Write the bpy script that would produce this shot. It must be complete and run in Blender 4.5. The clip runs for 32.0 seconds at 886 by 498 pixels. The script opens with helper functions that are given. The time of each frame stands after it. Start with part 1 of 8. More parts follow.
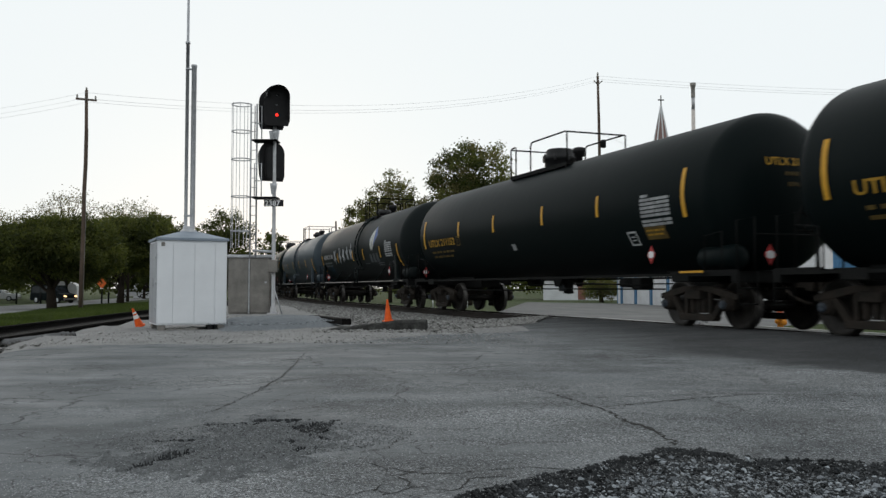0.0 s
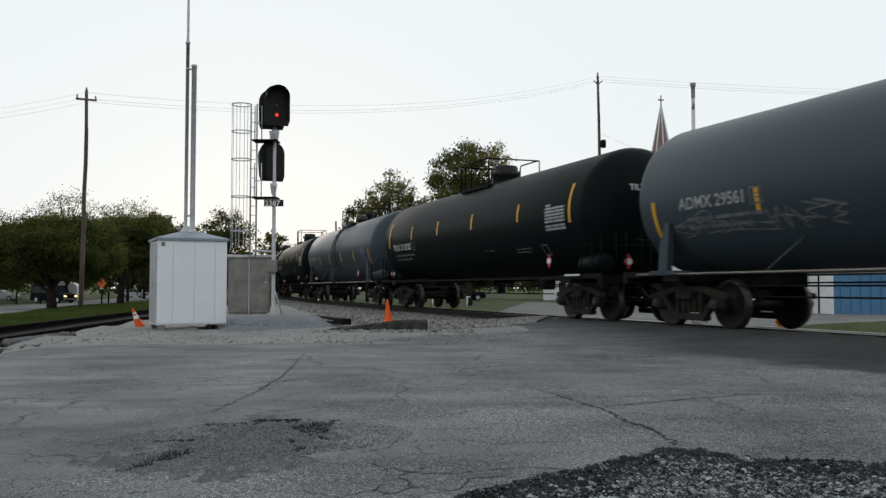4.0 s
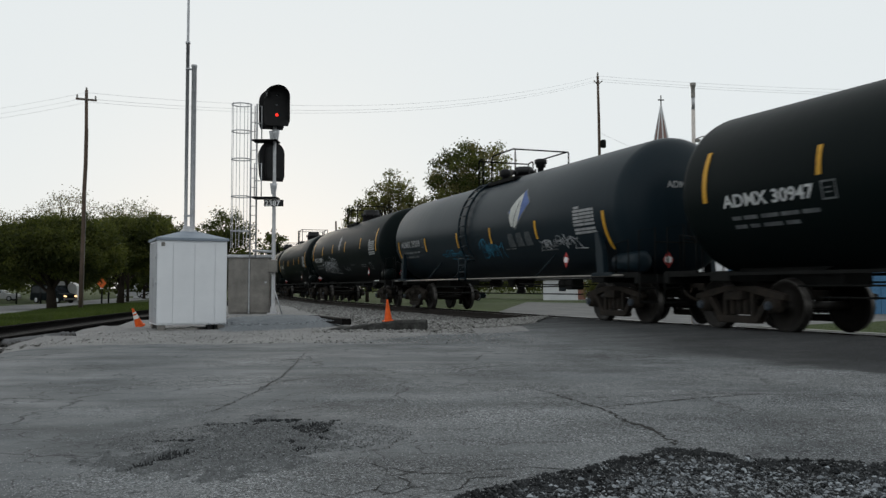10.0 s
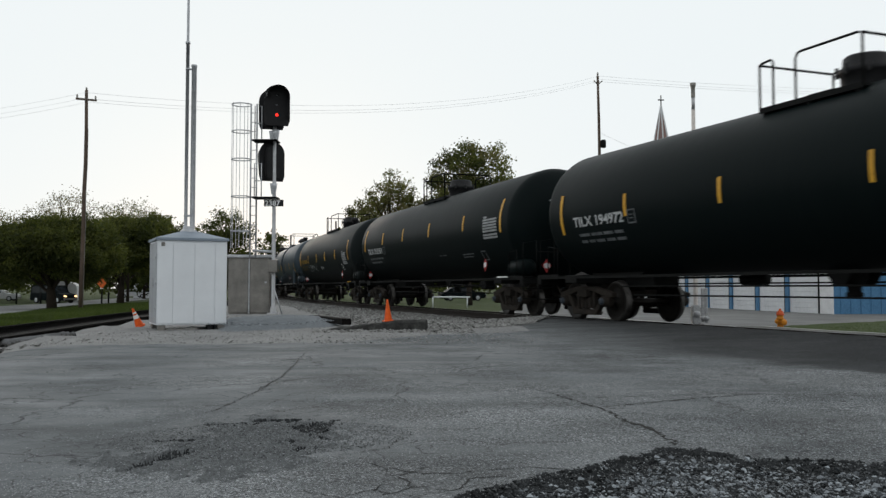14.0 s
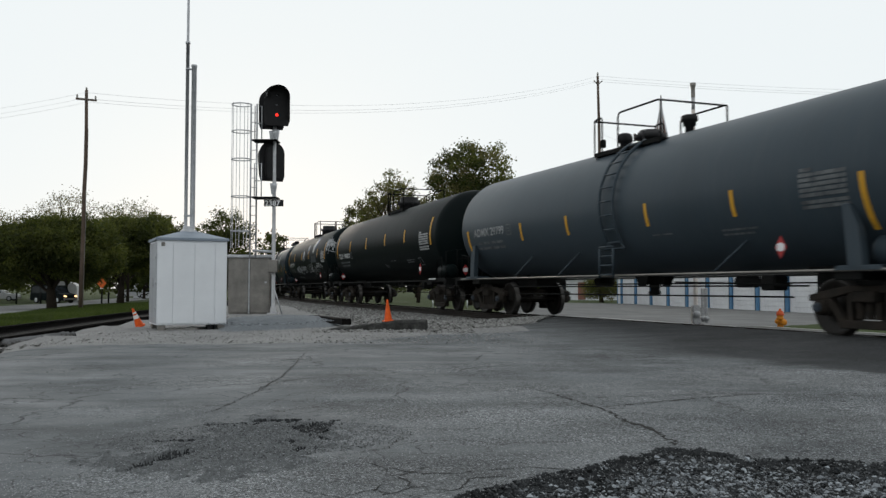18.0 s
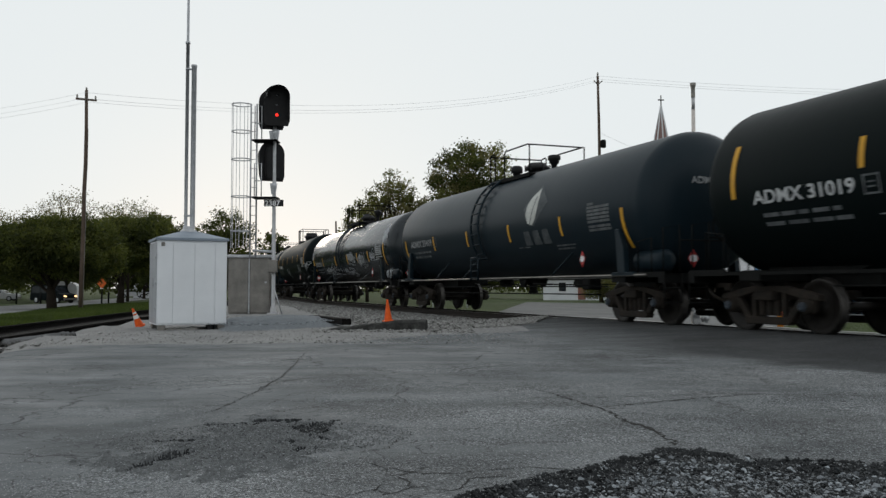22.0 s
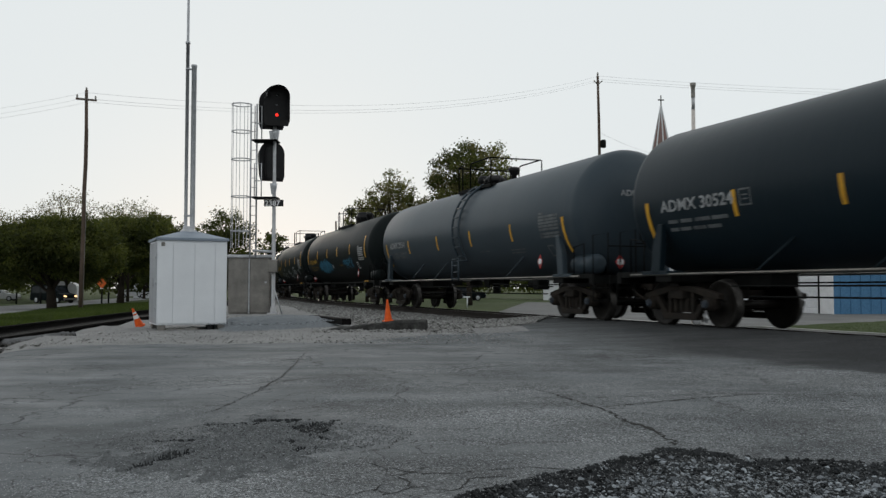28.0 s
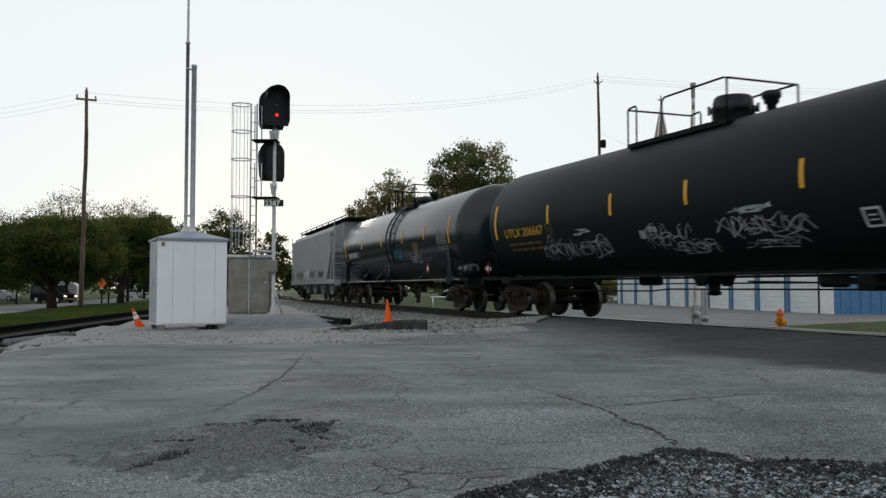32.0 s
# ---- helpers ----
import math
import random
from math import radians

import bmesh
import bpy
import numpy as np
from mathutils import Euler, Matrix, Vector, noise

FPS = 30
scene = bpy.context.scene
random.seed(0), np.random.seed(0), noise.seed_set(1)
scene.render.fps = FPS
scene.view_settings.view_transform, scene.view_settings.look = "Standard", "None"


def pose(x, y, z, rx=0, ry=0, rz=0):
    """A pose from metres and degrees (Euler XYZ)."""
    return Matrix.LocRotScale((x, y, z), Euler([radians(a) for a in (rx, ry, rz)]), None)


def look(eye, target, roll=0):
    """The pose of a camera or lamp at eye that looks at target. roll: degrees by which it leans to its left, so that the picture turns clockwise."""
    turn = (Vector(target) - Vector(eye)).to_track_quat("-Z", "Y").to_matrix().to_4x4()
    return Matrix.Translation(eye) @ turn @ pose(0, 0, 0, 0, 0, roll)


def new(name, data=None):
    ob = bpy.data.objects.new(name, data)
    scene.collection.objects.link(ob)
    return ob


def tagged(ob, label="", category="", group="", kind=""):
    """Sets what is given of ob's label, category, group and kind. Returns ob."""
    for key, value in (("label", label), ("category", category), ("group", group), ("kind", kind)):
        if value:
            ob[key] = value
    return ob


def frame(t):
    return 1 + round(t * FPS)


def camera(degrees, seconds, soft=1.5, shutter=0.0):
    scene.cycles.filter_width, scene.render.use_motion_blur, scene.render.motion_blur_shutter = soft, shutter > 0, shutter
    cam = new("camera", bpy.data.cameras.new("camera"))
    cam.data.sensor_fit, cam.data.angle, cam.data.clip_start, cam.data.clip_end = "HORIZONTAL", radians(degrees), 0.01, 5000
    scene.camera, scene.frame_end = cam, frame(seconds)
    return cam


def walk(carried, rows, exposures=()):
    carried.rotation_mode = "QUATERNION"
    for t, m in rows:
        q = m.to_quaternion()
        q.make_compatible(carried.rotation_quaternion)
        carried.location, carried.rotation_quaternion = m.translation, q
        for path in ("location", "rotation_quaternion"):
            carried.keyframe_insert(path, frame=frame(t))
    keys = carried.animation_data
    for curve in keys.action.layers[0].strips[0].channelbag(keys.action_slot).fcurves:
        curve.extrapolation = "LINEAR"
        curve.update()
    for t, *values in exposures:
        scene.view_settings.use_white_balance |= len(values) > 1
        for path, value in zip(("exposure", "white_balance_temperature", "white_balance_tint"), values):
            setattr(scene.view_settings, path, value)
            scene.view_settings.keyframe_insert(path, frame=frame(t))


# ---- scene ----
# A level crossing at dusk: a freight train of tank cars comes out of a curve and passes
# before a camera on a tripod. Metres; z = 0 is the top of the main rail.
import colorsys
import itertools

cam = camera(53.91, 32.0, soft=1.4, shutter=0.2)
EYE = pose(0, 0, 0.7655, 92.557, 0, 0)
walk(cam, [(0.0, EYE), (32.0, EYE)], exposures=[
    (0.0, 0.02), (1.0, -0.13), (2.0, 0.02), (3.0, 0.0), (6.0, -0.02), (7.0, -0.20), (8.0, -0.10), (9.0, 0.0), (10.0, -0.14), (11.0, -0.17), (12.0, -0.01), (13.0, -0.15), (14.0, 0.0),
    (17.0, -0.02), (18.0, 0.0), (19.0, -0.20), (20.0, -0.02), (21.0, -0.01), (22.0, -0.12), (23.0, -0.14), (24.0, 0.0), (25.0, -0.20), (28.0, -0.17), (29.0, -0.03), (30.0, -0.04), (32.0, 0.0)])

# ---- sky and sun ----
SUN_TURN, SUN_RISE = radians(-12), radians(4)
world = bpy.data.worlds.new("dusk_sky")
scene.world = world
world.use_nodes = True
wt = world.node_tree
wt.nodes.clear()
w_out = wt.nodes.new("ShaderNodeOutputWorld")
w_add = wt.nodes.new("ShaderNodeAddShader")
w_sky = wt.nodes.new("ShaderNodeTexSky")
w_sky.sky_type, w_sky.sun_disc = "NISHITA", False
w_sky.sun_elevation, w_sky.sun_rotation = SUN_RISE, SUN_TURN
w_sky.air_density, w_sky.dust_density, w_sky.ozone_density = 1.0, 1.5, 2.0
w_bg = wt.nodes.new("ShaderNodeBackground")
w_bg.inputs["Strength"].default_value = 0.006
w_haze = wt.nodes.new("ShaderNodeBackground")
w_haze.inputs["Color"].default_value = (0.893, 0.945, 0.962, 1)
w_haze.inputs["Strength"].default_value = 0.952
wt.links.new(w_sky.outputs[0], w_bg.inputs["Color"])
wt.links.new(w_bg.outputs[0], w_add.inputs[0])
wt.links.new(w_haze.outputs[0], w_add.inputs[1])
wt.links.new(w_add.outputs[0], w_out.inputs["Surface"])

sun_data = bpy.data.lights.new("sun", "SUN")
sun_data.energy, sun_data.angle, sun_data.color = 0.5, radians(14), (1.0, 0.86, 0.72)
sun = new("sun", sun_data)
sun.matrix_basis = look((0, 0, 30), (-30 * math.sin(SUN_TURN), -30 * math.cos(SUN_TURN), 30 - 30 * math.tan(SUN_RISE)))


# ---- materials ----
def mix_node(nt, fac, a, b, blend="MIX"):
    n = nt.nodes.new("ShaderNodeMix")
    n.data_type, n.blend_type = "RGBA", blend
    for key, v in ((0, fac), (6, a), (7, b)):
        if hasattr(v, "links"):
            nt.links.new(v, n.inputs[key])
        elif key == 0:
            n.inputs[0].default_value = v
        else:
            n.inputs[key].default_value = (*v, 1)
    return n.outputs[2]


def ramp_node(nt, src, stops):
    n = nt.nodes.new("ShaderNodeValToRGB")
    els = n.color_ramp.elements
    while len(els) < len(stops):
        els.new(0.5)
    for e, (p, c) in zip(els, stops):
        e.position = p
        e.color = (c, c, c, 1) if isinstance(c, (int, float)) else (*c, 1)
    nt.links.new(src, n.inputs[0])
    return n.outputs[0]


def noise_node(nt, vec, scale, detail=4.0, rough=0.6, distort=0.0):
    n = nt.nodes.new("ShaderNodeTexNoise")
    n.inputs["Scale"].default_value, n.inputs["Detail"].default_value = scale, detail
    n.inputs["Roughness"].default_value, n.inputs["Distortion"].default_value = rough, distort
    if vec is not None:
        nt.links.new(vec, n.inputs["Vector"])
    return n.outputs["Fac"]


def stretched(nt, vec, sx, sy, sz):
    n = nt.nodes.new("ShaderNodeMapping")
    n.inputs["Scale"].default_value = (sx, sy, sz)
    nt.links.new(vec, n.inputs["Vector"])
    return n.outputs[0]


def bump_node(nt, bsdf, height, strength, dist):
    n = nt.nodes.new("ShaderNodeBump")
    n.inputs["Strength"].default_value, n.inputs["Distance"].default_value = strength, dist
    nt.links.new(height, n.inputs["Height"])
    nt.links.new(n.outputs[0], bsdf.inputs["Normal"])


def base_mat(name, rough=0.6, metal=0.0, shine=0.18):
    m = bpy.data.materials.new(name)
    m.use_nodes = True
    nt = m.node_tree
    b = nt.nodes["Principled BSDF"]
    b.inputs["Roughness"].default_value, b.inputs["Metallic"].default_value = rough, metal
    b.inputs["Specular IOR Level"].default_value = shine
    tc = nt.nodes.new("ShaderNodeTexCoord")
    return m, nt, b, tc.outputs["Object"]


def surface(name, a, b=None, rough=0.6, metal=0.0, scale=3.0, fine=40.0, bump=0.2, dist=0.01, vary=0.0, rough_b=None, grain=0.35, shine=0.18):
    """Two colours mingled by a coarse and a fine noise, with a fine relief."""
    m, nt, bs, co = base_mat(name, rough, metal, shine)
    b = b or tuple(c * 0.7 for c in a)
    n1 = noise_node(nt, co, scale)
    n2 = noise_node(nt, co, fine)
    f1 = ramp_node(nt, n1, [(0.35, 0.0), (0.68, 1.0)])
    col = mix_node(nt, f1, a, b)
    col = mix_node(nt, grain, col, ramp_node(nt, n2, [(0.3, 0.25), (0.7, 0.75)]), "OVERLAY")
    if vary:
        oi = nt.nodes.new("ShaderNodeObjectInfo")
        col = mix_node(nt, vary, col, ramp_node(nt, oi.outputs["Random"], [(0.0, 0.1), (1.0, 0.9)]), "OVERLAY")
    nt.links.new(col, bs.inputs["Base Color"])
    if rough_b is not None:
        mr = nt.nodes.new("ShaderNodeMapRange")
        mr.inputs[3].default_value, mr.inputs[4].default_value = rough, rough_b
        nt.links.new(n1, mr.inputs[0])
        nt.links.new(mr.outputs[0], bs.inputs["Roughness"])
    if bump:
        bump_node(nt, bs, n2, bump, dist)
    return m


def leaf_mat(name, a, b):
    m, nt, bs, co = base_mat(name, 0.55)
    g = nt.nodes.new("ShaderNodeNewGeometry")
    col = mix_node(nt, g.outputs["Random Per Island"], a, b)
    n = noise_node(nt, co, 0.35, 2)
    col = mix_node(nt, ramp_node(nt, n, [(0.35, 0.0), (0.7, 1.0)]), col, tuple(c * 0.6 for c in a))
    nt.links.new(col, bs.inputs["Base Color"])
    # light shines through the thin leaves
    thin = nt.nodes.new("ShaderNodeBsdfTranslucent")
    nt.links.new(mix_node(nt, 1.0, col, (2.0, 1.95, 1.1), "MULTIPLY"), thin.inputs["Color"])
    both = nt.nodes.new("ShaderNodeMixShader")
    both.inputs[0].default_value = 0.5
    nt.links.new(bs.outputs[0], both.inputs[1])
    nt.links.new(thin.outputs[0], both.inputs[2])
    nt.links.new(both.outputs[0], nt.nodes["Material Output"].inputs["Surface"])
    return m


def stone_mat(name, a, b):
    """Stones that differ from one to the next."""
    m, nt, bs, co = base_mat(name, 0.85)
    g = nt.nodes.new("ShaderNodeNewGeometry")
    col = mix_node(nt, ramp_node(nt, g.outputs["Random Per Island"], [(0.0, 0.0), (0.55, 0.45), (1.0, 1.0)]), a, b)
    n2 = noise_node(nt, co, 55.0)
    col = mix_node(nt, 0.4, col, ramp_node(nt, n2, [(0.3, 0.25), (0.7, 0.75)]), "OVERLAY")
    nt.links.new(col, bs.inputs["Base Color"])
    bump_node(nt, bs, n2, 0.4, 0.01)
    return m


def math_node(nt, op, a, b=0.0, c=None):
    n = nt.nodes.new("ShaderNodeMath")
    n.operation = op
    for i, v in enumerate((a, b) if c is None else (a, b, c)):
        if hasattr(v, "links"):
            nt.links.new(v, n.inputs[i])
        else:
            n.inputs[i].default_value = v
    return n.outputs[0]


def voronoi_node(nt, vec, scale, feature, out):
    v = nt.nodes.new("ShaderNodeTexVoronoi")
    v.voronoi_dimensions, v.feature = "3D", feature
    v.inputs["Scale"].default_value = scale
    nt.links.new(vec, v.inputs["Vector"])
    return v.outputs[out]


def asphalt_mat(name, a, b, crack=1.0, grain=75.0, worn=0.5, into=None):
    """Worn asphalt: stains, bared aggregate, pits and cracks; into = a second pair of colours
    that takes over beyond the road's edge, sharp near by and dusty farther on."""
    m, nt, bs, co = base_mat(name, 0.85)
    big = noise_node(nt, co, 0.38, 6, 0.65, 1.0)
    mid = noise_node(nt, stretched(nt, co, 0.75, 1.5, 1), 0.9, 5, 0.65, 0.4)
    fine = noise_node(nt, co, grain, 3, 0.7)
    xyz = nt.nodes.new("ShaderNodeSeparateXYZ")
    nt.links.new(co, xyz.inputs[0])
    col = mix_node(nt, ramp_node(nt, big, [(0.36, 0.0), (0.64, 1.0)]), a, b)
    if into:
        near = math_node(nt, "ADD", math_node(nt, "MULTIPLY_ADD", xyz.outputs[0], 0.806, -8.70), math_node(nt, "MULTIPLY", xyz.outputs[1], 0.593))
        past = math_node(nt, "ADD", math_node(nt, "MULTIPLY_ADD", xyz.outputs[0], 0.96, -4.15), math_node(nt, "MULTIPLY", xyz.outputs[1], 0.163))
        reach = math_node(nt, "MINIMUM", near, past)
        reach = math_node(nt, "ADD", reach, math_node(nt, "MULTIPLY_ADD", noise_node(nt, co, 2.2, 5, 0.7), 0.7, -0.35))
        wide = nt.nodes.new("ShaderNodeMapRange")
        for k, val in ((1, 8.8), (2, 15.5), (3, 0.10), (4, 2.2)):
            wide.inputs[k].default_value = val
        nt.links.new(xyz.outputs[1], wide.inputs[0])
        fac = math_node(nt, "MINIMUM", math_node(nt, "MAXIMUM", math_node(nt, "DIVIDE", reach, wide.outputs[0]), 0.0), 1.0)
        col = mix_node(nt, fac, col, mix_node(nt, ramp_node(nt, big, [(0.36, 0.0), (0.64, 1.0)]), *into))
    col = mix_node(nt, 0.55, col, ramp_node(nt, mid, [(0.32, 0.2), (0.68, 0.8)]), "OVERLAY")
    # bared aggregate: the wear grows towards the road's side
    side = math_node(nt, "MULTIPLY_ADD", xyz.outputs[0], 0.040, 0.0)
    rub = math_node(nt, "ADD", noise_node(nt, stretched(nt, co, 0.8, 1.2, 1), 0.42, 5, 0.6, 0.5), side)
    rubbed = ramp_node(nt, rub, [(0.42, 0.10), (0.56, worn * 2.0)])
    mr = nt.nodes.new("ShaderNodeMapRange")
    for k, val in ((1, 0.38), (2, 0.62), (3, 0.22), (4, 1.78)):
        mr.inputs[k].default_value = val
    nt.links.new(fine, mr.inputs[0])
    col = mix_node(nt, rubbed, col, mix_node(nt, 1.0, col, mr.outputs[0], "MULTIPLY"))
    chips = nt.nodes.new("ShaderNodeSeparateColor")
    nt.links.new(voronoi_node(nt, co, grain * 1.1, "F1", "Color"), chips.inputs[0])
    tone = ramp_node(nt, chips.outputs[0], [(0.0, 0.35), (0.45, 0.8), (0.8, 1.2), (1.0, 2.5)])
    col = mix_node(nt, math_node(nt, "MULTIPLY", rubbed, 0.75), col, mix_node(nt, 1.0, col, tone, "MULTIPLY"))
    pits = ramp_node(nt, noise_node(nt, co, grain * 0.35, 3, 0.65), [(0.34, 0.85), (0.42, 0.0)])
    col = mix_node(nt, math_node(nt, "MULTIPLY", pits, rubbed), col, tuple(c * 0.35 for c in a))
    # thin cracks: long ones, and a fine net where the surface has tired
    wob = nt.nodes.new("ShaderNodeTexNoise")
    wob.inputs["Scale"].default_value, wob.inputs["Detail"].default_value = 1.6, 6
    nt.links.new(co, wob.inputs["Vector"])
    add = nt.nodes.new("ShaderNodeVectorMath")
    add.operation = "ADD"
    nt.links.new(co, add.inputs[0])
    nt.links.new(wob.outputs["Color"], add.inputs[1])
    gate2 = ramp_node(nt, noise_node(nt, co, 0.8, 2), [(0.47, 0.0), (0.56, crack)])
    line2 = ramp_node(nt, voronoi_node(nt, add.outputs[0], 3.4, "DISTANCE_TO_EDGE", "Distance"), [(0.0, 0.95), (0.032, 0.0)])
    col = mix_node(nt, math_node(nt, "MULTIPLY", gate2, line2), col, (0.035, 0.035, 0.037))
    gate = ramp_node(nt, noise_node(nt, co, 0.5, 2), [(0.44, 0.0), (0.54, crack)])
    line = ramp_node(nt, voronoi_node(nt, add.outputs[0], 0.33, "DISTANCE_TO_EDGE", "Distance"), [(0.0, 0.95), (0.006, 0.0)])
    cut = math_node(nt, "MULTIPLY", gate, line)
    col = mix_node(nt, cut, col, (0.03, 0.03, 0.032))
    nt.links.new(col, bs.inputs["Base Color"])
    bump_node(nt, bs, math_node(nt, "SUBTRACT", fine, cut), 0.6, 0.012)
    return m


def tank_mat(name, col, dirt, rough, low, shine=0.16):
    """Weathered tank paint: dust runs down it in streaks; the underside is grimier (road dirt)."""
    m, nt, bs, co = base_mat(name, rough, 0.0, shine)
    streak = noise_node(nt, stretched(nt, co, 2.2, 0.25, 0.25), 3.0, 5, 0.65)
    patch = noise_node(nt, co, 0.55, 4)
    col2 = mix_node(nt, ramp_node(nt, streak, [(0.45, 0.0), (0.8, 0.7)]), col, dirt)
    col2 = mix_node(nt, ramp_node(nt, patch, [(0.45, 0.0), (0.75, 0.5)]), col2, low)
    nt.links.new(col2, bs.inputs["Base Color"])
    mr = nt.nodes.new("ShaderNodeMapRange")
    mr.inputs[3].default_value, mr.inputs[4].default_value = rough - 0.04, rough + 0.06
    nt.links.new(streak, mr.inputs[0])
    nt.links.new(mr.outputs[0], bs.inputs["Roughness"])
    bump_node(nt, bs, noise_node(nt, co, 5.0, 3), 0.08, 0.01)
    return m


def glow_mat(name, col, strength):
    m, nt, bs, co = base_mat(name, 0.4)
    bs.inputs["Base Color"].default_value = (*col, 1)
    bs.inputs["Emission Color"].default_value = (*col, 1)
    bs.inputs["Emission Strength"].default_value = strength
    return m


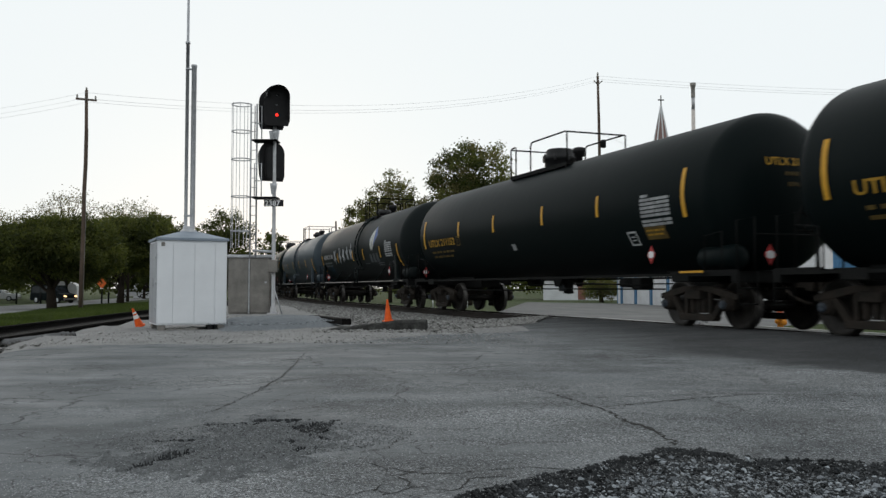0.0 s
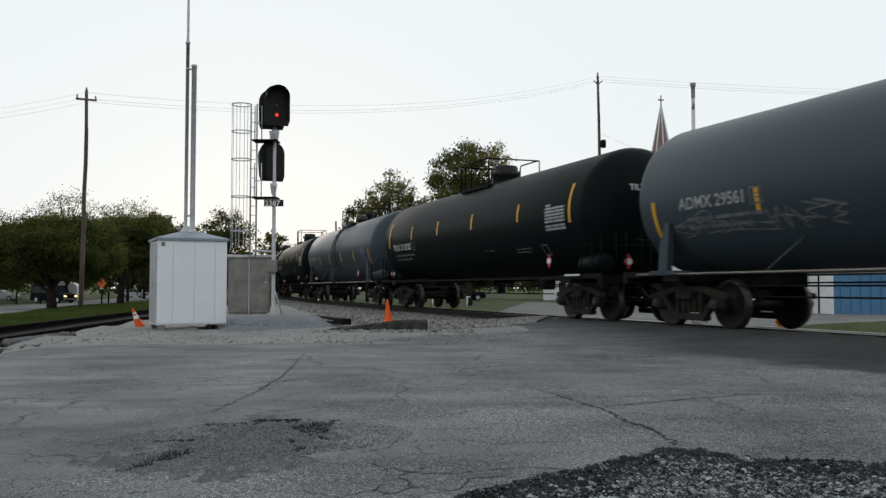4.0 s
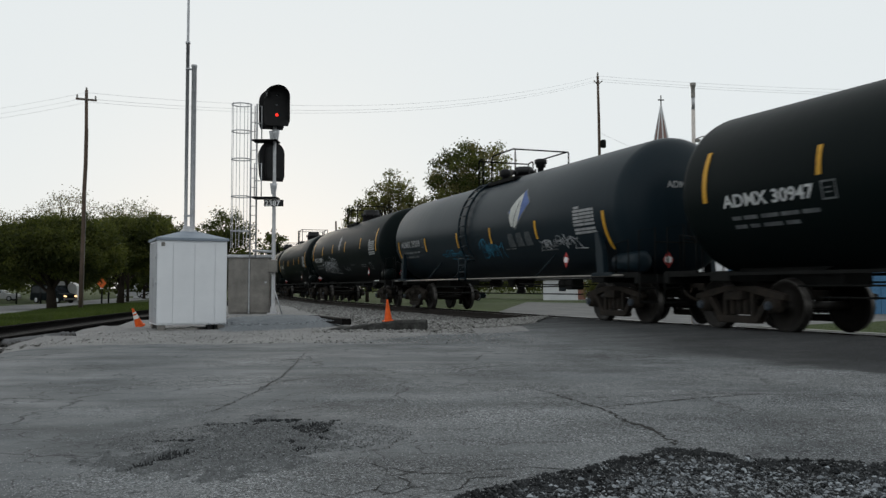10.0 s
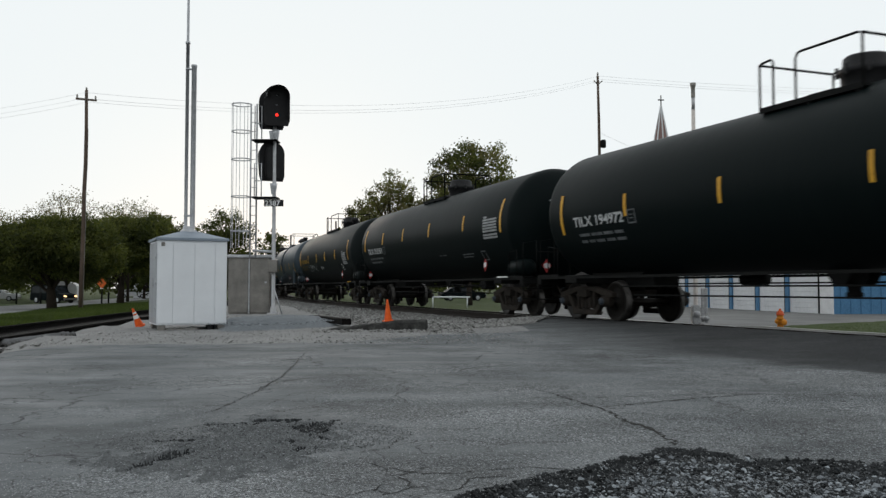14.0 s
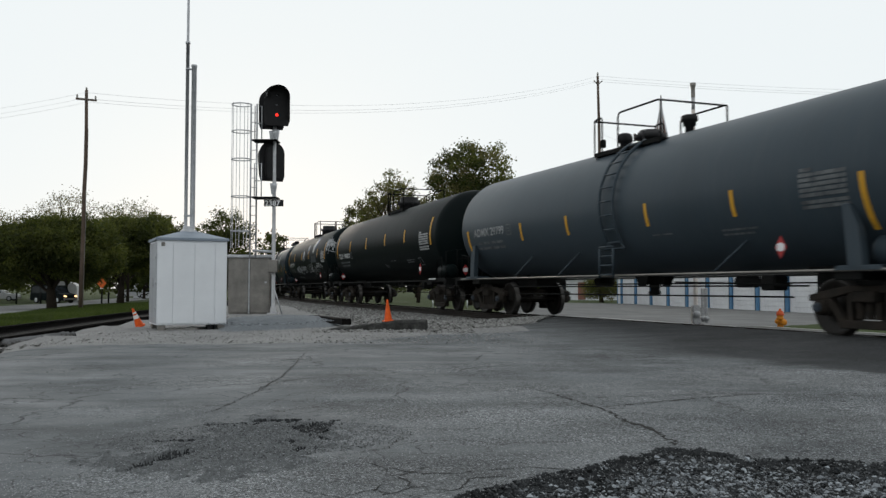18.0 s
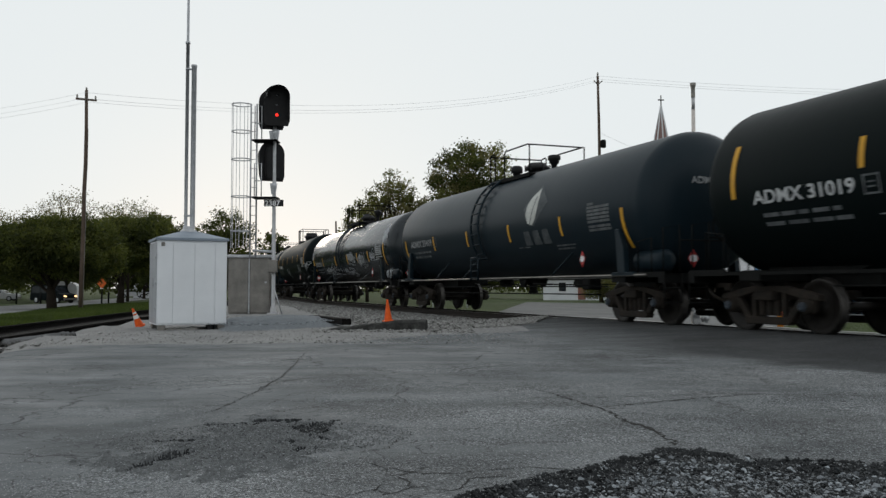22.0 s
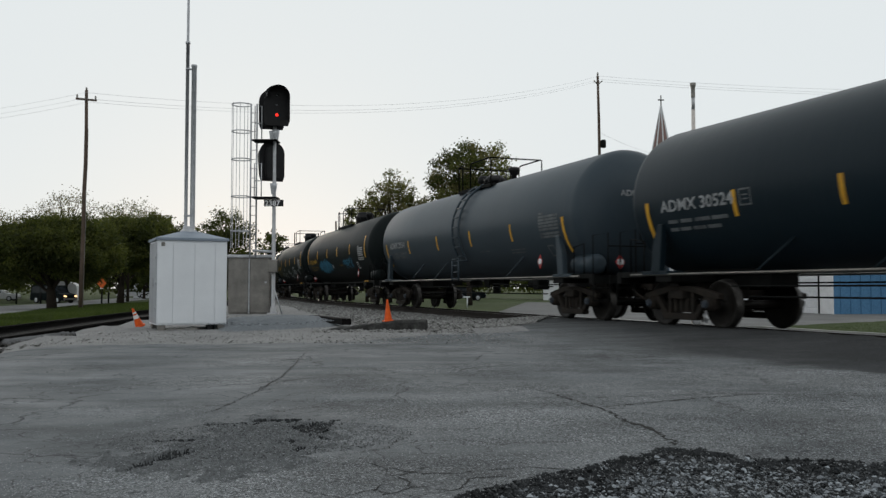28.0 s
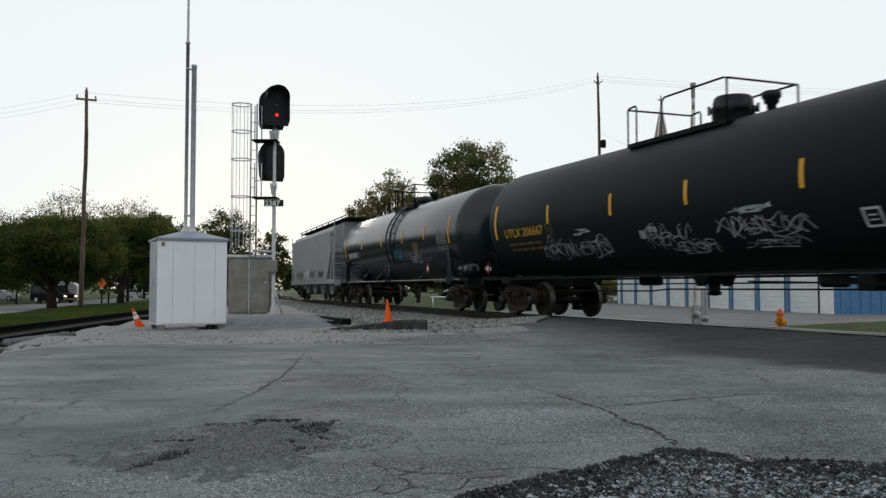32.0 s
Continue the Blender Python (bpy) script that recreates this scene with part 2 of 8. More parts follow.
M = {
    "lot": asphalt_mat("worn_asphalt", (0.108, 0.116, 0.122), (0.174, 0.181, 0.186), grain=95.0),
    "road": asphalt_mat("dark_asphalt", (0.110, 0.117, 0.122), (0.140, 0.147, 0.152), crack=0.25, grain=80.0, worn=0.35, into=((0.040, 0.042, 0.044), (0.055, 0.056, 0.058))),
    "lot_patch": asphalt_mat("smooth_asphalt_patch", (0.100, 0.101, 0.105), (0.120, 0.121, 0.124), crack=0.4),
    "rubble_pale": stone_mat("crumbled_asphalt", (0.20, 0.206, 0.21), (0.05, 0.052, 0.054)),
    "heap": surface("bluish_fine_gravel", (0.185, 0.20, 0.215), (0.135, 0.148, 0.16), 0.9, scale=2.0, fine=45, bump=1.0, dist=0.02, grain=0.7),
    "grit": stone_mat("bared_aggregate", (0.38, 0.395, 0.41), (0.07, 0.073, 0.076)),
    "stone_pad": stone_mat("pale_pad_stone", (0.29, 0.287, 0.28), (0.15, 0.148, 0.144)),
    "stone_blue": stone_mat("bluish_gravel", (0.33, 0.355, 0.38), (0.055, 0.061, 0.067)),
    "crack": surface("crack_shadow_soil", (0.022, 0.022, 0.022), (0.035, 0.034, 0.033), 0.95, scale=8, fine=60, bump=0.5),
    "gravel": surface("crushed_stone", (0.245, 0.243, 0.240), (0.185, 0.183, 0.182), 0.9, scale=0.9, fine=38, bump=0.8, dist=0.02, grain=0.6),
    "rubble": surface("dark_rubble", (0.046, 0.049, 0.052), (0.014, 0.015, 0.016), 0.9, scale=4, fine=45, bump=1.0, dist=0.03, grain=0.7),
    "ballast": surface("ballast_bed", (0.085, 0.082, 0.078), (0.05, 0.048, 0.045), 0.9, scale=3, fine=22, bump=1.0, dist=0.04),
    "ballast_dark": surface("dark_ballast", (0.022, 0.020, 0.018), (0.013, 0.012, 0.011), 0.9, scale=3, fine=22, bump=1.0, dist=0.04),
    "stone": stone_mat("ballast_stone", (0.30, 0.297, 0.288), (0.085, 0.083, 0.079)),
    "grass": surface("grass", (0.034, 0.051, 0.014), (0.053, 0.067, 0.024), 0.9, scale=0.35, fine=9, bump=0.8, dist=0.05, grain=0.5),
    "far_lot": surface("pale_gravel_lot", (0.165, 0.165, 0.163), (0.105, 0.104, 0.102), 0.9, scale=0.45, fine=14, bump=0.4),
    "street": surface("pale_street", (0.22, 0.22, 0.225), (0.18, 0.18, 0.18), 0.85, scale=0.5, fine=12, bump=0.2),
    "concrete": surface("concrete", (0.42, 0.41, 0.39), (0.33, 0.32, 0.30), 0.85, scale=2, fine=30, bump=0.3),
    "old_block": surface("weathered_block", (0.070, 0.070, 0.067), (0.022, 0.022, 0.021), 0.9, scale=5, fine=30, bump=0.8, dist=0.03),
    "rail": surface("rusty_rail", (0.024, 0.0185, 0.0155), (0.015, 0.012, 0.0105), 0.75, 0.0, scale=6, fine=60),
    "rail_old": surface("blackened_rail", (0.0095, 0.0085, 0.0080), (0.006, 0.0055, 0.0052), 0.85, scale=6, fine=60, shine=0.05),
    "rail_top": surface("polished_rail_head", (0.30, 0.29, 0.28), (0.22, 0.21, 0.2), 0.35, 0.8, scale=8, fine=60, bump=0.05),
    "tie": surface("creosoted_tie", (0.035, 0.028, 0.023), (0.06, 0.05, 0.042), 0.9, scale=3, fine=25, bump=0.6, vary=0.3),
    "white_case": surface("white_enamel", (0.76, 0.78, 0.81), (0.70, 0.72, 0.75), 0.45, scale=1.2, fine=30, bump=0.02, grain=0.06),
    "galv_mast": surface("weathered_steel_mast", (0.44, 0.44, 0.45), (0.33, 0.335, 0.345), 0.45, 0.4, scale=5, fine=30, bump=0.05),
    "galv": surface("galvanised_steel", (0.50, 0.51, 0.53), (0.38, 0.39, 0.41), 0.42, 0.75, scale=5, fine=30, bump=0.05, rough_b=0.6),
    "galv_case": surface("dull_galvanised_case", (0.25, 0.238, 0.22), (0.165, 0.157, 0.147), 0.34, 0.85, scale=2.5, fine=25, bump=0.03, rough_b=0.55, grain=0.12),
    "rubble_grey": surface("crumbled_grey_asphalt", (0.150, 0.157, 0.162), (0.098, 0.103, 0.107), 0.9, scale=9, fine=70, bump=1.0, dist=0.02, grain=0.8),
    # the case's white enamel again, with its side's shade put into the grey
    "case_side_shaded": surface("shaded_side_enamel", (0.36, 0.375, 0.40), (0.30, 0.31, 0.33), 0.5, scale=1.2, fine=30, bump=0.02, grain=0.08),
    "roof_case": surface("case_roof", (0.26, 0.30, 0.35), (0.21, 0.245, 0.29), 0.5, 0.4, scale=3, fine=30, bump=0.03, grain=0.1),
    "black": surface("black_paint", (0.010, 0.010, 0.011), (0.016, 0.016, 0.017), 0.55, scale=5, fine=40, bump=0.05),
    "tank_black": tank_mat("black_tank_paint", (0.0037, 0.0070, 0.0073), (0.0060, 0.0094, 0.0096), 0.44, (0.0036, 0.0062, 0.0063), 0.045),
    "tank_dull": tank_mat("faded_black_tank_paint", (0.0082, 0.0116, 0.0120), (0.0125, 0.0155, 0.0155), 0.46, (0.0085, 0.0112, 0.0112), 0.06),
    "tank_gray": tank_mat("grey_tank_paint", (0.038, 0.053, 0.066), (0.052, 0.064, 0.074), 0.40, (0.029, 0.040, 0.049), 0.16),
    "tank_dark": tank_mat("slate_tank_paint", (0.009, 0.0175, 0.024), (0.015, 0.023, 0.029), 0.38, (0.007, 0.0135, 0.018), 0.12),
    "tank_pale": tank_mat("glossy_black_tank_paint", (0.0070, 0.0125, 0.0165), (0.0120, 0.0175, 0.0215), 0.22, (0.0060, 0.0105, 0.0135), 0.40),
    "hopper": tank_mat("hopper_grey_paint", (0.26, 0.265, 0.275), (0.19, 0.185, 0.18), 0.6, (0.16, 0.155, 0.15)),
    "frame": surface("grimy_frame", (0.0055, 0.006, 0.006), (0.010, 0.010, 0.0095), 0.75, scale=3, fine=30, bump=0.3, shine=0.1),
    "bearing": surface("greasy_bearing_steel", (0.055, 0.068, 0.085), (0.03, 0.034, 0.04), 0.55, 0.2, scale=6, fine=40, bump=0.1),
    "truck": surface("rusty_truck", (0.020, 0.0180, 0.0160), (0.034, 0.0275, 0.0225), 0.8, scale=4, fine=35, bump=0.4, shine=0.1),
    "wheel": surface("wheel_steel", (0.019, 0.0165, 0.0145), (0.011, 0.0100, 0.0092), 0.5, 0.2, scale=6, fine=40, bump=0.1),
    "tread": surface("wheel_rim", (0.085, 0.080, 0.076), (0.03, 0.028, 0.026), 0.42, 0.8, scale=8, fine=40, bump=0.05),
    "yellow": surface("yellow_reflector", (0.62, 0.33, 0.03), (0.50, 0.26, 0.03), 0.4, scale=8, fine=40, bump=0.05),
    "letter": surface("white_stencil", (0.55, 0.56, 0.56), (0.36, 0.37, 0.38), 0.6, scale=6, fine=30, bump=0.0),
    "letter_dim": surface("faded_stencil", (0.14, 0.15, 0.155), (0.07, 0.075, 0.08), 0.6, scale=4, fine=20, bump=0.0),
    "letter_yel": surface("yellow_stencil", (0.42, 0.24, 0.03), (0.30, 0.17, 0.02), 0.6, scale=6, fine=30, bump=0.0),
    "letter_ydim": surface("faded_yellow_stencil", (0.11, 0.075, 0.02), (0.07, 0.045, 0.015), 0.6, scale=4, fine=20, bump=0.0),
    "letter_mid": surface("worn_white_stencil", (0.34, 0.35, 0.355), (0.20, 0.205, 0.21), 0.6, scale=5, fine=24, bump=0.0),
    "spray": surface("white_spray", (0.42, 0.44, 0.46), (0.16, 0.17, 0.18), 0.6, scale=2.5, fine=12, bump=0.0),
    "spray_blue": surface("blue_spray", (0.028, 0.15, 0.24), (0.014, 0.055, 0.085), 0.6, scale=2.0, fine=12, bump=0.0),
    "dust": surface("faint_dusty_paint", (0.075, 0.085, 0.09), (0.045, 0.053, 0.058), 0.6, scale=4, fine=20, bump=0.0),
    "logo_white": surface("logo_white", (0.50, 0.51, 0.48), (0.40, 0.41, 0.39), 0.5, scale=4, fine=20, bump=0.0),
    "logo_blue": surface("logo_blue", (0.07, 0.12, 0.32), (0.05, 0.09, 0.24), 0.5, scale=4, fine=20, bump=0.0),
    "red": surface("placard_red", (0.40, 0.04, 0.04), (0.30, 0.03, 0.03), 0.5, scale=6, fine=30, bump=0.0),
    "white": surface("white_paint", (0.72, 0.72, 0.73), (0.62, 0.62, 0.63), 0.5, scale=2, fine=20, bump=0.03),
    "siding_white": surface("white_siding", (0.66, 0.67, 0.69), (0.57, 0.58, 0.60), 0.55, scale=0.8, fine=12, bump=0.03),
    "siding_blue": surface("blue_siding", (0.075, 0.19, 0.33), (0.06, 0.155, 0.28), 0.5, scale=0.8, fine=12, bump=0.03),
    "roof_metal": surface("pale_metal_roof", (0.55, 0.56, 0.58), (0.45, 0.46, 0.48), 0.5, 0.2, scale=0.8, fine=12, bump=0.03),
    "cone": surface("orange_cone_plastic", (0.75, 0.11, 0.015), (0.62, 0.085, 0.012), 0.45, scale=6, fine=40, bump=0.05),
    "cone_band": surface("cone_white_band", (0.75, 0.75, 0.74), (0.6, 0.6, 0.6), 0.4, scale=6, fine=40, bump=0.0),
    "hydrant": surface("yellow_hydrant_paint", (0.62, 0.24, 0.02), (0.50, 0.18, 0.02), 0.5, scale=8, fine=40, bump=0.1),
    "hydrant_cap": surface("orange_hydrant_cap", (0.60, 0.10, 0.03), (0.48, 0.08, 0.02), 0.5, scale=8, fine=40, bump=0.1),
    "pole_wood": surface("utility_pole_wood", (0.110, 0.080, 0.062), (0.070, 0.052, 0.042), 0.9, scale=2, fine=30, bump=0.4),
    "pole_steel": surface("pinkish_steel_pole", (0.60, 0.55, 0.52), (0.50, 0.46, 0.43), 0.5, 0.3, scale=2, fine=30, bump=0.05),
    "wire": surface("wire", (0.6, 0.61, 0.63), (0.55, 0.55, 0.56), 0.6),
    "bark": surface("bark", (0.045, 0.035, 0.027), (0.03, 0.024, 0.02), 0.95, scale=3, fine=20, bump=0.8, dist=0.03),
    "spire": surface("spire_slate", (0.25, 0.165, 0.15), (0.19, 0.125, 0.115), 0.7, scale=0.8, fine=8, bump=0.2),
    "brick": surface("church_brick", (0.25, 0.12, 0.09), (0.2, 0.1, 0.08), 0.85, scale=1, fine=10, bump=0.2),
    "shingle": surface("dark_shingle", (0.09, 0.085, 0.085), (0.06, 0.058, 0.058), 0.9, scale=1, fine=10, bump=0.3),
    "car_dark": surface("dark_green_car_paint", (0.003, 0.006, 0.007), (0.004, 0.007, 0.008), 0.45, 0.0, scale=2, fine=20, bump=0.0, shine=0.05),
    "car_white": surface("white_car_paint", (0.6, 0.61, 0.62), (0.5, 0.5, 0.52), 0.3, scale=2, fine=20, bump=0.0),
    "car_glass": surface("car_glass", (0.02, 0.024, 0.028), (0.02, 0.022, 0.025), 0.08, scale=2, fine=20, bump=0.0, shine=0.5),
    "tyre": surface("tyre", (0.015, 0.015, 0.015), (0.022, 0.022, 0.022), 0.85, scale=8, fine=40, bump=0.2),
    "orange_sign": surface("orange_sign", (0.60, 0.12, 0.02), (0.5, 0.1, 0.02), 0.5, scale=3, fine=20, bump=0.0),
    "blade": leaf_mat("grass_blades", (0.035, 0.056, 0.014), (0.058, 0.077, 0.024)),
    "red_lamp": glow_mat("red_signal_lamp", (1.0, 0.03, 0.02), 1.6),
    "head_lamp": glow_mat("warm_headlamp", (1.0, 0.62, 0.30), 2.2),
    "leaf_dark": leaf_mat("dark_leaves", (0.038, 0.050, 0.016), (0.062, 0.071, 0.023)),
    "leaf_mid": leaf_mat("green_leaves", (0.066, 0.080, 0.024), (0.106, 0.113, 0.037)),
    "leaf_dry": leaf_mat("thin_brown_leaves", (0.100, 0.096, 0.046), (0.150, 0.135, 0.070)),
}


# ---- mesh helpers ----
def part(name, bm, material, parent=None, label=""):
    """Links a bmesh, or a ready mesh, as one mesh object."""
    if isinstance(bm, bpy.types.Mesh):
        me = bm
    else:
        me = bpy.data.meshes.new(name)
        bm.to_mesh(me)
        bm.free()
        me.materials.append(material)
    ob = new(name, me)
    ob.parent = parent
    if label:
        ob["label"] = label
    return ob


def thing(name, m, label, category, group="", kind=""):
    ob = new(name)
    ob.empty_display_size = 0.2
    ob.matrix_basis = m
    return tagged(ob, label, category, group, kind)


def box(bm, x0, x1, y0, y1, z0, z1, m=None):
    vs = [Vector(c) for c in itertools.product((x0, x1), (y0, y1), (z0, z1))]
    if m is not None:
        vs = [m @ v for v in vs]
    v = [bm.verts.new(c) for c in vs]
    for q in ((0, 1, 3, 2), (4, 6, 7, 5), (0, 4, 5, 1), (2, 3, 7, 6), (0, 2, 6, 4), (1, 5, 7, 3)):
        bm.faces.new([v[i] for i in q])
    return bm


def soft_box(x0, x1, y0, y1, z0, z1, r=0.01, seg=1):
    bm = box(bmesh.new(), x0, x1, y0, y1, z0, z1)
    bmesh.ops.bevel(bm, geom=bm.edges[:], offset=r, segments=seg, affect="EDGES")
    return bm


def frame_of(a, b):
    d = (b - a).normalized()
    side = Vector((0, 0, 1)) if abs(d.z) < 0.9 else Vector((1, 0, 0))
    u = d.cross(side).normalized()
    return u, d.cross(u).normalized()


def tube(bm, pts, r, seg=8, r_end=None):
    """A round bar through points, with closed ends."""
    pts = [Vector(p) for p in pts]
    rings, n = [], len(pts)
    u = None
    for i, p in enumerate(pts):
        a, b = pts[max(i - 1, 0)], pts[min(i + 1, n - 1)]
        if u is None:
            u, w = frame_of(a, b)
        else:
            d = (b - a).normalized()
            u = (u - d * u.dot(d)).normalized()
            w = d.cross(u)
        rr = r if r_end is None else r + (r_end - r) * i / (n - 1)
        rings.append([bm.verts.new(p + (u * math.cos(k * math.tau / seg) + w * math.sin(k * math.tau / seg)) * rr) for k in range(seg)])
    for a, b in zip(rings, rings[1:]):
        for k in range(seg):
            bm.faces.new((a[k], a[(k + 1) % seg], b[(k + 1) % seg], b[k])).smooth = seg > 5
    bm.faces.new(rings[0][::-1])
    bm.faces.new(rings[-1])
    return bm


def lathe(bm, profile, axis="z", at=(0, 0, 0), seg=32, smooth=True):
    """Turns a profile of (along, radius) round an axis; radius 0 closes it."""
    at = Vector(at)
    turn = {"z": lambda a, c, s: Vector((c, s, a)), "x": lambda a, c, s: Vector((a, c, s)), "y": lambda a, c, s: Vector((c, a, s))}[axis]
    rings = []
    for a, r in profile:
        if r < 1e-6:
            rings.append([bm.verts.new(at + turn(a, 0, 0))])
        else:
            rings.append([bm.verts.new(at + turn(a, r * math.cos(k * math.tau / seg), r * math.sin(k * math.tau / seg))) for k in range(seg)])
    for p, q in zip(rings, rings[1:]):
        for k in range(seg):
            j = (k + 1) % seg
            if len(p) == 1 and len(q) == 1:
                continue
            vs = (p[0], q[j], q[k]) if len(p) == 1 else (p[k], p[j], q[0]) if len(q) == 1 else (p[k], p[j], q[j], q[k])
            bm.faces.new(vs).smooth = smooth
    bmesh.ops.recalc_face_normals(bm, faces=bm.faces)
    return bm


def slab(bm, outline, y0, y1):
    """An outline of (x, z) given depth from y0 to y1."""
    a = [bm.verts.new((x, y0, z)) for x, z in outline]
    b = [bm.verts.new((x, y1, z)) for x, z in outline]
    n = len(a)
    bm.faces.new(a)
    bm.faces.new(b[::-1])
    for i in range(n):
        bm.faces.new((a[i], b[i], b[(i + 1) % n], a[(i + 1) % n]))
    bmesh.ops.recalc_face_normals(bm, faces=bm.faces)
    return bm


def pipe(name, pts, r, material, parent, seg=8):
    return part(name, tube(bmesh.new(), pts, r, seg), material, parent)


def raw_mesh(name, verts, faces, material, smooth=False):
    me = bpy.data.meshes.new(name)
    me.from_pydata([tuple(map(float, v)) for v in verts], [], [tuple(map(int, f)) for f in faces])
    me.materials.append(material)
    if smooth:
        me.polygons.foreach_set("use_smooth", [True] * len(me.polygons))
    return me


def quads(nu, nv):
    i = np.arange(nu - 1)[:, None] * nv + np.arange(nv - 1)[None]
    return np.stack([i, i + nv, i + nv + 1, i + 1], -1).reshape(-1, 4)


# ---- the plan: two tracks that meet at a far junction ----
TRACK_X, TRACK_Y, TURN0, BEND_FROM, BEND, BEND_TO = 7.535, 12.989, -0.3794, 3.588, 0.001952, 100.0


def track(s):
    """Place and heading of the main track, s metres away from the crossing."""
    a = min(s, BEND_FROM)
    x, y = TRACK_X + math.sin(TURN0) * a, TRACK_Y + math.cos(TURN0) * a
    b = min(max(s - BEND_FROM, 0), BEND_TO - BEND_FROM)
    th = TURN0 + BEND * b
    x += (math.cos(TURN0) - math.cos(th)) / BEND
    y += (math.sin(th) - math.sin(TURN0)) / BEND
    c = max(s - BEND_TO, 0)
    return x + math.sin(th) * c, y + math.cos(th) * c, th


def beside(s, u, z=0.0):
    """A point u metres to the far side of the main track."""
    x, y, th = track(s)
    return Vector((x + math.cos(th) * u, y - math.sin(th) * u, z))


SIDING = [(-6.4, -6.0), (-7.2, 8.0), (-8.05, 16.0), (-9.45, 28.0), (-11.9, 48.0), (-15.2, 74.0), (-19.6, 100.0), (-24.6, 128.0)]


def siding(y):
    """Where the other track lies, at a distance y ahead."""
    for (xa, ya), (xb, yb) in zip(SIDING, SIDING[1:]):
        if y <= yb:
            return xa + (xb - xa) * (y - ya) / (yb - ya)
    return SIDING[-1][0]


_ss = np.linspace(-60, 260, 1281)
_tt = np.array([track(s) for s in _ss])


def smooth(a, b, x):
    t = np.clip((x - a) / (b - a), 0, 1)
    return t * t * (3 - 2 * t)


def terrain(x, y):
    """Height of the ground, for arrays."""
    x, y = np.asarray(x, float), np.asarray(y, float)
    shape = np.broadcast(x, y).shape
    x, y = np.broadcast_to(x, shape).ravel(), np.broadcast_to(y, shape).ravel()
    u, s = np.full(x.shape, 1e3), np.zeros(x.shape)
    for i in range(0, len(x), 4000):
        dx, dy = x[i:i + 4000, None] - _tt[None, ::4, 0], y[i:i + 4000, None] - _tt[None, ::4, 1]
        d2 = dx * dx + dy * dy
        k = d2.argmin(1)
        r = np.arange(len(k))
        th = _tt[::4, 2][k]
        u[i:i + 4000] = dx[r, k] * np.cos(th) - dy[r, k] * np.sin(th)
        u[i:i + 4000] = np.sign(u[i:i + 4000]) * np.sqrt(d2[r, k])
        s[i:i + 4000] = _ss[::4][k]
    cross = 1 - smooth(10.2, 12.5, s)
    z = np.full(x.shape, -0.10)
    # the road climbs to the rails
    z = np.where(u < 0, -0.10 + 0.095 * cross * smooth(-4.2, -0.9, u), z)
    # the bed of the track beyond the crossing
    z = z - (1 - cross) * 0.20 * smooth(-4.6, -2.6, u) * (u < 0)
    far = np.where(cross > 0.5, -0.005, -0.28) - np.minimum(0.078 * np.maximum(u + 0.75, 0), 0.46 + 0.006 * np.maximum(u, 0))
    far = np.maximum(far, -0.62)
    z = np.where(u >= 0, far, np.where(u > -0.75, np.where(cross > 0.5, -0.005 - 0.078 * (u + 0.75), z), z))
    # the field beyond the other track lies lower
    sx = np.interp(y, [p[1] for p in SIDING], [p[0] for p in SIDING])
    z = np.where(x < sx, -0.10 - 0.50 * smooth(1.2, 14, sx - x), z)
    z = z - 0.16 * np.exp(-((x - sx) / 1.5) ** 4) * (y < 122)
    z = np.where(y > 60, np.minimum(z, -0.10 - 0.5 * smooth(60, 110, y)), z)
    z = np.where(y < -5, -0.10 + 0 * y, z)
    z = z - 0.35 * smooth(66, 105, y) * smooth(-23, -33, x)
    # the mound on which the signal stands
    z = z + 0.10 * np.exp(-(((x + 4.7) / 1.3) ** 2 + ((y - 24.2) / 2.0) ** 2))
    return z.reshape(shape)


def ground_z(x, y):
    return float(terrain(np.array([x]), np.array([y]))[0])


def sheet(name, xs, ys, lift, material, label, category, rough=0.0, seed=1):
    """A piece of ground: rows of points (2D arrays of x and y) laid on the terrain."""
    xs, ys = np.asarray(xs), np.asarray(ys)
    z = terrain(xs, ys) + lift
    if name == "parking_lot":
        # room for the finely broken part of the lot
        z = z - 0.12 * ((xs > PATCH[0] + 0.16) & (xs < PATCH[1] - 0.16) & (ys > PATCH[2] + 0.2) & (ys < PATCH[3] - 0.2))
    if rough:
        rg = np.random.default_rng(seed)
        z = z + rg.normal(0, rough, z.shape)
    v = np.stack([xs, ys, z], -1).reshape(-1, 3)
    me = raw_mesh(name, v, quads(*xs.shape), material, True)
    ob = tagged(new(name, me), label, category, kind="structure")
    return ob


PATCH = (-2.5, 3.9, 2.4, 6.6)

# the ground, out to the horizon
g = np.concatenate([-np.geomspace(2600, 62, 26), np.arange(-60, 60.1, 0.8), np.geomspace(62, 2600, 26)])
gx, gy = np.meshgrid(g, np.concatenate([g[g < 60], np.arange(60.5, 130, 1.5), np.geomspace(132, 2600, 24)]), indexing="ij")
sheet("ground", gx, gy, -0.06, M["grass"], "short green grass and earth reaching to the horizon", "ground")

# the worn asphalt lot before the camera
LOT_EDGE = [(-60, 12.6), (-14, 12.9), (-6.64, 13.05), (-1.65, 13.85), (-0.25, 16.2), (1.8, 17.7), (3.5, 11.6), (4.4, 8.6), (8.0, -3.0), (14.0, -20.0)]


def lot_top(x):
    return np.interp(x, [p[0] for p in LOT_EDGE], [p[1] for p in LOT_EDGE])


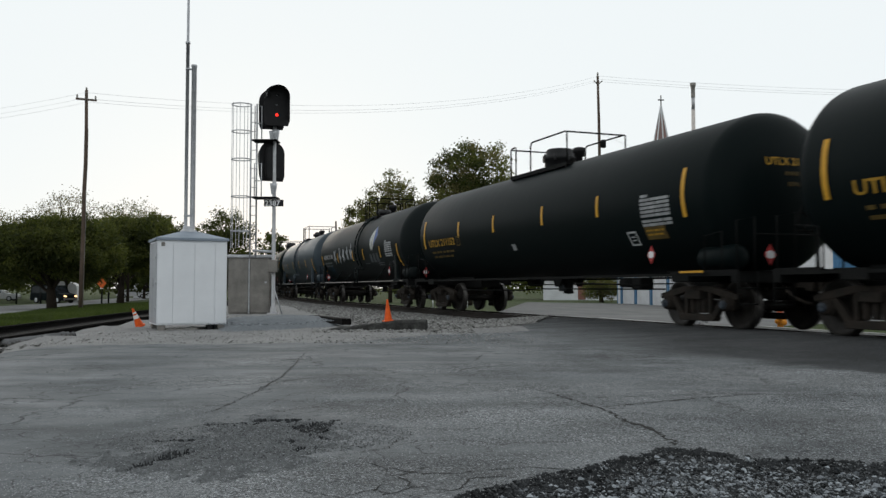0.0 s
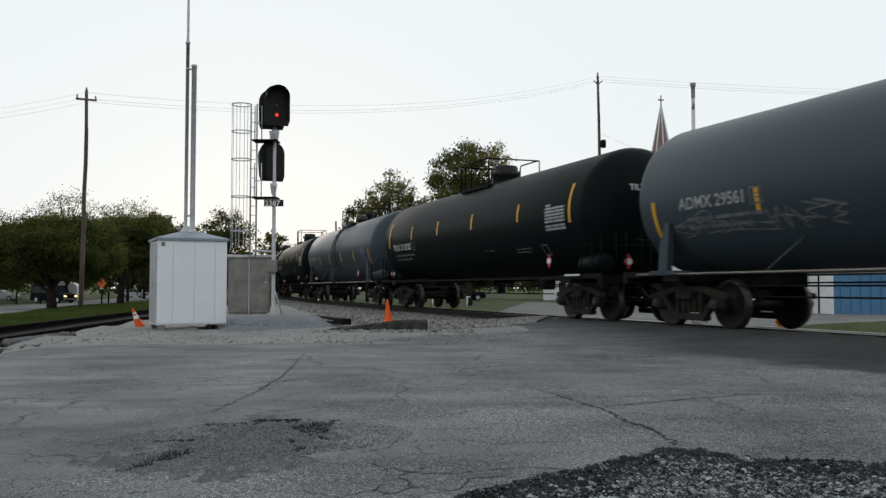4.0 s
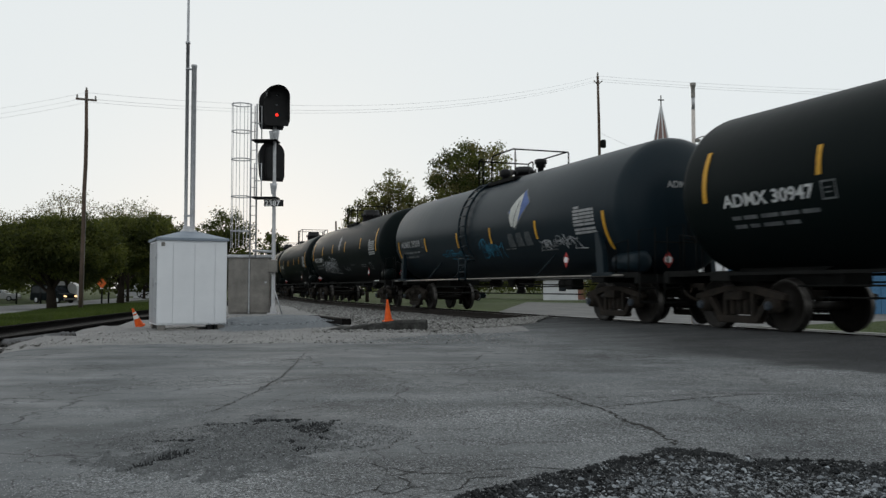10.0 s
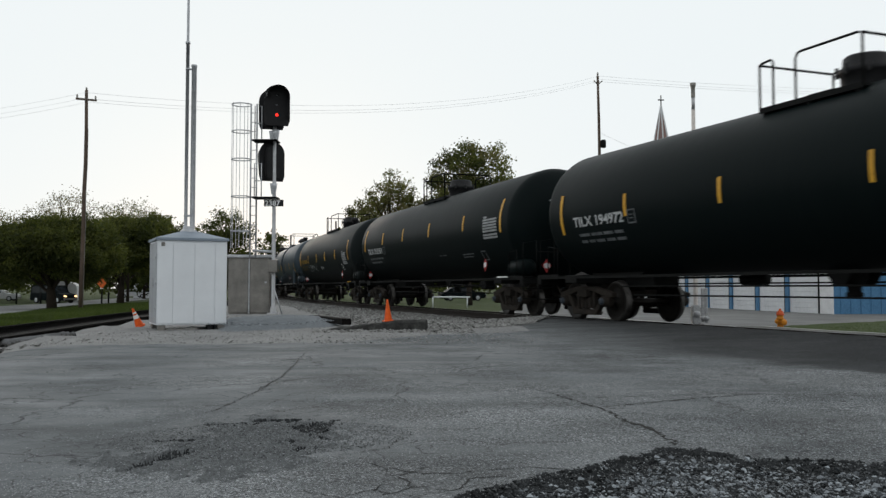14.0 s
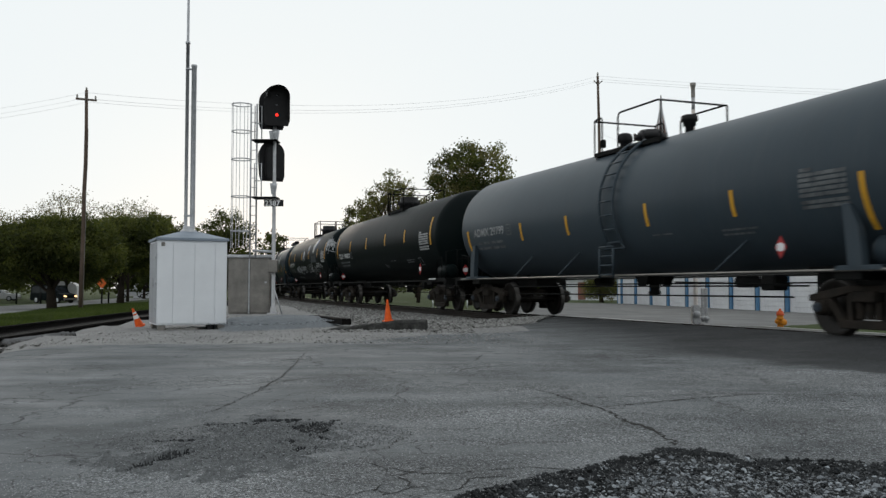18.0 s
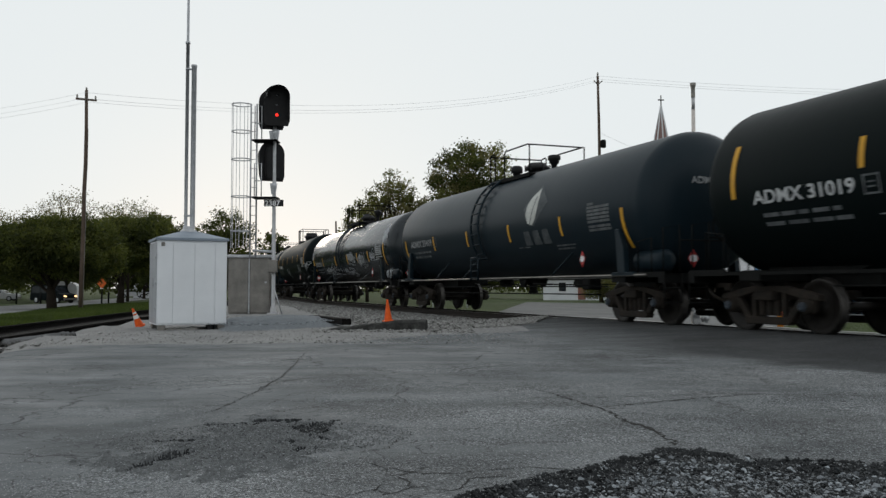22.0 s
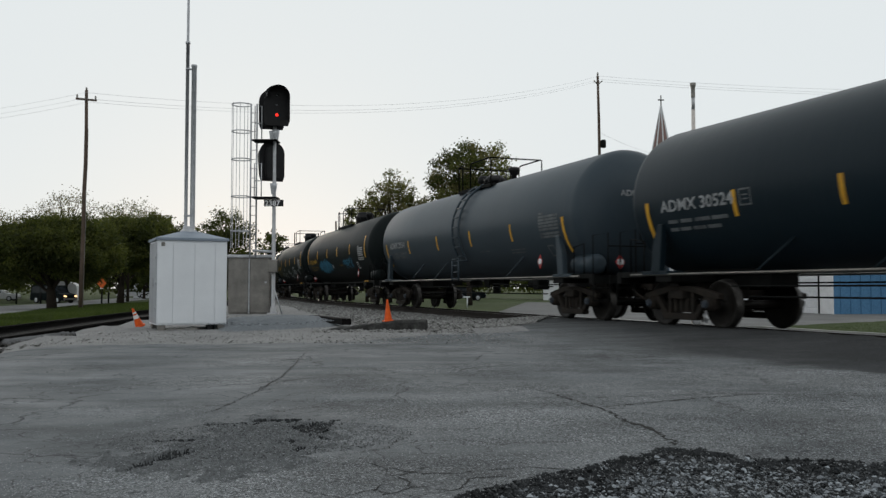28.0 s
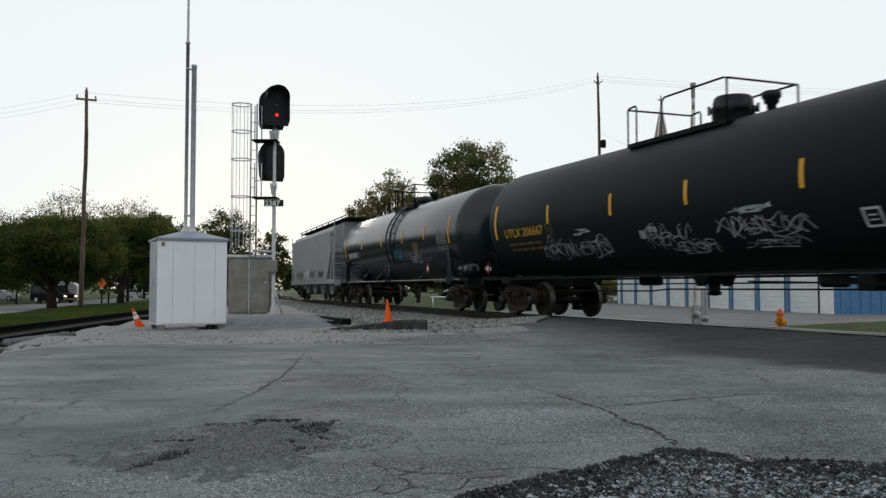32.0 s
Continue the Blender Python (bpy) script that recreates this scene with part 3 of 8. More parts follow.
lx = np.concatenate([np.linspace(-60, -14, 24)[:-1], np.linspace(-14, 7, 169), np.linspace(7.2, 13.9, 20)])
lv = np.linspace(0, 1, 150)
rg = np.random.default_rng(4)
lx2 = lx[:, None] + 0 * lv[None]
ly2 = -22 + (lot_top(lx) + 0.05 * rg.normal(size=lx.shape) + 22)[:, None] * lv[None] ** 0.8
ob = sheet("parking_lot", lx2, ly2, 0.008, M["lot"], "worn grey asphalt lot, cracked and patched", "pavement")

# the darker road over the crossing
EDGE_A = [(-0.6, 18.2), (0.9, 19.3), (1.3, 17.7), (2.0, 14.6), (2.4, 11.6), (3.5, 9.7), (4.5, 8.4), (8.2, -3.0), (14.2, -20.0)]
EDGE_B = [(7.2, 33.5), (5.6, 36.5), (7.75, 31.0), (9.15, 24.5), (10.1, 20.1), (13.2, 6.0), (19.0, -14.0)]


def along(poly, n):
    p = np.array(poly, float)
    d = np.concatenate([[0], np.cumsum(np.linalg.norm(np.diff(p, axis=0), axis=1))])
    t = np.linspace(0, d[-1], n)
    return np.stack([np.interp(t, d, p[:, 0]), np.interp(t, d, p[:, 1])], -1)


def between(a, b, n, m):
    pa, pb = along(a, n), along(b, n)
    v = np.linspace(0, 1, m)[None, :, None]
    q = pa[:, None] * (1 - v) + pb[:, None] * v
    return q[..., 0], q[..., 1]


qx, qy = between([(x - 0.45, y) for x, y in EDGE_A[1:]], EDGE_B[1:], 160, 110)
wave = np.convolve(rg.normal(size=160), np.ones(4) / 4, "same") * 0.06
fade = np.linspace(0, 1, 110)[None]
qx = qx + wave[:, None] * (1 - fade) ** 6
sheet("crossing_road", qx, qy, -0.004 + 0.018 * smooth(0.0, 0.05, fade), M["road"], "dark smooth asphalt road over the tracks", "road")

# the crushed stone round the case and the signal
px = np.linspace(-7.2, 1.7, 180)
pv = np.linspace(0, 1, 90)
front = np.convolve(rg.normal(size=186), np.ones(7) / 7, "valid") * 0.22
py = (lot_top(px) - 0.45 + front)[:, None] + (19.3 - lot_top(px))[:, None] * pv[None]
sheet("stone_pad", px[:, None] + 0 * pv[None], py, -0.006 + 0.036 * smooth(0.0, 0.14, pv)[None], M["gravel"], "pale crushed stone beside the tracks", "gravel", 0.0035, 2)
hu, hv = np.meshgrid(np.linspace(-1, 1, 70), np.linspace(-1, 1, 90), indexing="ij")
hr = np.sqrt(hu ** 2 + hv ** 2)
heap = 0.20 * (1 - smooth(0.45, 1.0, hr + 0.08 * np.sin(5 * np.arctan2(hv, hu)))) + 0.012 * np.sin(9 * hu + 4 * hv)
sheet("stone_heap", -3.75 + 1.45 * hu + 0.25 * hv, 19.6 + 2.9 * hv, 0.012 + heap, M["heap"], "low heap of bluish fine gravel below the signal", "gravel", 0.005, 9)
ry = np.linspace(18.6, 95, 140)
rx0 = np.array([siding(y) + 1.0 for y in ry])
rx1 = np.array([np.interp(y, _tt[:, 1], _tt[:, 0]) - 3.9 for y in ry])
rx1 = np.maximum(rx1, rx0 + 0.2)
rv = np.linspace(0, 1, 40)
sheet("stone_verge", rx0[:, None] + (rx1 - rx0)[:, None] * rv[None], ry[:, None] + 0 * rv[None], 0.026, M["gravel"], "pale crushed stone between the two tracks", "gravel", 0.008, 3)

# a low bank of dirt and stone along the second track
by = np.linspace(11.5, 46, 110)
bu = np.linspace(0, 1, 14)
bank_z = 0.135 * np.sin(np.pi * np.clip(bu * 1.05, 0, 1)) ** 0.7
bank_x = np.array([siding(y) for y in by])[:, None] + 0.80 + 1.7 * bu[None]
sheet("dirt_bank", bank_x, by[:, None] + 0 * bu[None], 0.0 + (bank_z[None] * (0.75 + 0.25 * np.sin(by * 1.9))[:, None] + 0.09 * np.exp(-((bu - 0.25) / 0.22) ** 2)[None]) * smooth(11.8, 14.5, by)[:, None] - 0.03, M["gravel"], "low bank of dirt and stone beside the second track", "gravel", 0.012, 8)

# pale lot and kerb on the far side
KERB = [(12.9, 6.0), (10.15, 20.1), (9.2, 24.5), (7.8, 31.0), (6.4, 35.5)]
qx, qy = between([(13.2, 6.0), (10.35, 20.3), (9.4, 24.6), (8.0, 31.2), (4.6, 37.5), (2.6, 46.0)], [(60, 20), (50, 30), (34, 44), (26, 62), (17, 74), (8, 84)], 60, 60)
sheet("far_lot", qx, qy, 0.02, M["far_lot"], "pale gravel lot before the storage building", "ground")
qx, qy = between([(12.95, 8.0), (11.75, 14.5), (10.6, 20.3), (9.75, 24.5), (9.35, 26.4)], [(46, 26.0), (30, 34.0), (18.7, 36.0), (12.3, 31.0), (9.8, 27.6)], 50, 40)
sheet("grass_strip", qx, qy, 0.05, M["grass"], "green lawn strip behind the kerb", "grass", 0.012, 5)
kerb = thing("kerb", pose(0, 0, 0), "pale concrete kerb along the far side of the road", "kerb", kind="structure")
kp = along(KERB, 12)
for a, b in zip(kp, kp[1:]):
    bm = bmesh.new()
    d = Vector((b[0] - a[0], b[1] - a[1], 0)).normalized()
    nrm = Vector((d.y, -d.x, 0)) * 0.09
    za, zb = ground_z(*a) - 0.12, ground_z(*b) - 0.12
    a3, b3 = Vector((a[0], a[1], za)) + d * 0.006, Vector((b[0], b[1], zb)) - d * 0.006
    lo = [bm.verts.new(p) for p in (a3 - nrm, a3 + nrm, b3 + nrm, b3 - nrm)]
    hi = [bm.verts.new(p + Vector((0, 0, 0.30))) for p in (a3 - nrm, a3 + nrm, b3 + nrm, b3 - nrm)]
    bm.faces.new(hi)
    for i in range(4):
        bm.faces.new((lo[i], lo[(i + 1) % 4], hi[(i + 1) % 4], hi[i]))
    bmesh.ops.recalc_face_normals(bm, faces=bm.faces)
    part("kerb_stone", bm, M["concrete"], kerb)

# the street past the field
qx, qy = between([(-14.5, 20), (-20.5, 42), (-25.6, 55), (-28.4, 66), (-31.2, 82), (-40.5, 112), (-48, 150)], [(-20, 20), (-26, 42), (-30.6, 55), (-33.2, 66), (-36.6, 82), (-47.5, 112), (-55, 150)], 240, 16)
sheet("street", qx, qy, 0.005, M["street"], "pale asphalt street past the field", "road")


# ---- rails, ties and ballast ----
RAIL = [(-0.065, -0.16), (-0.065, -0.15), (-0.012, -0.13), (-0.012, -0.045), (-0.036, -0.035), (-0.036, -0.004), (-0.03, 0.0), (0.03, 0.0), (0.036, -0.004), (0.036, -0.035), (0.012, -0.045), (0.012, -0.13), (0.065, -0.15), (0.065, -0.16)]


def rail_mesh(name, places, zoff=0.0, top="rail_top", side="rail"):
    """Sweeps the rail's section along (place, heading); the running band on top is polished."""
    n, k = len(places), len(RAIL)
    verts = [(p[0] + math.cos(th) * x, p[1] - math.sin(th) * x, p[2] + z + zoff) for p, th in places for x, z in RAIL]
    faces = [(i * k + j, i * k + (j + 1) % k, (i + 1) * k + (j + 1) % k, (i + 1) * k + j) for i in range(n - 1) for j in range(k)]
    me = raw_mesh(name, verts, faces, M[side])
    me.materials.append(M[top])
    for i, poly in enumerate(me.polygons):
        if i % k == 6:
            poly.material_index = 1
    return me


main_track = thing("main_track", pose(0, 0, 0), "main railway track with rusty rails on dark wooden ties", "railway track", kind="structure")
steps = list(np.arange(-60, 120, 2.0)) + list(np.arange(120, 480, 20.0))
for u in (-0.755, 0.755):
    part("rail", rail_mesh("rail", [(beside(s, u, 0.0 if u < 0 else -0.05), track(s)[2]) for s in steps]), None, main_track)
bm = soft_box(-1.3, 1.3, -0.115, 0.115, -0.34, -0.165, 0.012)
tie_me = bpy.data.meshes.new("tie")
bm.to_mesh(tie_me)
bm.free()
tie_me.materials.append(M["tie"])
for i in range(170):
    s = 11.3 + i * 0.56
    x, y, th = track(s)
    o = part("tie", tie_me, None, main_track)
    o.matrix_basis = pose(x, y, -0.025, 0, 1.0, -math.degrees(th))

side_track = thing("side_track", pose(0, 0, 0), "second railway track curving in from the field, dark with rust", "railway track", kind="structure")
sy = np.arange(-6, 126, 2.0)
for u in (-0.755, 0.755):
    part("rail", rail_mesh("rail", [((siding(y) + u, y, -0.02), math.atan2(siding(y + 1) - siding(y), 1)) for y in sy], 0.0, "rail_old", "rail_old"), None, side_track)
for i in range(110):
    y = 6 + i * 0.56
    o = part("tie", tie_me, None, side_track)
    o.matrix_basis = pose(siding(y), y, -0.02, 0, 0, -math.degrees(math.atan2(siding(y + 1) - siding(y), 1)))


def bed(name, centre, us, zs, label, material="ballast"):
    rows = [[(*(centre(i, u)), z) for u, z in zip(us, zs)] for i in range(len(centre.at))]
    v = np.array(rows).reshape(-1, 3)
    me = raw_mesh(name, v, quads(len(rows), len(us)), M[material], True)
    return tagged(new(name, me), label, "ballast", kind="structure")


def main_centre(i, u):
    p = beside(main_centre.at[i], u)
    return p.x, p.y


main_centre.at = list(np.arange(8.5, 160, 1.0))
bed("ballast_bed", main_centre, (-3.3, -2.6, -1.6, -1.0, 0, 1.0, 1.6, 2.8), (-0.36, -0.27, -0.19, -0.19, -0.2, -0.22, -0.24, -0.5), "grey ballast under the main track")


def side_centre(i, u):
    return siding(side_centre.at[i]) + u, side_centre.at[i]


side_centre.at = list(np.arange(-6, 120, 1.5))
bed("ballast_bed", side_centre, (-1.7, -1.3, -0.9, 0, 0.9, 1.2, 1.6), (-0.5, -0.22, -0.17, -0.18, -0.17, -0.17, -0.25), "dark weathered ballast under the second track", "ballast_dark")


def stones(name, spots, sizes, material, label, category, seed):
    """Loose stones: squashed, twisted lumps at the spots, all in one mesh."""
    rg = np.random.default_rng(seed)
    base = np.array([(1, 0, 0), (0.3, 0.9, 0.1), (-0.8, 0.5, -0.1), (-0.7, -0.6, 0.1), (0.35, -0.95, 0), (0.1, 0.1, 0.8), (0, 0, -0.6)])
    tri = [(0, 1, 5), (1, 2, 5), (2, 3, 5), (3, 4, 5), (4, 0, 5), (1, 0, 6), (2, 1, 6), (3, 2, 6), (4, 3, 6), (0, 4, 6)]
    n = len(spots)
    a = rg.uniform(0, math.tau, n)
    p = base[None] * rg.uniform(0.7, 1.2, (n, 7, 3)) * np.asarray(sizes)[:, None, None] * np.array([1, 1, 0.75])
    tilt = rg.normal(0, 0.5, n)
    ct, st = np.cos(tilt)[:, None], np.sin(tilt)[:, None]
    p = np.stack([p[..., 0] * ct + p[..., 2] * st, p[..., 1], -p[..., 0] * st + p[..., 2] * ct], -1)
    c, s = np.cos(a)[:, None], np.sin(a)[:, None]
    p = np.stack([p[..., 0] * c - p[..., 1] * s, p[..., 0] * s + p[..., 1] * c, p[..., 2]], -1) + np.asarray(spots)[:, None]
    f = (np.arange(n)[:, None, None] * 7 + np.array(tri)[None]).reshape(-1, 3)
    me = raw_mesh(name, p.reshape(-1, 3), f, material)
    return tagged(new(name, me), label, category, kind="stuff")


# ---- the train ----
R_TANK, Z_TANK, HALF_SHELL, HALF_TRUCK = 1.53, 2.55, 7.72, 6.92
CACHE = {}
SHELL = {"r": R_TANK, "z": Z_TANK}


def shared(key, build, material):
    """One mesh for all alike parts."""
    if key not in CACHE:
        bm = build()
        me = bpy.data.meshes.new(key)
        bm.to_mesh(me)
        bm.free()
        me.materials.append(material)
        CACHE[key] = me
    return CACHE[key]


def on_tank(x, h, off=0.008, side=-1):
    """The place x along the tank and h metres up its round from mid height."""
    r = SHELL["r"]
    a = h / r
    return Vector((x, side * (r + off) * math.cos(a), SHELL["z"] + (r + off) * math.sin(a)))


def build_tank(ext=0.0):
    n, prof, r = 9, [], SHELL["r"]
    for i in range(n + 1):
        a = math.pi / 2 * i / n
        prof.append((-HALF_SHELL - ext - 0.66 * math.cos(a), r * math.sin(a)))
    prof += [(-4.0, r), (0.0, r), (4.0, r)]
    prof += [(-a, q) for a, q in prof[:n + 1][::-1]]
    return lathe(bmesh.new(), prof, "x", (0, 0, SHELL["z"]), 72)


def build_wheelset():
    bm = bmesh.new()
    lathe(bm, [(-1.05, 0), (-1.05, 0.075), (1.05, 0.075), (1.05, 0)], "y", seg=12)
    for s in (-1, 1):
        lathe(bm, [(s * 0.80, 0.10), (s * 0.78, 0.14), (s * 0.755, 0.16), (s * 0.74, 0.34), (s * 0.785, 0.38), (s * 0.79, 0.440), (s * 0.785, 0.457), (s * 0.69, 0.463), (s * 0.68, 0.487), (s * 0.655, 0.487), (s * 0.65, 0.38), (s * 0.69, 0.34), (s * 0.68, 0.15), (s * 0.66, 0.10)], "y", seg=40)
    return bm


def build_side_frame():
    bm = bmesh.new()
    slab(bm, [(-1.16, 0.55), (-1.16, 0.65), (-0.90, 0.71), (-0.36, 0.80), (0.36, 0.80), (0.90, 0.71), (1.16, 0.65), (1.16, 0.55), (0.72, 0.60), (0.34, 0.69), (-0.34, 0.69), (-0.72, 0.60)], -0.07, 0.07)
    slab(bm, [(-0.50, 0.14), (0.50, 0.14), (0.55, 0.20), (0.50, 0.27), (-0.50, 0.27), (-0.55, 0.20)], -0.09, 0.09)
    for s in (-1, 1):
        slab(bm, [(s * 0.90, 0.66), (s * 0.74, 0.64), (s * 0.38, 0.22), (s * 0.50, 0.16)], -0.06, 0.06)
        slab(bm, [(s * 0.40, 0.72), (s * 0.31, 0.72), (s * 0.31, 0.25), (s * 0.40, 0.25)], -0.05, 0.05)
        slab(bm, [(s * 1.06, 0.60), (s * 0.72, 0.60), (s * 0.76, 0.36), (s * 0.82, 0.33), (s * 0.96, 0.33), (s * 1.02, 0.36)], -0.05, 0.05)
        lathe(bm, [(-0.15, 0), (-0.15, 0.10), (-0.12, 0.125), (0.10, 0.14), (0.10, 0)], "y", (s * 0.89, 0, 0.457), 14)
    bmesh.ops.bevel(bm, geom=[e for e in bm.edges if len(e.link_faces) == 2 and e.calc_face_angle(0) > 0.9], offset=0.012, segments=1, affect="EDGES")
    return bm


def build_bearing_cap():
    bm = lathe(bmesh.new(), [(-0.20, 0), (-0.20, 0.05), (-0.19, 0.075), (-0.165, 0.08), (-0.151, 0.08)], "y", seg=14)
    for k in range(3):
        a = k * math.tau / 3 + 0.4
        lathe(bm, [(-0.215, 0), (-0.215, 0.018), (-0.19, 0.018)], "y", (0.045 * math.cos(a), 0, 0.045 * math.sin(a)), 6)
    return bm


def build_springs():
    bm = bmesh.new()
    for x in (-0.17, 0.0, 0.17):
        prof = [(0.29, 0)]
        for i in range(13):
            prof += [(0.29 + i * 0.021, 0.068), (0.30 + i * 0.021, 0.058)]
        prof += [(0.58, 0)]
        lathe(bm, prof, "z", (x, 0, 0), 12)
    return bm


def build_bolster():
    bm = box(bmesh.new(), -0.21, 0.21, -1.16, 1.16, 0.55, 0.72)
    box(bm, -0.30, 0.30, -0.42, 0.42, 0.72, 0.86)
    for x in (-0.95, 0.95):
        box(bm, x * 0.42 - 0.04, x * 0.42 + 0.04, -0.95, 0.95, 0.34, 0.44)
    bmesh.ops.bevel(bm, geom=bm.edges[:], offset=0.015, segments=1, affect="EDGES")
    return bm


def wheel_mesh():
    """The wheel set; treads and rims are worn bright."""
    if "wheelset" not in CACHE:
        me = shared("wheelset", build_wheelset, M["wheel"])
        me.materials.append(M["tread"])
        for poly in me.polygons:
            if all(math.hypot(me.vertices[i].co.x, me.vertices[i].co.z) > 0.435 for i in poly.vertices):
                poly.material_index = 1
    return CACHE["wheelset"]


def add_truck(car, x):
    tr = part("truck", shared("truck", build_bolster, M["truck"]), None, car, "rusty cast truck with two axles")
    tr.matrix_basis = pose(x, 0, 0)
    for s in (-1, 1):
        o = part("side_frame", shared("side_frame", build_side_frame, M["truck"]), None, tr)
        o.matrix_basis = pose(0, s * 1.0, 0, 0, 0, 180 if s > 0 else 0)
        for e in (-1, 1):
            cap = part("bearing_cap", shared("bearing_cap", build_bearing_cap, M["bearing"]), None, tr, "dull steel bearing cap")
            cap.matrix_basis = pose(e * 0.89, s * 1.0, 0.457, 0, 0, 0 if s < 0 else 180)
        o = part("spring_nest", shared("springs", build_springs, M["truck"]), None, tr)
        o.matrix_basis = pose(0, s * 1.0, 0)
        o = part("wheelset", wheel_mesh(), None, tr)
        o.matrix_basis = pose(s * 0.89, 0, 0.457)
        WHEELSETS.append((o, s * 0.89))
    return tr


WHEELSETS = []


def build_coupler():
    bm = box(bmesh.new(), 8.35, 8.85, -0.10, 0.10, 0.76, 0.94)
    slab(bm, [(8.80, 0.70), (9.00, 0.70), (9.02, 0.78), (9.02, 0.92), (9.00, 0.98), (8.80, 0.98)], -0.20, 0.13)
    bmesh.ops.bevel(bm, geom=bm.edges[:], offset=0.02, segments=1, affect="EDGES")
    tube(bm, [(8.45, -0.35, 0.80), (8.7, -0.38, 0.62), (8.95, -0.3, 0.50), (9.0, -0.2, 0.48)], 0.03, 6)
    return bm


def build_draft_sill():
    bm = box(bmesh.new(), 5.2, 8.4, -0.33, 0.33, 0.78, 1.10)
    box(bm, 6.66, 7.18, -1.45, 1.45, 0.88, 1.06)
    for s in (-1, 1):
        slab(bm, [(5.4, 1.05), (7.4, 1.05), (7.6, 1.35), (5.0, 1.18)], s * 0.5, s * 0.56)
    bmesh.ops.bevel(bm, geom=bm.edges[:], offset=0.012, segments=1, affect="EDGES")
    return bm


def build_end_deck():
    bm = box(bmesh.new(), 7.55, 8.55, -1.42, 1.42, 1.02, 1.06)
    box(bm, 8.40, 8.55, -1.45, 1.45, 0.86, 1.06)
    for s in (-1, 1):
        box(bm, 7.55, 8.55, s * 1.42 - 0.02, s * 1.42 + 0.02, 0.98, 1.09)
    return bm


def bars(segments, r, seg=6):
    bm = bmesh.new()
    for pts in segments:
        tube(bm, pts, r, seg)
    return bm


def build_end_rails():
    rows = []
    for s in (-1, 1):
        y = s * 1.40
        rows += [[(8.5, y, 1.05), (8.5, y, 1.95), (8.5, y * 0.72, 2.02), (8.5, y * 0.72, 1.05)],
                 [(7.62, y, 1.05), (7.62, y, 1.72), (8.1, y, 1.78), (8.1, y, 1.05)]]
        rows += [[(8.56, y * 1.02, z), (8.56, y * 0.72, z)] for z in (0.48, 0.76)]
        rows += [[(8.56, y * 1.02, 1.06), (8.56, y * 1.02, 0.46)], [(8.56, y * 0.72, 1.06), (8.56, y * 0.72, 0.46)]]
    rows += [[(8.5, -1.0, 1.72), (8.5, 1.0, 1.72)]]
    return bars(rows, 0.016)


def build_platform(lo, hi, s):
    bm = box(bmesh.new(), lo, hi, s * 0.66 - 0.20, s * 0.66 + 0.20, 3.90, 3.94)
    box(bm, lo, hi, s * 0.87 - 0.015, s * 0.87 + 0.015, 3.86, 3.955)
    for x in (lo + 0.1, (lo + hi) / 2, hi - 0.1):
        slab(bm, [(x - 0.04, 3.90), (x + 0.04, 3.90), (x + 0.04, 3.62), (x - 0.04, 3.62)], s * 0.80, s * 0.86)
    return bm


def build_top_rails(lo, hi):
    rows, top, mid = [], 4.75, lo + 0.38 * (hi - lo)
    for s in (-1, 1):
        y = s * 0.86
        rows += [[(lo, y, 3.92), (lo, y, top - 0.02), (lo + 0.05, y, top), (lo + 0.28, y, top + 0.02), (lo + 0.33, y, top - 0.03), (lo + 0.33, y, 3.92)],
                 [(mid, y, 3.92), (mid, y, top - 0.10), (mid + 0.05, y, top - 0.02), (mid + 0.12, y, top), (hi - 0.08, y, top), (hi, y, top - 0.04), (hi, y, 3.92)]]
    for x in (lo, hi):
        rows += [[(x, -0.86, top - 0.02), (x, 0.86, top - 0.02)]]
    return bars(rows, 0.022)


def build_dome(x):
    bm = lathe(bmesh.new(), [(3.95, 0.42), (4.28, 0.42), (4.30, 0.46), (4.37, 0.46), (4.39, 0.40), (4.56, 0.38), (4.60, 0.34), (4.62, 0)], "z", (x, 0, 0), 28)
    for k in range(8):
        a = k * math.tau / 8
        lathe(bm, [(4.26, 0.03), (4.44, 0.03), (4.44, 0)], "z", (x + 0.47 * math.cos(a), 0.47 * math.sin(a), 0), 6)
    box(bm, x - 1.1, x - 0.5, -0.22, 0.22, 3.98, 4.16)
    return bm


def build_low_dome(x):
    bm = lathe(bmesh.new(), [(3.95, 0.26), (4.18, 0.26), (4.20, 0.36), (4.28, 0.36), (4.32, 0.30), (4.40, 0.24), (4.42, 0)], "z", (x, 0, 0), 24)
    for k in range(6):
        a = k * math.tau / 6
        lathe(bm, [(4.16, 0.028), (4.34, 0.028), (4.34, 0)], "z", (x + 0.35 * math.cos(a), 0.35 * math.sin(a), 0), 6)
    box(bm, x - 0.62, x + 0.55, -0.26, 0.26, 3.98, 4.10)
    return bm


def build_valve(x):
    return lathe(bmesh.new(), [(3.95, 0.09), (4.24, 0.09), (4.26, 0.14), (4.34, 0.14), (4.36, 0.18), (4.47, 0.18), (4.50, 0.10), (4.51, 0)], "z", (x, 0, 0), 16)


def build_hatch(x):
    bm = lathe(bmesh.new(), [(3.98, 0.12), (4.30, 0.12), (4.32, 0.19), (4.44, 0.19), (4.50, 0.17), (4.54, 0.10), (4.55, 0)], "z", (x, 0.1, 0), 18)
    tube(bm, [(x - 0.22, 0.1, 4.36), (x + 0.24, 0.1, 4.36)], 0.02, 6)
    return bm


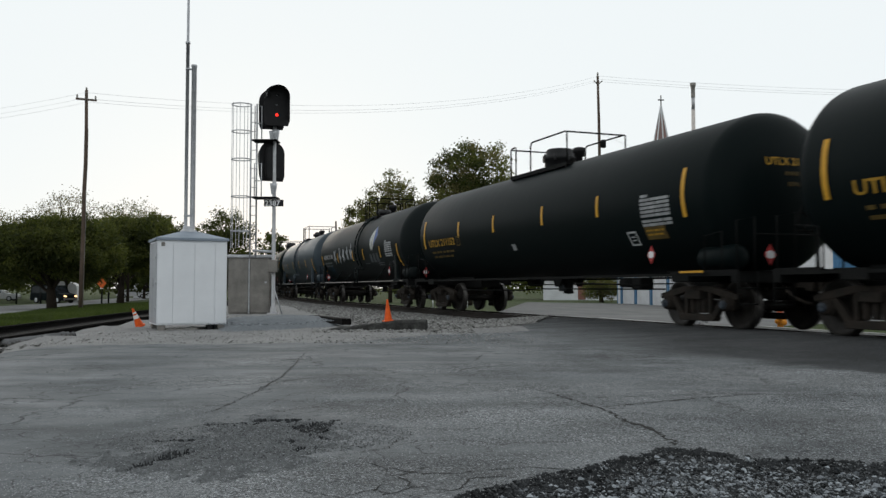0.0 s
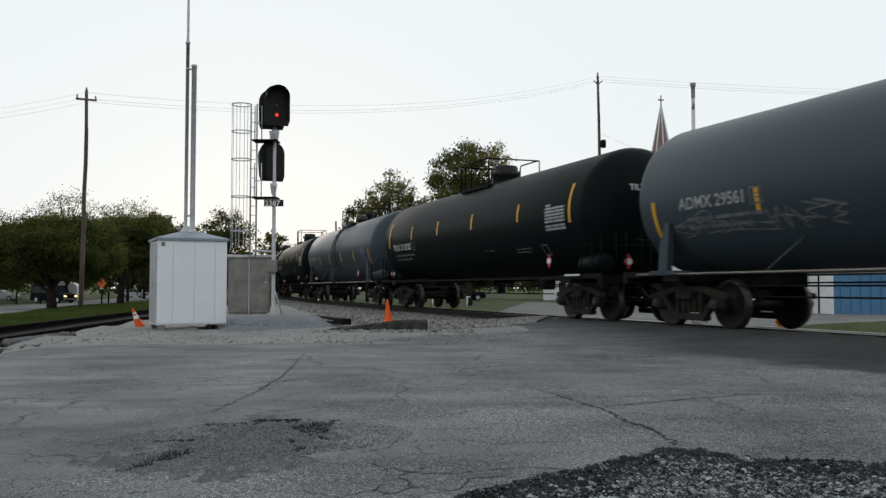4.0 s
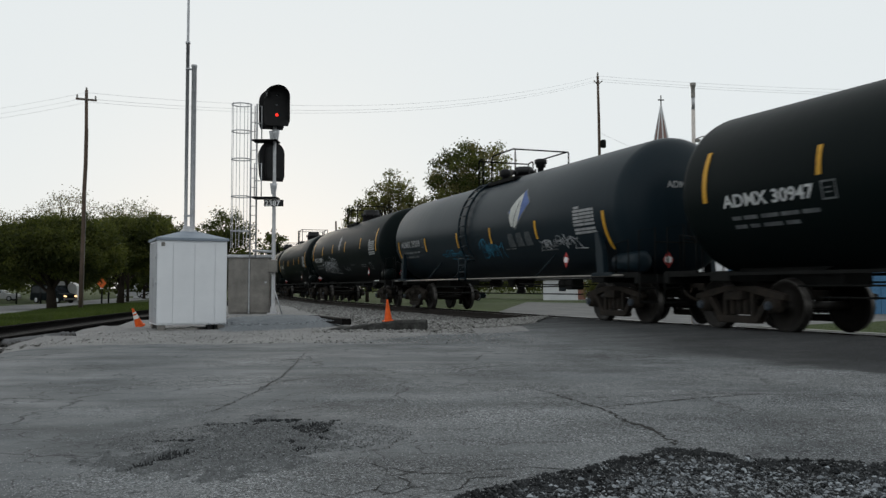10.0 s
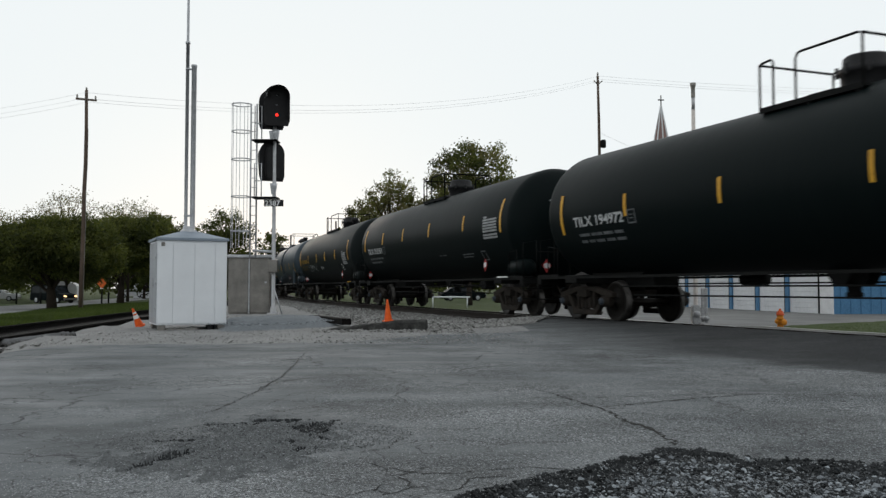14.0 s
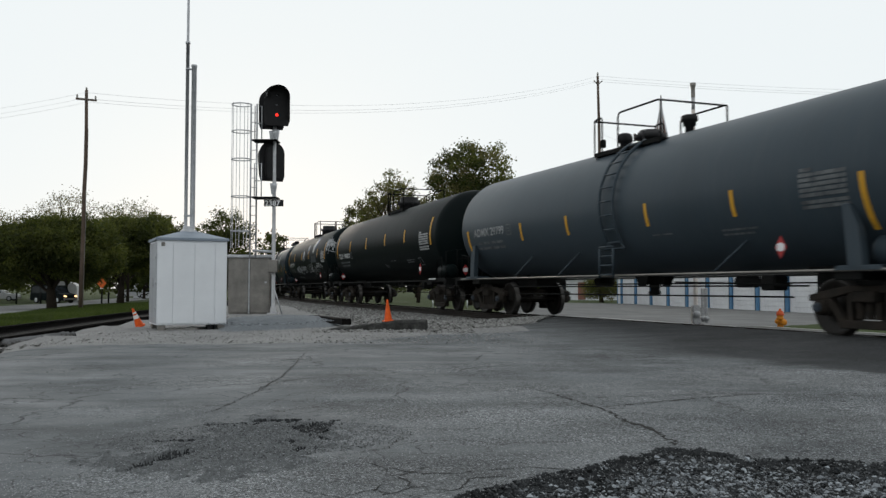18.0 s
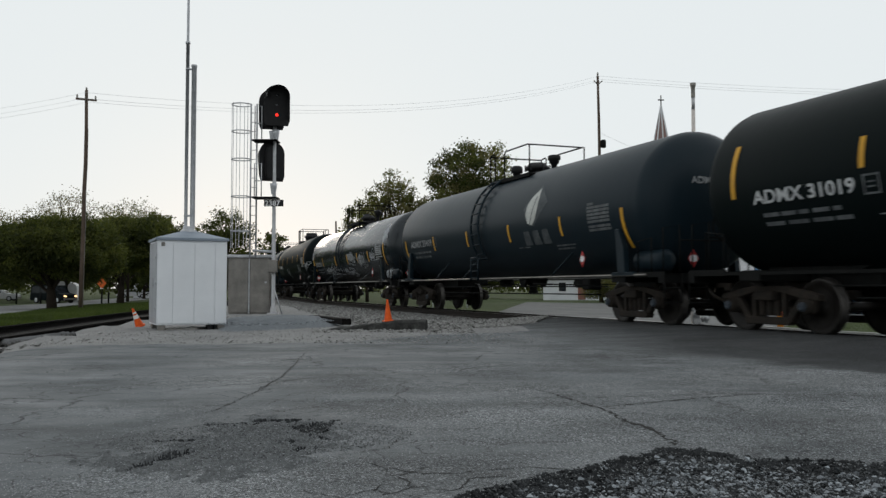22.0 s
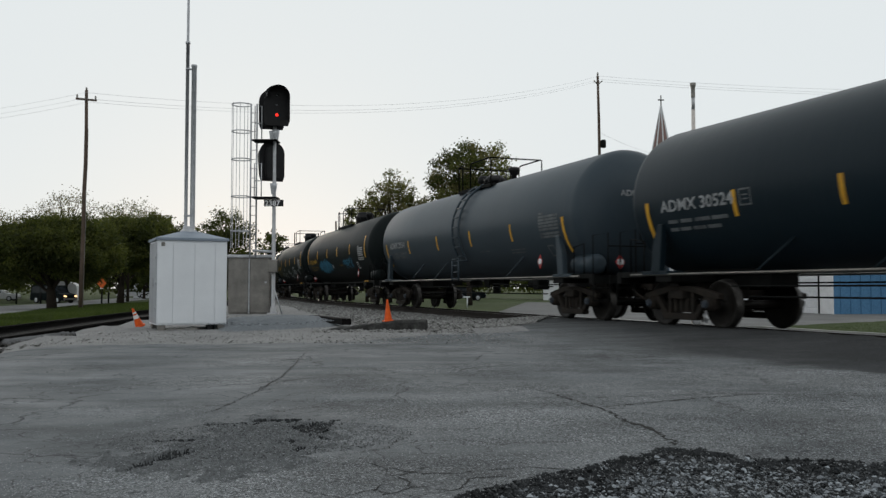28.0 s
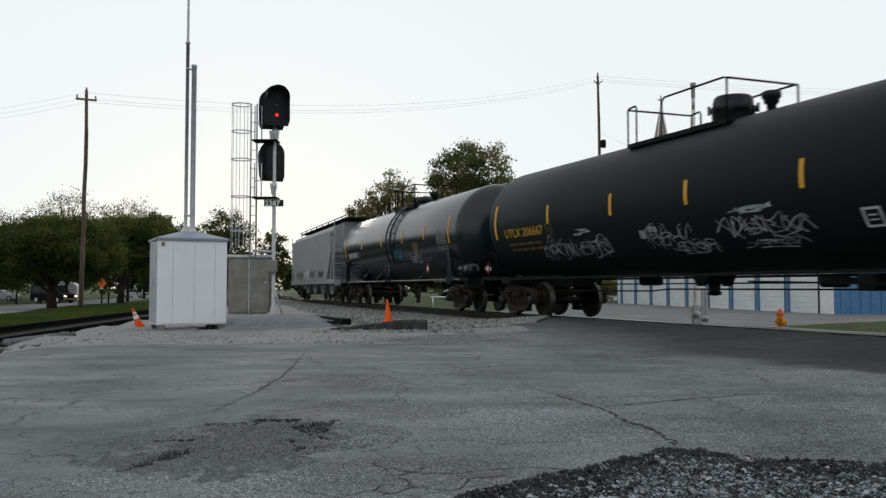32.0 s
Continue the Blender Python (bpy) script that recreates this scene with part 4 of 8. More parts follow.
def add_ladder(car, x0, slim, paint):
    """A ladder up the round of the tank, from the side pipe to the platform."""
    path = [(-1.62, 0.98), (-1.62, 1.6)] + [tuple(on_tank(0, (-0.55 + 0.13 * i) * R_TANK - 0.1, 0.10))[1:] for i in range(14)]
    rung = lambda: bars([[(-0.27, 0, 0), (0.27, 0, 0)]], 0.022)
    ladder = part("ladder", shared("ladder_" + paint + slim, lambda: bars([[(x, y, z) for y, z in path] for x in (-0.27, 0.27)], 0.036), M[paint]), None, car, "painted steel ladder over the tank")
    ladder.matrix_basis = pose(x0, 0, 0)
    spots = [(-1.62, 1.05 + 0.2 * i) for i in range(4)] + [tuple(on_tank(0, (-0.45 + 0.19 * i) * R_TANK - 0.1, 0.10))[1:] for i in range(9)]
    for y, z in spots:
        part("rung", shared("tank_rung_" + paint, rung, M[paint]), None, ladder).matrix_basis = pose(0, y, z)


def build_brace(x):
    """A thin slanting stay from the side pipe up to the shell."""
    return bars([[(x - 0.3, -1.47, 1.04), tuple(on_tank(x + 0.3, -1.02, 0.0))]], 0.022, 6)


def build_sill_strip(x0, x1):
    return soft_box(x0, x1, -1.476, -1.462, 1.045, 1.085, 0.003)


def build_side_pipe(y, ext):
    return bars([[(-8.0 - ext, y, 1.03), (8.0 + ext, y, 1.03)]], 0.026, 8)


def build_side_sill(y):
    return box(bmesh.new(), -7.9, 7.9, y - 0.02, y + 0.02, 0.985, 1.04)


def build_outlet():
    bm = lathe(bmesh.new(), [(1.08, 0.22), (0.92, 0.22), (0.84, 0.13), (0.70, 0.11), (0.68, 0.14), (0.62, 0.14), (0.60, 0)], "z", (0.0, 0, 0), 18)
    slab(bm, [(-0.28, 1.05), (0.28, 1.05), (0.12, 0.80), (-0.12, 0.80)], -0.35, -0.30)
    slab(bm, [(-0.28, 1.05), (0.28, 1.05), (0.12, 0.80), (-0.12, 0.80)], 0.30, 0.35)
    return bm


def build_brake_rods(union):
    rows = [[(-5.8, 0.3, 0.86), (5.8, 0.3, 0.86)], [(2.4, -1.2, 0.88), (5.4, -1.1, 0.82)]]
    if union:
        rows += [[(-5.4, -0.9, 0.70), (-0.9, -0.9, 0.70), (-0.6, -0.7, 0.74), (5.4, -0.7, 0.74)]]
    else:
        rows += [[(-5.6, -0.9, 0.80), (5.6, -0.9, 0.80)], [(-5.2, -0.85, 0.61), (5.2, -0.85, 0.61)]]
    return bars(rows, 0.018)


def build_brake_cylinder():
    return lathe(bmesh.new(), [(3.3, 0), (3.3, 0.11), (3.8, 0.11), (3.84, 0.06), (4.2, 0.05), (4.2, 0)], "x", (0, -0.4, 0.88), 14)


def build_brake_valve():
    return soft_box(4.5, 4.85, -0.95, -0.60, 0.72, 0.99, 0.03)


def build_air_tank():
    return lathe(bmesh.new(), [(-3.3, 0), (-3.3, 0.11), (-2.6, 0.11), (-2.6, 0)], "x", (0, 0.5, 0.93), 14)


def build_reservoir():
    return lathe(bmesh.new(), [(7.15, 0), (7.15, 0.10), (7.2, 0.2), (7.26, 0.235), (8.10, 0.235), (8.16, 0.2), (8.2, 0.10), (8.2, 0)], "x", (0, -1.05, 1.32), 20)


def build_saddle(s):
    bm = bmesh.new()
    for s in (s,):
        slab(bm, [(6.98, 1.04), (7.26, 1.04), (7.20, 1.62), (7.02, 2.02), (6.88, 2.02)], s * 1.36, s * 1.50)
        slab(bm, [(6.7, 1.02), (7.6, 1.02), (7.55, 1.10), (6.75, 1.10)], s * 1.10, s * 1.5)
    bmesh.ops.bevel(bm, geom=bm.edges[:], offset=0.012, segments=1, affect="EDGES")
    return bm


def curved_patch(x0, x1, h0, h1, off=0.010, side=-1, nx=1, slant=0.0):
    """A thin plate that hugs the tank, from h0 to h1 up the round."""
    bm = bmesh.new()
    n = max(2, int(abs(h1 - h0) / 0.14) + 1)
    front, back = [], []
    for j in range(n + 1):
        h = h0 + (h1 - h0) * j / n
        sh = slant * (h - h0)
        for store, o in ((front, off), (back, 0.0)):
            store.append([bm.verts.new(on_tank(x + sh, h, o, side)) for x in (x0, x1)])
    for a, b in zip(front, front[1:]):
        bm.faces.new((a[0], a[1], b[1], b[0]))
    rim = [v[0] for v in front] + [v[1] for v in front[::-1]]
    rim_b = [v[0] for v in back] + [v[1] for v in back[::-1]]
    k = len(rim)
    for i in range(k):
        bm.faces.new((rim[i], rim[(i + 1) % k], rim_b[(i + 1) % k], rim_b[i]))
    bmesh.ops.recalc_face_normals(bm, faces=bm.faces)
    return bm


TEXT = {}


def text_verts(words, size):
    """The flat mesh of a line of writing: vertices (x, y) and faces."""
    key = (words, size)
    if key not in TEXT:
        cu = bpy.data.curves.new("writing", "FONT")
        cu.body, cu.size = words, size
        cu.resolution_u, cu.offset = 3, 0.022 * size
        ob = new("writing", cu)
        bpy.context.view_layer.update()
        me = bpy.data.meshes.new_from_object(ob.evaluated_get(bpy.context.evaluated_depsgraph_get()))
        bpy.data.objects.remove(ob)
        bm = bmesh.new()
        bm.from_mesh(me)
        for i in range(1, 4):
            bmesh.ops.bisect_plane(bm, geom=bm.verts[:] + bm.edges[:] + bm.faces[:], plane_co=(0, size * 0.2 * i, 0), plane_no=(0, 1, 0))
        bm.verts.index_update()
        TEXT[key] = ([v.co.copy() for v in bm.verts], [[v.index for v in f.verts] for f in bm.faces])
        bm.free()
    return TEXT[key]


def tank_text(words, size, x, h, stretch=1.0, weight=1.0):
    vs, fs = text_verts(words, size)
    bm = bmesh.new()
    made = [bm.verts.new(on_tank(x + v.x * stretch, h + v.y, 0.012)) for v in vs]
    for f in fs:
        try:
            bm.faces.new([made[i] for i in f])
        except ValueError:
            pass
    return bm


def text_bars(x0, h0, rows, seed, height=0.07, gap=0.16, glyph=0.075):
    """Lines of writing too small to read: short bars in rows."""
    rg = random.Random(seed)
    bm = bmesh.new()
    for i, length in enumerate(rows):
        x, h = x0, h0 - i * gap
        while x < x0 + length:
            w = rg.uniform(glyph * 2, glyph * 6)
            a = [bm.verts.new(on_tank(xx, hh, 0.011)) for xx, hh in ((x, h), (x + w, h), (x + w, h + height), (x, h + height))]
            bm.faces.new(a)
            x += w + glyph * rg.uniform(0.6, 1.3)
    return bm


# free strokes in a unit cell, as (x, y) points: hooks, loops, zigzags
FORMS = (
    ((0.0, 0.7), (0.25, 1.0), (0.4, 0.3), (0.2, 0.0), (0.6, 0.2), (0.9, 0.8), (0.7, 1.0)), ((0.1, 0.2), (0.5, 0.9), (0.8, 0.6), (0.4, 0.3), (0.2, 0.6), (0.7, 0.9), (1.1, 0.1)),
    ((0.0, 0.9), (0.2, 0.1), (0.4, 0.8), (0.55, 0.0), (0.75, 0.9), (1.0, 0.3)), ((0.9, 1.0), (0.2, 0.7), (0.6, 0.5), (0.1, 0.3), (0.8, 0.05), (0.4, -0.2)),
    ((0.1, 0.4), (0.4, 1.0), (0.85, 0.8), (0.7, 0.2), (0.25, 0.1), (0.3, 0.5), (0.8, 0.55), (1.2, 0.2)), ((0.2, -0.3), (0.3, 0.6), (0.1, 1.0), (0.5, 0.7), (0.9, 1.1), (0.8, 0.3), (1.1, -0.2)),
    ((0.0, 0.5), (0.3, 0.6), (0.7, 0.4), (1.2, 0.7)), ((0.5, 0.5), (0.6, 0.7), (0.35, 0.75), (0.25, 0.4), (0.6, 0.2), (0.9, 0.6), (0.6, 1.05), (0.1, 0.9), (-0.1, 0.2)))


def curve_through(pts, n=5):
    """Points along a smooth curve through the given ones."""
    out, k = [], len(pts)
    for i in range(k - 1):
        p0, p1, p2, p3 = (Vector(pts[max(i - 1, 0)]), Vector(pts[i]), Vector(pts[i + 1]), Vector(pts[min(i + 2, k - 1)]))
        for j in range(n):
            t = j / n
            out.append(0.5 * (2 * p1 + (p2 - p0) * t + (2 * p0 - 5 * p1 + 4 * p2 - p3) * t * t + (3 * p1 - p0 - 3 * p2 + p3) * t ** 3))
    return out + [Vector(pts[-1])]


def ribbon(bm, pts, width, lift, place):
    """A sprayed stroke: a thin band along points (x, h), swelling and thinning."""
    prev = None
    n = len(pts)
    for i, p in enumerate(pts):
        d = pts[min(i + 1, n - 1)] - pts[max(i - 1, 0)]
        d = d.normalized() if d.length > 1e-6 else Vector((1, 0))
        w = width * (0.75 + 0.25 * math.sin(i * 0.9)) * (0.45 if i in (0, n - 1) else 1.0)
        cur = [bm.verts.new(place(p.x - d.y * w * q, p.y + d.x * w * q, lift)) for q in (1, -1)]
        if prev:
            bm.faces.new((prev[0], prev[1], cur[1], cur[0]))
        prev = cur


def tag(x0, x1, h0, h1, seed, letters=4, width=0.022, slope=0.0, extra=1, place=on_tank):
    """A spray-painted tag: a row of overlapping letter-like strokes and a flourish or two."""
    rg = random.Random(seed)
    bm = bmesh.new()
    w, tall = (x1 - x0) / letters, h1 - h0
    lift = 0.009
    for k in range(letters):
        for form in rg.sample(FORMS, rg.choice((1, 1, 2))):
            size, lean, up, flip = rg.uniform(0.6, 1.05), rg.uniform(-0.25, 0.35), rg.uniform(0.0, 0.22), rg.random() < 0.5
            pts = []
            for px, py in form:
                px = 1 - px if flip else px
                px, py = px + rg.gauss(0, 0.09), py + rg.gauss(0, 0.08)
                pts.append((x0 + (k - 0.12 + 1.24 * (px + lean * (py - 0.5))) * w, h0 + slope * (k + px) * w + (up + py * size) * tall * 0.84))
            ribbon(bm, curve_through(pts), width * rg.uniform(0.4, 0.85), lift, place)
            lift += 0.0004
        if rg.random() < 0.4:
            a, b = rg.uniform(0.1, 0.5), rg.uniform(0.3, 0.8)
            pts = [(x0 + (k + a - 0.2) * w, h0 + slope * k * w + b * tall), (x0 + (k + a + 0.3) * w, h0 + slope * k * w + (b + 0.06) * tall), (x0 + (k + a + 0.8) * w, h0 + slope * k * w + (b - 0.03) * tall)]
            ribbon(bm, curve_through(pts), width * 0.8, lift, place)
            lift += 0.0004
    for k in range(extra):
        a, b = sorted((rg.random(), rg.random()))
        pts = [(x0 + a * (x1 - x0), h0 + rg.uniform(-0.1, 0.1) * tall), (x0 + (a + b) / 2 * (x1 - x0), h0 + rg.uniform(-0.1, 0.25) * tall), (x0 + (b + 0.15) * (x1 - x0), h0 + rg.uniform(-0.2, 0.3) * tall)]
        ribbon(bm, curve_through(pts), width * 0.7, lift, place)
        lift += 0.0004
    return bm


def smear(x0, x1, h0, h1, seed, strokes=14, width=0.05, place=on_tank):
    """A filled-in piece: many broad strokes side by side, uneven at the rim."""
    rg = random.Random(seed)
    bm = bmesh.new()
    for k in range(strokes):
        f = (k + 0.5) / strokes
        x = x0 + (x1 - x0) * (f + rg.uniform(-0.04, 0.04))
        swell = 0.55 + 0.45 * math.sin(math.pi * f)
        lo, hi = (h0 + (h1 - h0) * (0.5 - swell * rg.uniform(0.25, 0.5))), (h0 + (h1 - h0) * (0.5 + swell * rg.uniform(0.2, 0.5)))
        lean = rg.uniform(-0.16, 0.16) * (h1 - h0)
        pts = [(x - lean, lo), (x + rg.uniform(-0.05, 0.05), (lo + hi) / 2), (x + lean, hi)]
        ribbon(bm, curve_through(pts), width * rg.uniform(0.5, 1.2), 0.009 + 0.0003 * k, place)
    return bm


def flat_shape(outline, off=0.009):
    """A painted shape on the tank, from an outline of (x, h); cut into bands to follow the round."""
    bm = bmesh.new()
    bm.faces.new([bm.verts.new((x, h, 0)) for x, h in outline])
    lo, hi = min(p[1] for p in outline), max(p[1] for p in outline)
    for i in range(1, int((hi - lo) / 0.12) + 1):
        bmesh.ops.bisect_plane(bm, geom=bm.verts[:] + bm.edges[:] + bm.faces[:], plane_co=(0, lo + 0.12 * i, 0), plane_no=(0, 1, 0))
    for v in bm.verts:
        v.co = on_tank(v.co.x, v.co.y, off)
    return bm


def placard():
    bm = bmesh.new()
    return slab(bm, [(0, -0.185), (0.125, 0), (0, 0.185), (-0.125, 0)], -0.012, 0.0)


def placard_mid():
    return slab(bmesh.new(), [(-0.085, -0.045), (0, -0.07), (0.085, -0.045), (0.085, 0.05), (0, 0.08), (-0.085, 0.05)], -0.017, -0.0125)


# how each style of car is marked: stripes along the side and their height, the tall end stripes, reporting mark,
# data panel, stencil frame, placard, and the fittings on top (manway, start of the walkway, walkway length)
STYLE = {
    "sill": dict(stripes=(-7.20, -4.50, -1.80, 1.20, 4.44, 7.29), high=0.19, tall=(-0.25, 0.70), mark=(-6.72, -4.62, -0.38), panel=(6.04, 0.27, 1.02), square=(5.50, -1.04), placard=6.33, dome=0.36, deck=(-1.24, 2.25)),
    "sill_far": dict(stripes=(-7.20, -4.46, -1.25, 1.61, 4.78, 7.27), high=0.19, tall=(-0.25, 0.70), mark=(-6.72, -4.60, -0.38), panel=(6.04, 0.27, 1.02), square=(5.50, -1.04), placard=6.37, dome=-0.09, deck=(-0.36, 2.25)),
    "sill_low": dict(stripes=(-7.20, -4.52, -1.52, 1.77, 4.42, 7.30), high=-0.04, tall=(-0.54, 0.41), mark=(-6.66, -4.60, -0.38), panel=(6.13, 0.18, 0.95), square=(6.34, -0.94), placard=6.38, dome=0.36, deck=(-1.20, 2.25)),
    "sill_mid": dict(stripes=(-7.22, -4.50, -1.53, 1.50, 4.22, 7.26), high=0.13, tall=(-0.33, 0.63), mark=(-6.82, -4.63, -0.38), panel=(6.0, 0.18, 1.02), square=(5.41, -1.05), placard=6.30, dome=-0.10, deck=(-0.36, 2.25)),
    "union": dict(stripes=(-7.40, -4.36, -1.52, 1.10, 4.03, 7.10), high=0.02, tall=(-0.45, 0.49), mark=(-6.85, -4.65, -0.43), panel=(5.72, 0.10, 1.0), square=(5.05, -0.95), placard=6.17, dome=0.65, deck=(-1.80, 3.30)),
    "saddle": dict(stripes=(-7.35, -4.45, -1.50, 1.50, 4.42, 7.27), high=-0.31, tall=(-1.0, -0.09), mark=(-6.8, -4.8, -0.31), panel=(5.95, 0.10, 0.95), square=(6.18, -1.07), placard=5.72, dome=-0.12, deck=(-1.14, 2.65)),
}
# what sets single cars apart
OWN = {
    0: dict(stripes=(-7.36, -4.24, -1.60, 1.38, 4.04, 7.19)),
    1: dict(stripes=(-7.36, -4.24, -1.60, 1.38, 4.04, 7.15), mark=(-6.94, -4.61, -0.41), dome=-0.45, yellow_panel=True),
    2: dict(stripes=(-7.38, -3.49, -0.22, 1.79, 4.70, 7.27), mark=(-6.86, -4.60, -0.30), panel=(5.51, 0.11, 1.02), placard=6.45, dome=-0.08, deck=(-0.40, 2.25), ladder=1.05),
    3: dict(mark=(-6.54, -4.76, -0.31), panel=(6.11, 0.10, 1.05), placard=5.83, ladder=0.25),
    5: dict(stripes=(-7.25, -4.03, -1.42, 1.52, 4.32, 7.28), mark=(-6.63, -4.76, -0.28), panel=(5.79, 0.10, 0.93), placard=5.70, ladder=0.25),
    8: dict(stripes=(-7.44, -4.49, -1.49, 1.08, 3.96, 7.28), mark=(-7.09, -5.04, -0.32), placard=5.70, dome=0.22, deck=(-1.22, 2.65), ladder=-0.75),
    12: dict(stripes=(-7.40, -4.31, -1.50, 1.08, 3.92, 7.05), high=-0.10, mark=(-6.86, -4.65, -0.32), panel=(5.70, 0.0, 0.9)),
    13: dict(stripes=(-7.34, -3.82, -1.39, 1.86, 4.47, 7.29), mark=(-6.88, -4.83, -0.29), panel=(6.06, 0.09, 0.96), placard=5.70, ladder=0.55),
    16: dict(stripes=(-7.38, -4.44, -1.49, 1.51, 4.45, 7.19), mark=(-6.77, -4.61, -0.36), panel=(5.76, 0.13, 0.94), placard=5.62, dome=0.30, ladder=-0.60),
    17: dict(stripes=(-8.0, -5.40, -2.0, 0.82, 2.95, 5.04, 7.78), high=-0.34, tall=(-0.81, 0.13), mark=(-7.54, -5.58, -0.53), panel=(6.43, 0.12, 1.03), square=(6.35, -1.11), placard=6.62, dome=-0.61, deck=(-1.50, 2.65), ladder=-0.9),
    19: dict(stripes=(-7.33, -4.78, -2.42, 0.55, 2.55, 5.0, 7.22), mark=(-6.88, -4.79, -0.31), dome=0.25, ladder=-0.85),
    20: dict(stripes=(-7.30, -4.56, -1.54, 1.37, 4.30, 7.28), mark=(-6.82, -4.97, -0.29), placard=6.20, ladder=0.48, panel=(6.01, 0.10, 1.05)),
    23: dict(stripes=(-7.2, -4.1, -0.88, 2.01, 4.59, 7.12), high=0.13, tall=(-0.35, 0.50), mark=(-6.64, -4.93, -0.45), panel=(5.93, 0.10, 0.98), placard=5.2, dome=0.2),
}


def front_panel(x, h, w, rows=8):
    """The panel of data: close lines of small writing, a gap, and two more lines."""
    rg = random.Random(7)
    bm = bmesh.new()
    for i in range(rows):
        y = h - 0.060 - 0.080 * i - (0.03 if i > 5 else 0.0)
        a = x + (0.0 if i else 0.03)
        end = x + (w if i else 0.28)
        while a < end - 0.02:
            b = min(a + rg.uniform(0.25, 0.8), end)
            bm.faces.new([bm.verts.new(on_tank(p, q, 0.011)) for p, q in ((a, y), (b, y), (b, y + 0.056), (a, y + 0.056))])
            a = b + 0.018
    return bm


def outline_frame(x, h, w, tall, t, inner=False):
    """A stencilled frame with its foot at (x, h)."""
    bm = bmesh.new()
    rows = [(x, x + w, h, h + t), (x, x + w, h + tall - t, h + tall), (x, x + t, h + t, h + tall - t), (x + w - t, x + w, h + t, h + tall - t)]
    if inner:
        rows += [(x + 0.28 * w, x + 0.72 * w, h + 0.34 * tall, h + 0.42 * tall), (x + 0.28 * w, x + 0.72 * w, h + 0.58 * tall, h + 0.66 * tall)]
    for a, b, c, d in rows:
        bm.faces.new([bm.verts.new(on_tank(p, q, 0.011)) for p, q in ((a, c), (b, c), (b, d), (a, d))])
    return bm


def tank_car(style, kind, paint, label, ext=0.0):
    """A tank car standing over its own origin at the rail, x forward. kind: 'sill', 'union' or 'saddle'."""
    car = thing("tank_car", pose(0, 0, 0), label, "tank car", "tank cars of the train")
    slim = f"{SHELL['r']:.2f}"
    part("tank", shared(f"tank_{paint}_{ext}_{slim}", lambda: build_tank(ext), M[paint]), None, car)
    ends = (pose(ext, 0, 0), pose(-ext, 0, 0, 0, 0, 180))
    for x in (-HALF_TRUCK - ext, HALF_TRUCK + ext):
        add_truck(car, x)
    for m in ends:
        for name, fn, mat in (("coupler", build_coupler, "truck"), ("draft_sill", build_draft_sill, "frame"), ("end_deck", build_end_deck, "frame"), ("end_handrail", build_end_rails, "frame")):
            part(name, shared(name, fn, M[mat]), None, car).matrix_basis = m
    part("brake_wheel", shared("brake_wheel", build_brake_wheel, M["frame"]), None, car).matrix_basis = ends[1]
    pieces = [("outlet_valve", build_outlet, "frame"), ("brake_rod", lambda: build_brake_rods(kind == "union"), "frame"),
              ("brake_valve", build_brake_valve, "frame"), ("brake_cylinder", build_brake_cylinder, "frame"), ("air_tank", build_air_tank, "frame")]
    dome, (lo, length) = style["dome"], style["deck"]
    hi = lo + length
    part("air_reservoir", shared("air_reservoir_" + paint, build_reservoir, M[paint]), None, car).matrix_basis = ends[0]
    if kind == "union":
        pieces += [("relief_valve", lambda: build_valve(dome + 1.07), "black")]
    if kind == "saddle":
        pieces += [("relief_valve", lambda: build_valve(1.33), "black"), ("manway", lambda: build_low_dome(dome), "black"), ("hatch", lambda: build_hatch(-1.32), "black")]
        add_ladder(car, style.get("ladder", 0.4), slim, paint)
        for x in (-4.0, -1.6, 4.2):
            part("brace", shared(f"brace_{x}_{paint}_{slim}", lambda: build_brace(x), M[paint]), None, car)
        for y in (-1.47, 1.47):
            part("side_pipe", shared(f"side_pipe_{y}_{ext}", lambda: build_side_pipe(y, ext), M["galv_case"]), None, car)
        for m, s in itertools.product(ends, (-1, 1)):
            part("saddle", shared(f"saddle_{paint}_{s}", lambda: build_saddle(s), M[paint]), None, car).matrix_basis = m
    else:
        pieces += [("manway", lambda: build_dome(dome), "black")]
        for y in (-1.42, 1.42):
            part("side_sill", shared(f"side_sill_{y}", lambda: build_side_sill(y), M["frame"]), None, car)
        part("sill_strip", shared("sill_strip_" + kind, lambda: build_sill_strip(6.95, 7.65), M["yellow" if kind == "union" else "cone_band"]), None, car, "reflective strip on the end sill")
    for name, fn, mat in pieces:
        part(name, shared(f"{name}{mat}{kind}{dome}", fn, M[mat]), None, car)
    for s in (-1, 1):
        part("walkway", shared(f"walkway_{lo}_{hi}_{s}", lambda: build_platform(lo, hi, s), M["frame"]), None, car)
    part("handrail", shared(f"handrail_{lo}_{hi}", lambda: build_top_rails(lo, hi), M["frame"]), None, car)
    h = style["high"]
    for i, x in enumerate(style["stripes"]):
        long = i in (0, len(style["stripes"]) - 1)
        a, b = style["tall"] if long else (h - 0.235, h + 0.235)
        w = 0.052 if long else 0.046
        part("reflector_stripe", shared(f"stripe_{x}_{a}_{slim}", lambda: curved_patch(x - w, x + w, a, b), M["yellow"]), None, car, "yellow reflective stripe")
    for x, y, z, turn in ((style["placard"], -1.56, 1.42, 0), (8.58 + ext, -0.75, 1.35, 90)):
        p = part("placard", shared("placard", placard, M["red"]), None, car, "red and white hazard placard")
        p.matrix_basis = pose(x, y, z, 0, 0, turn)
        part("placard_band", shared("placard_mid", placard_mid, M["white"]), None, p)
    return car


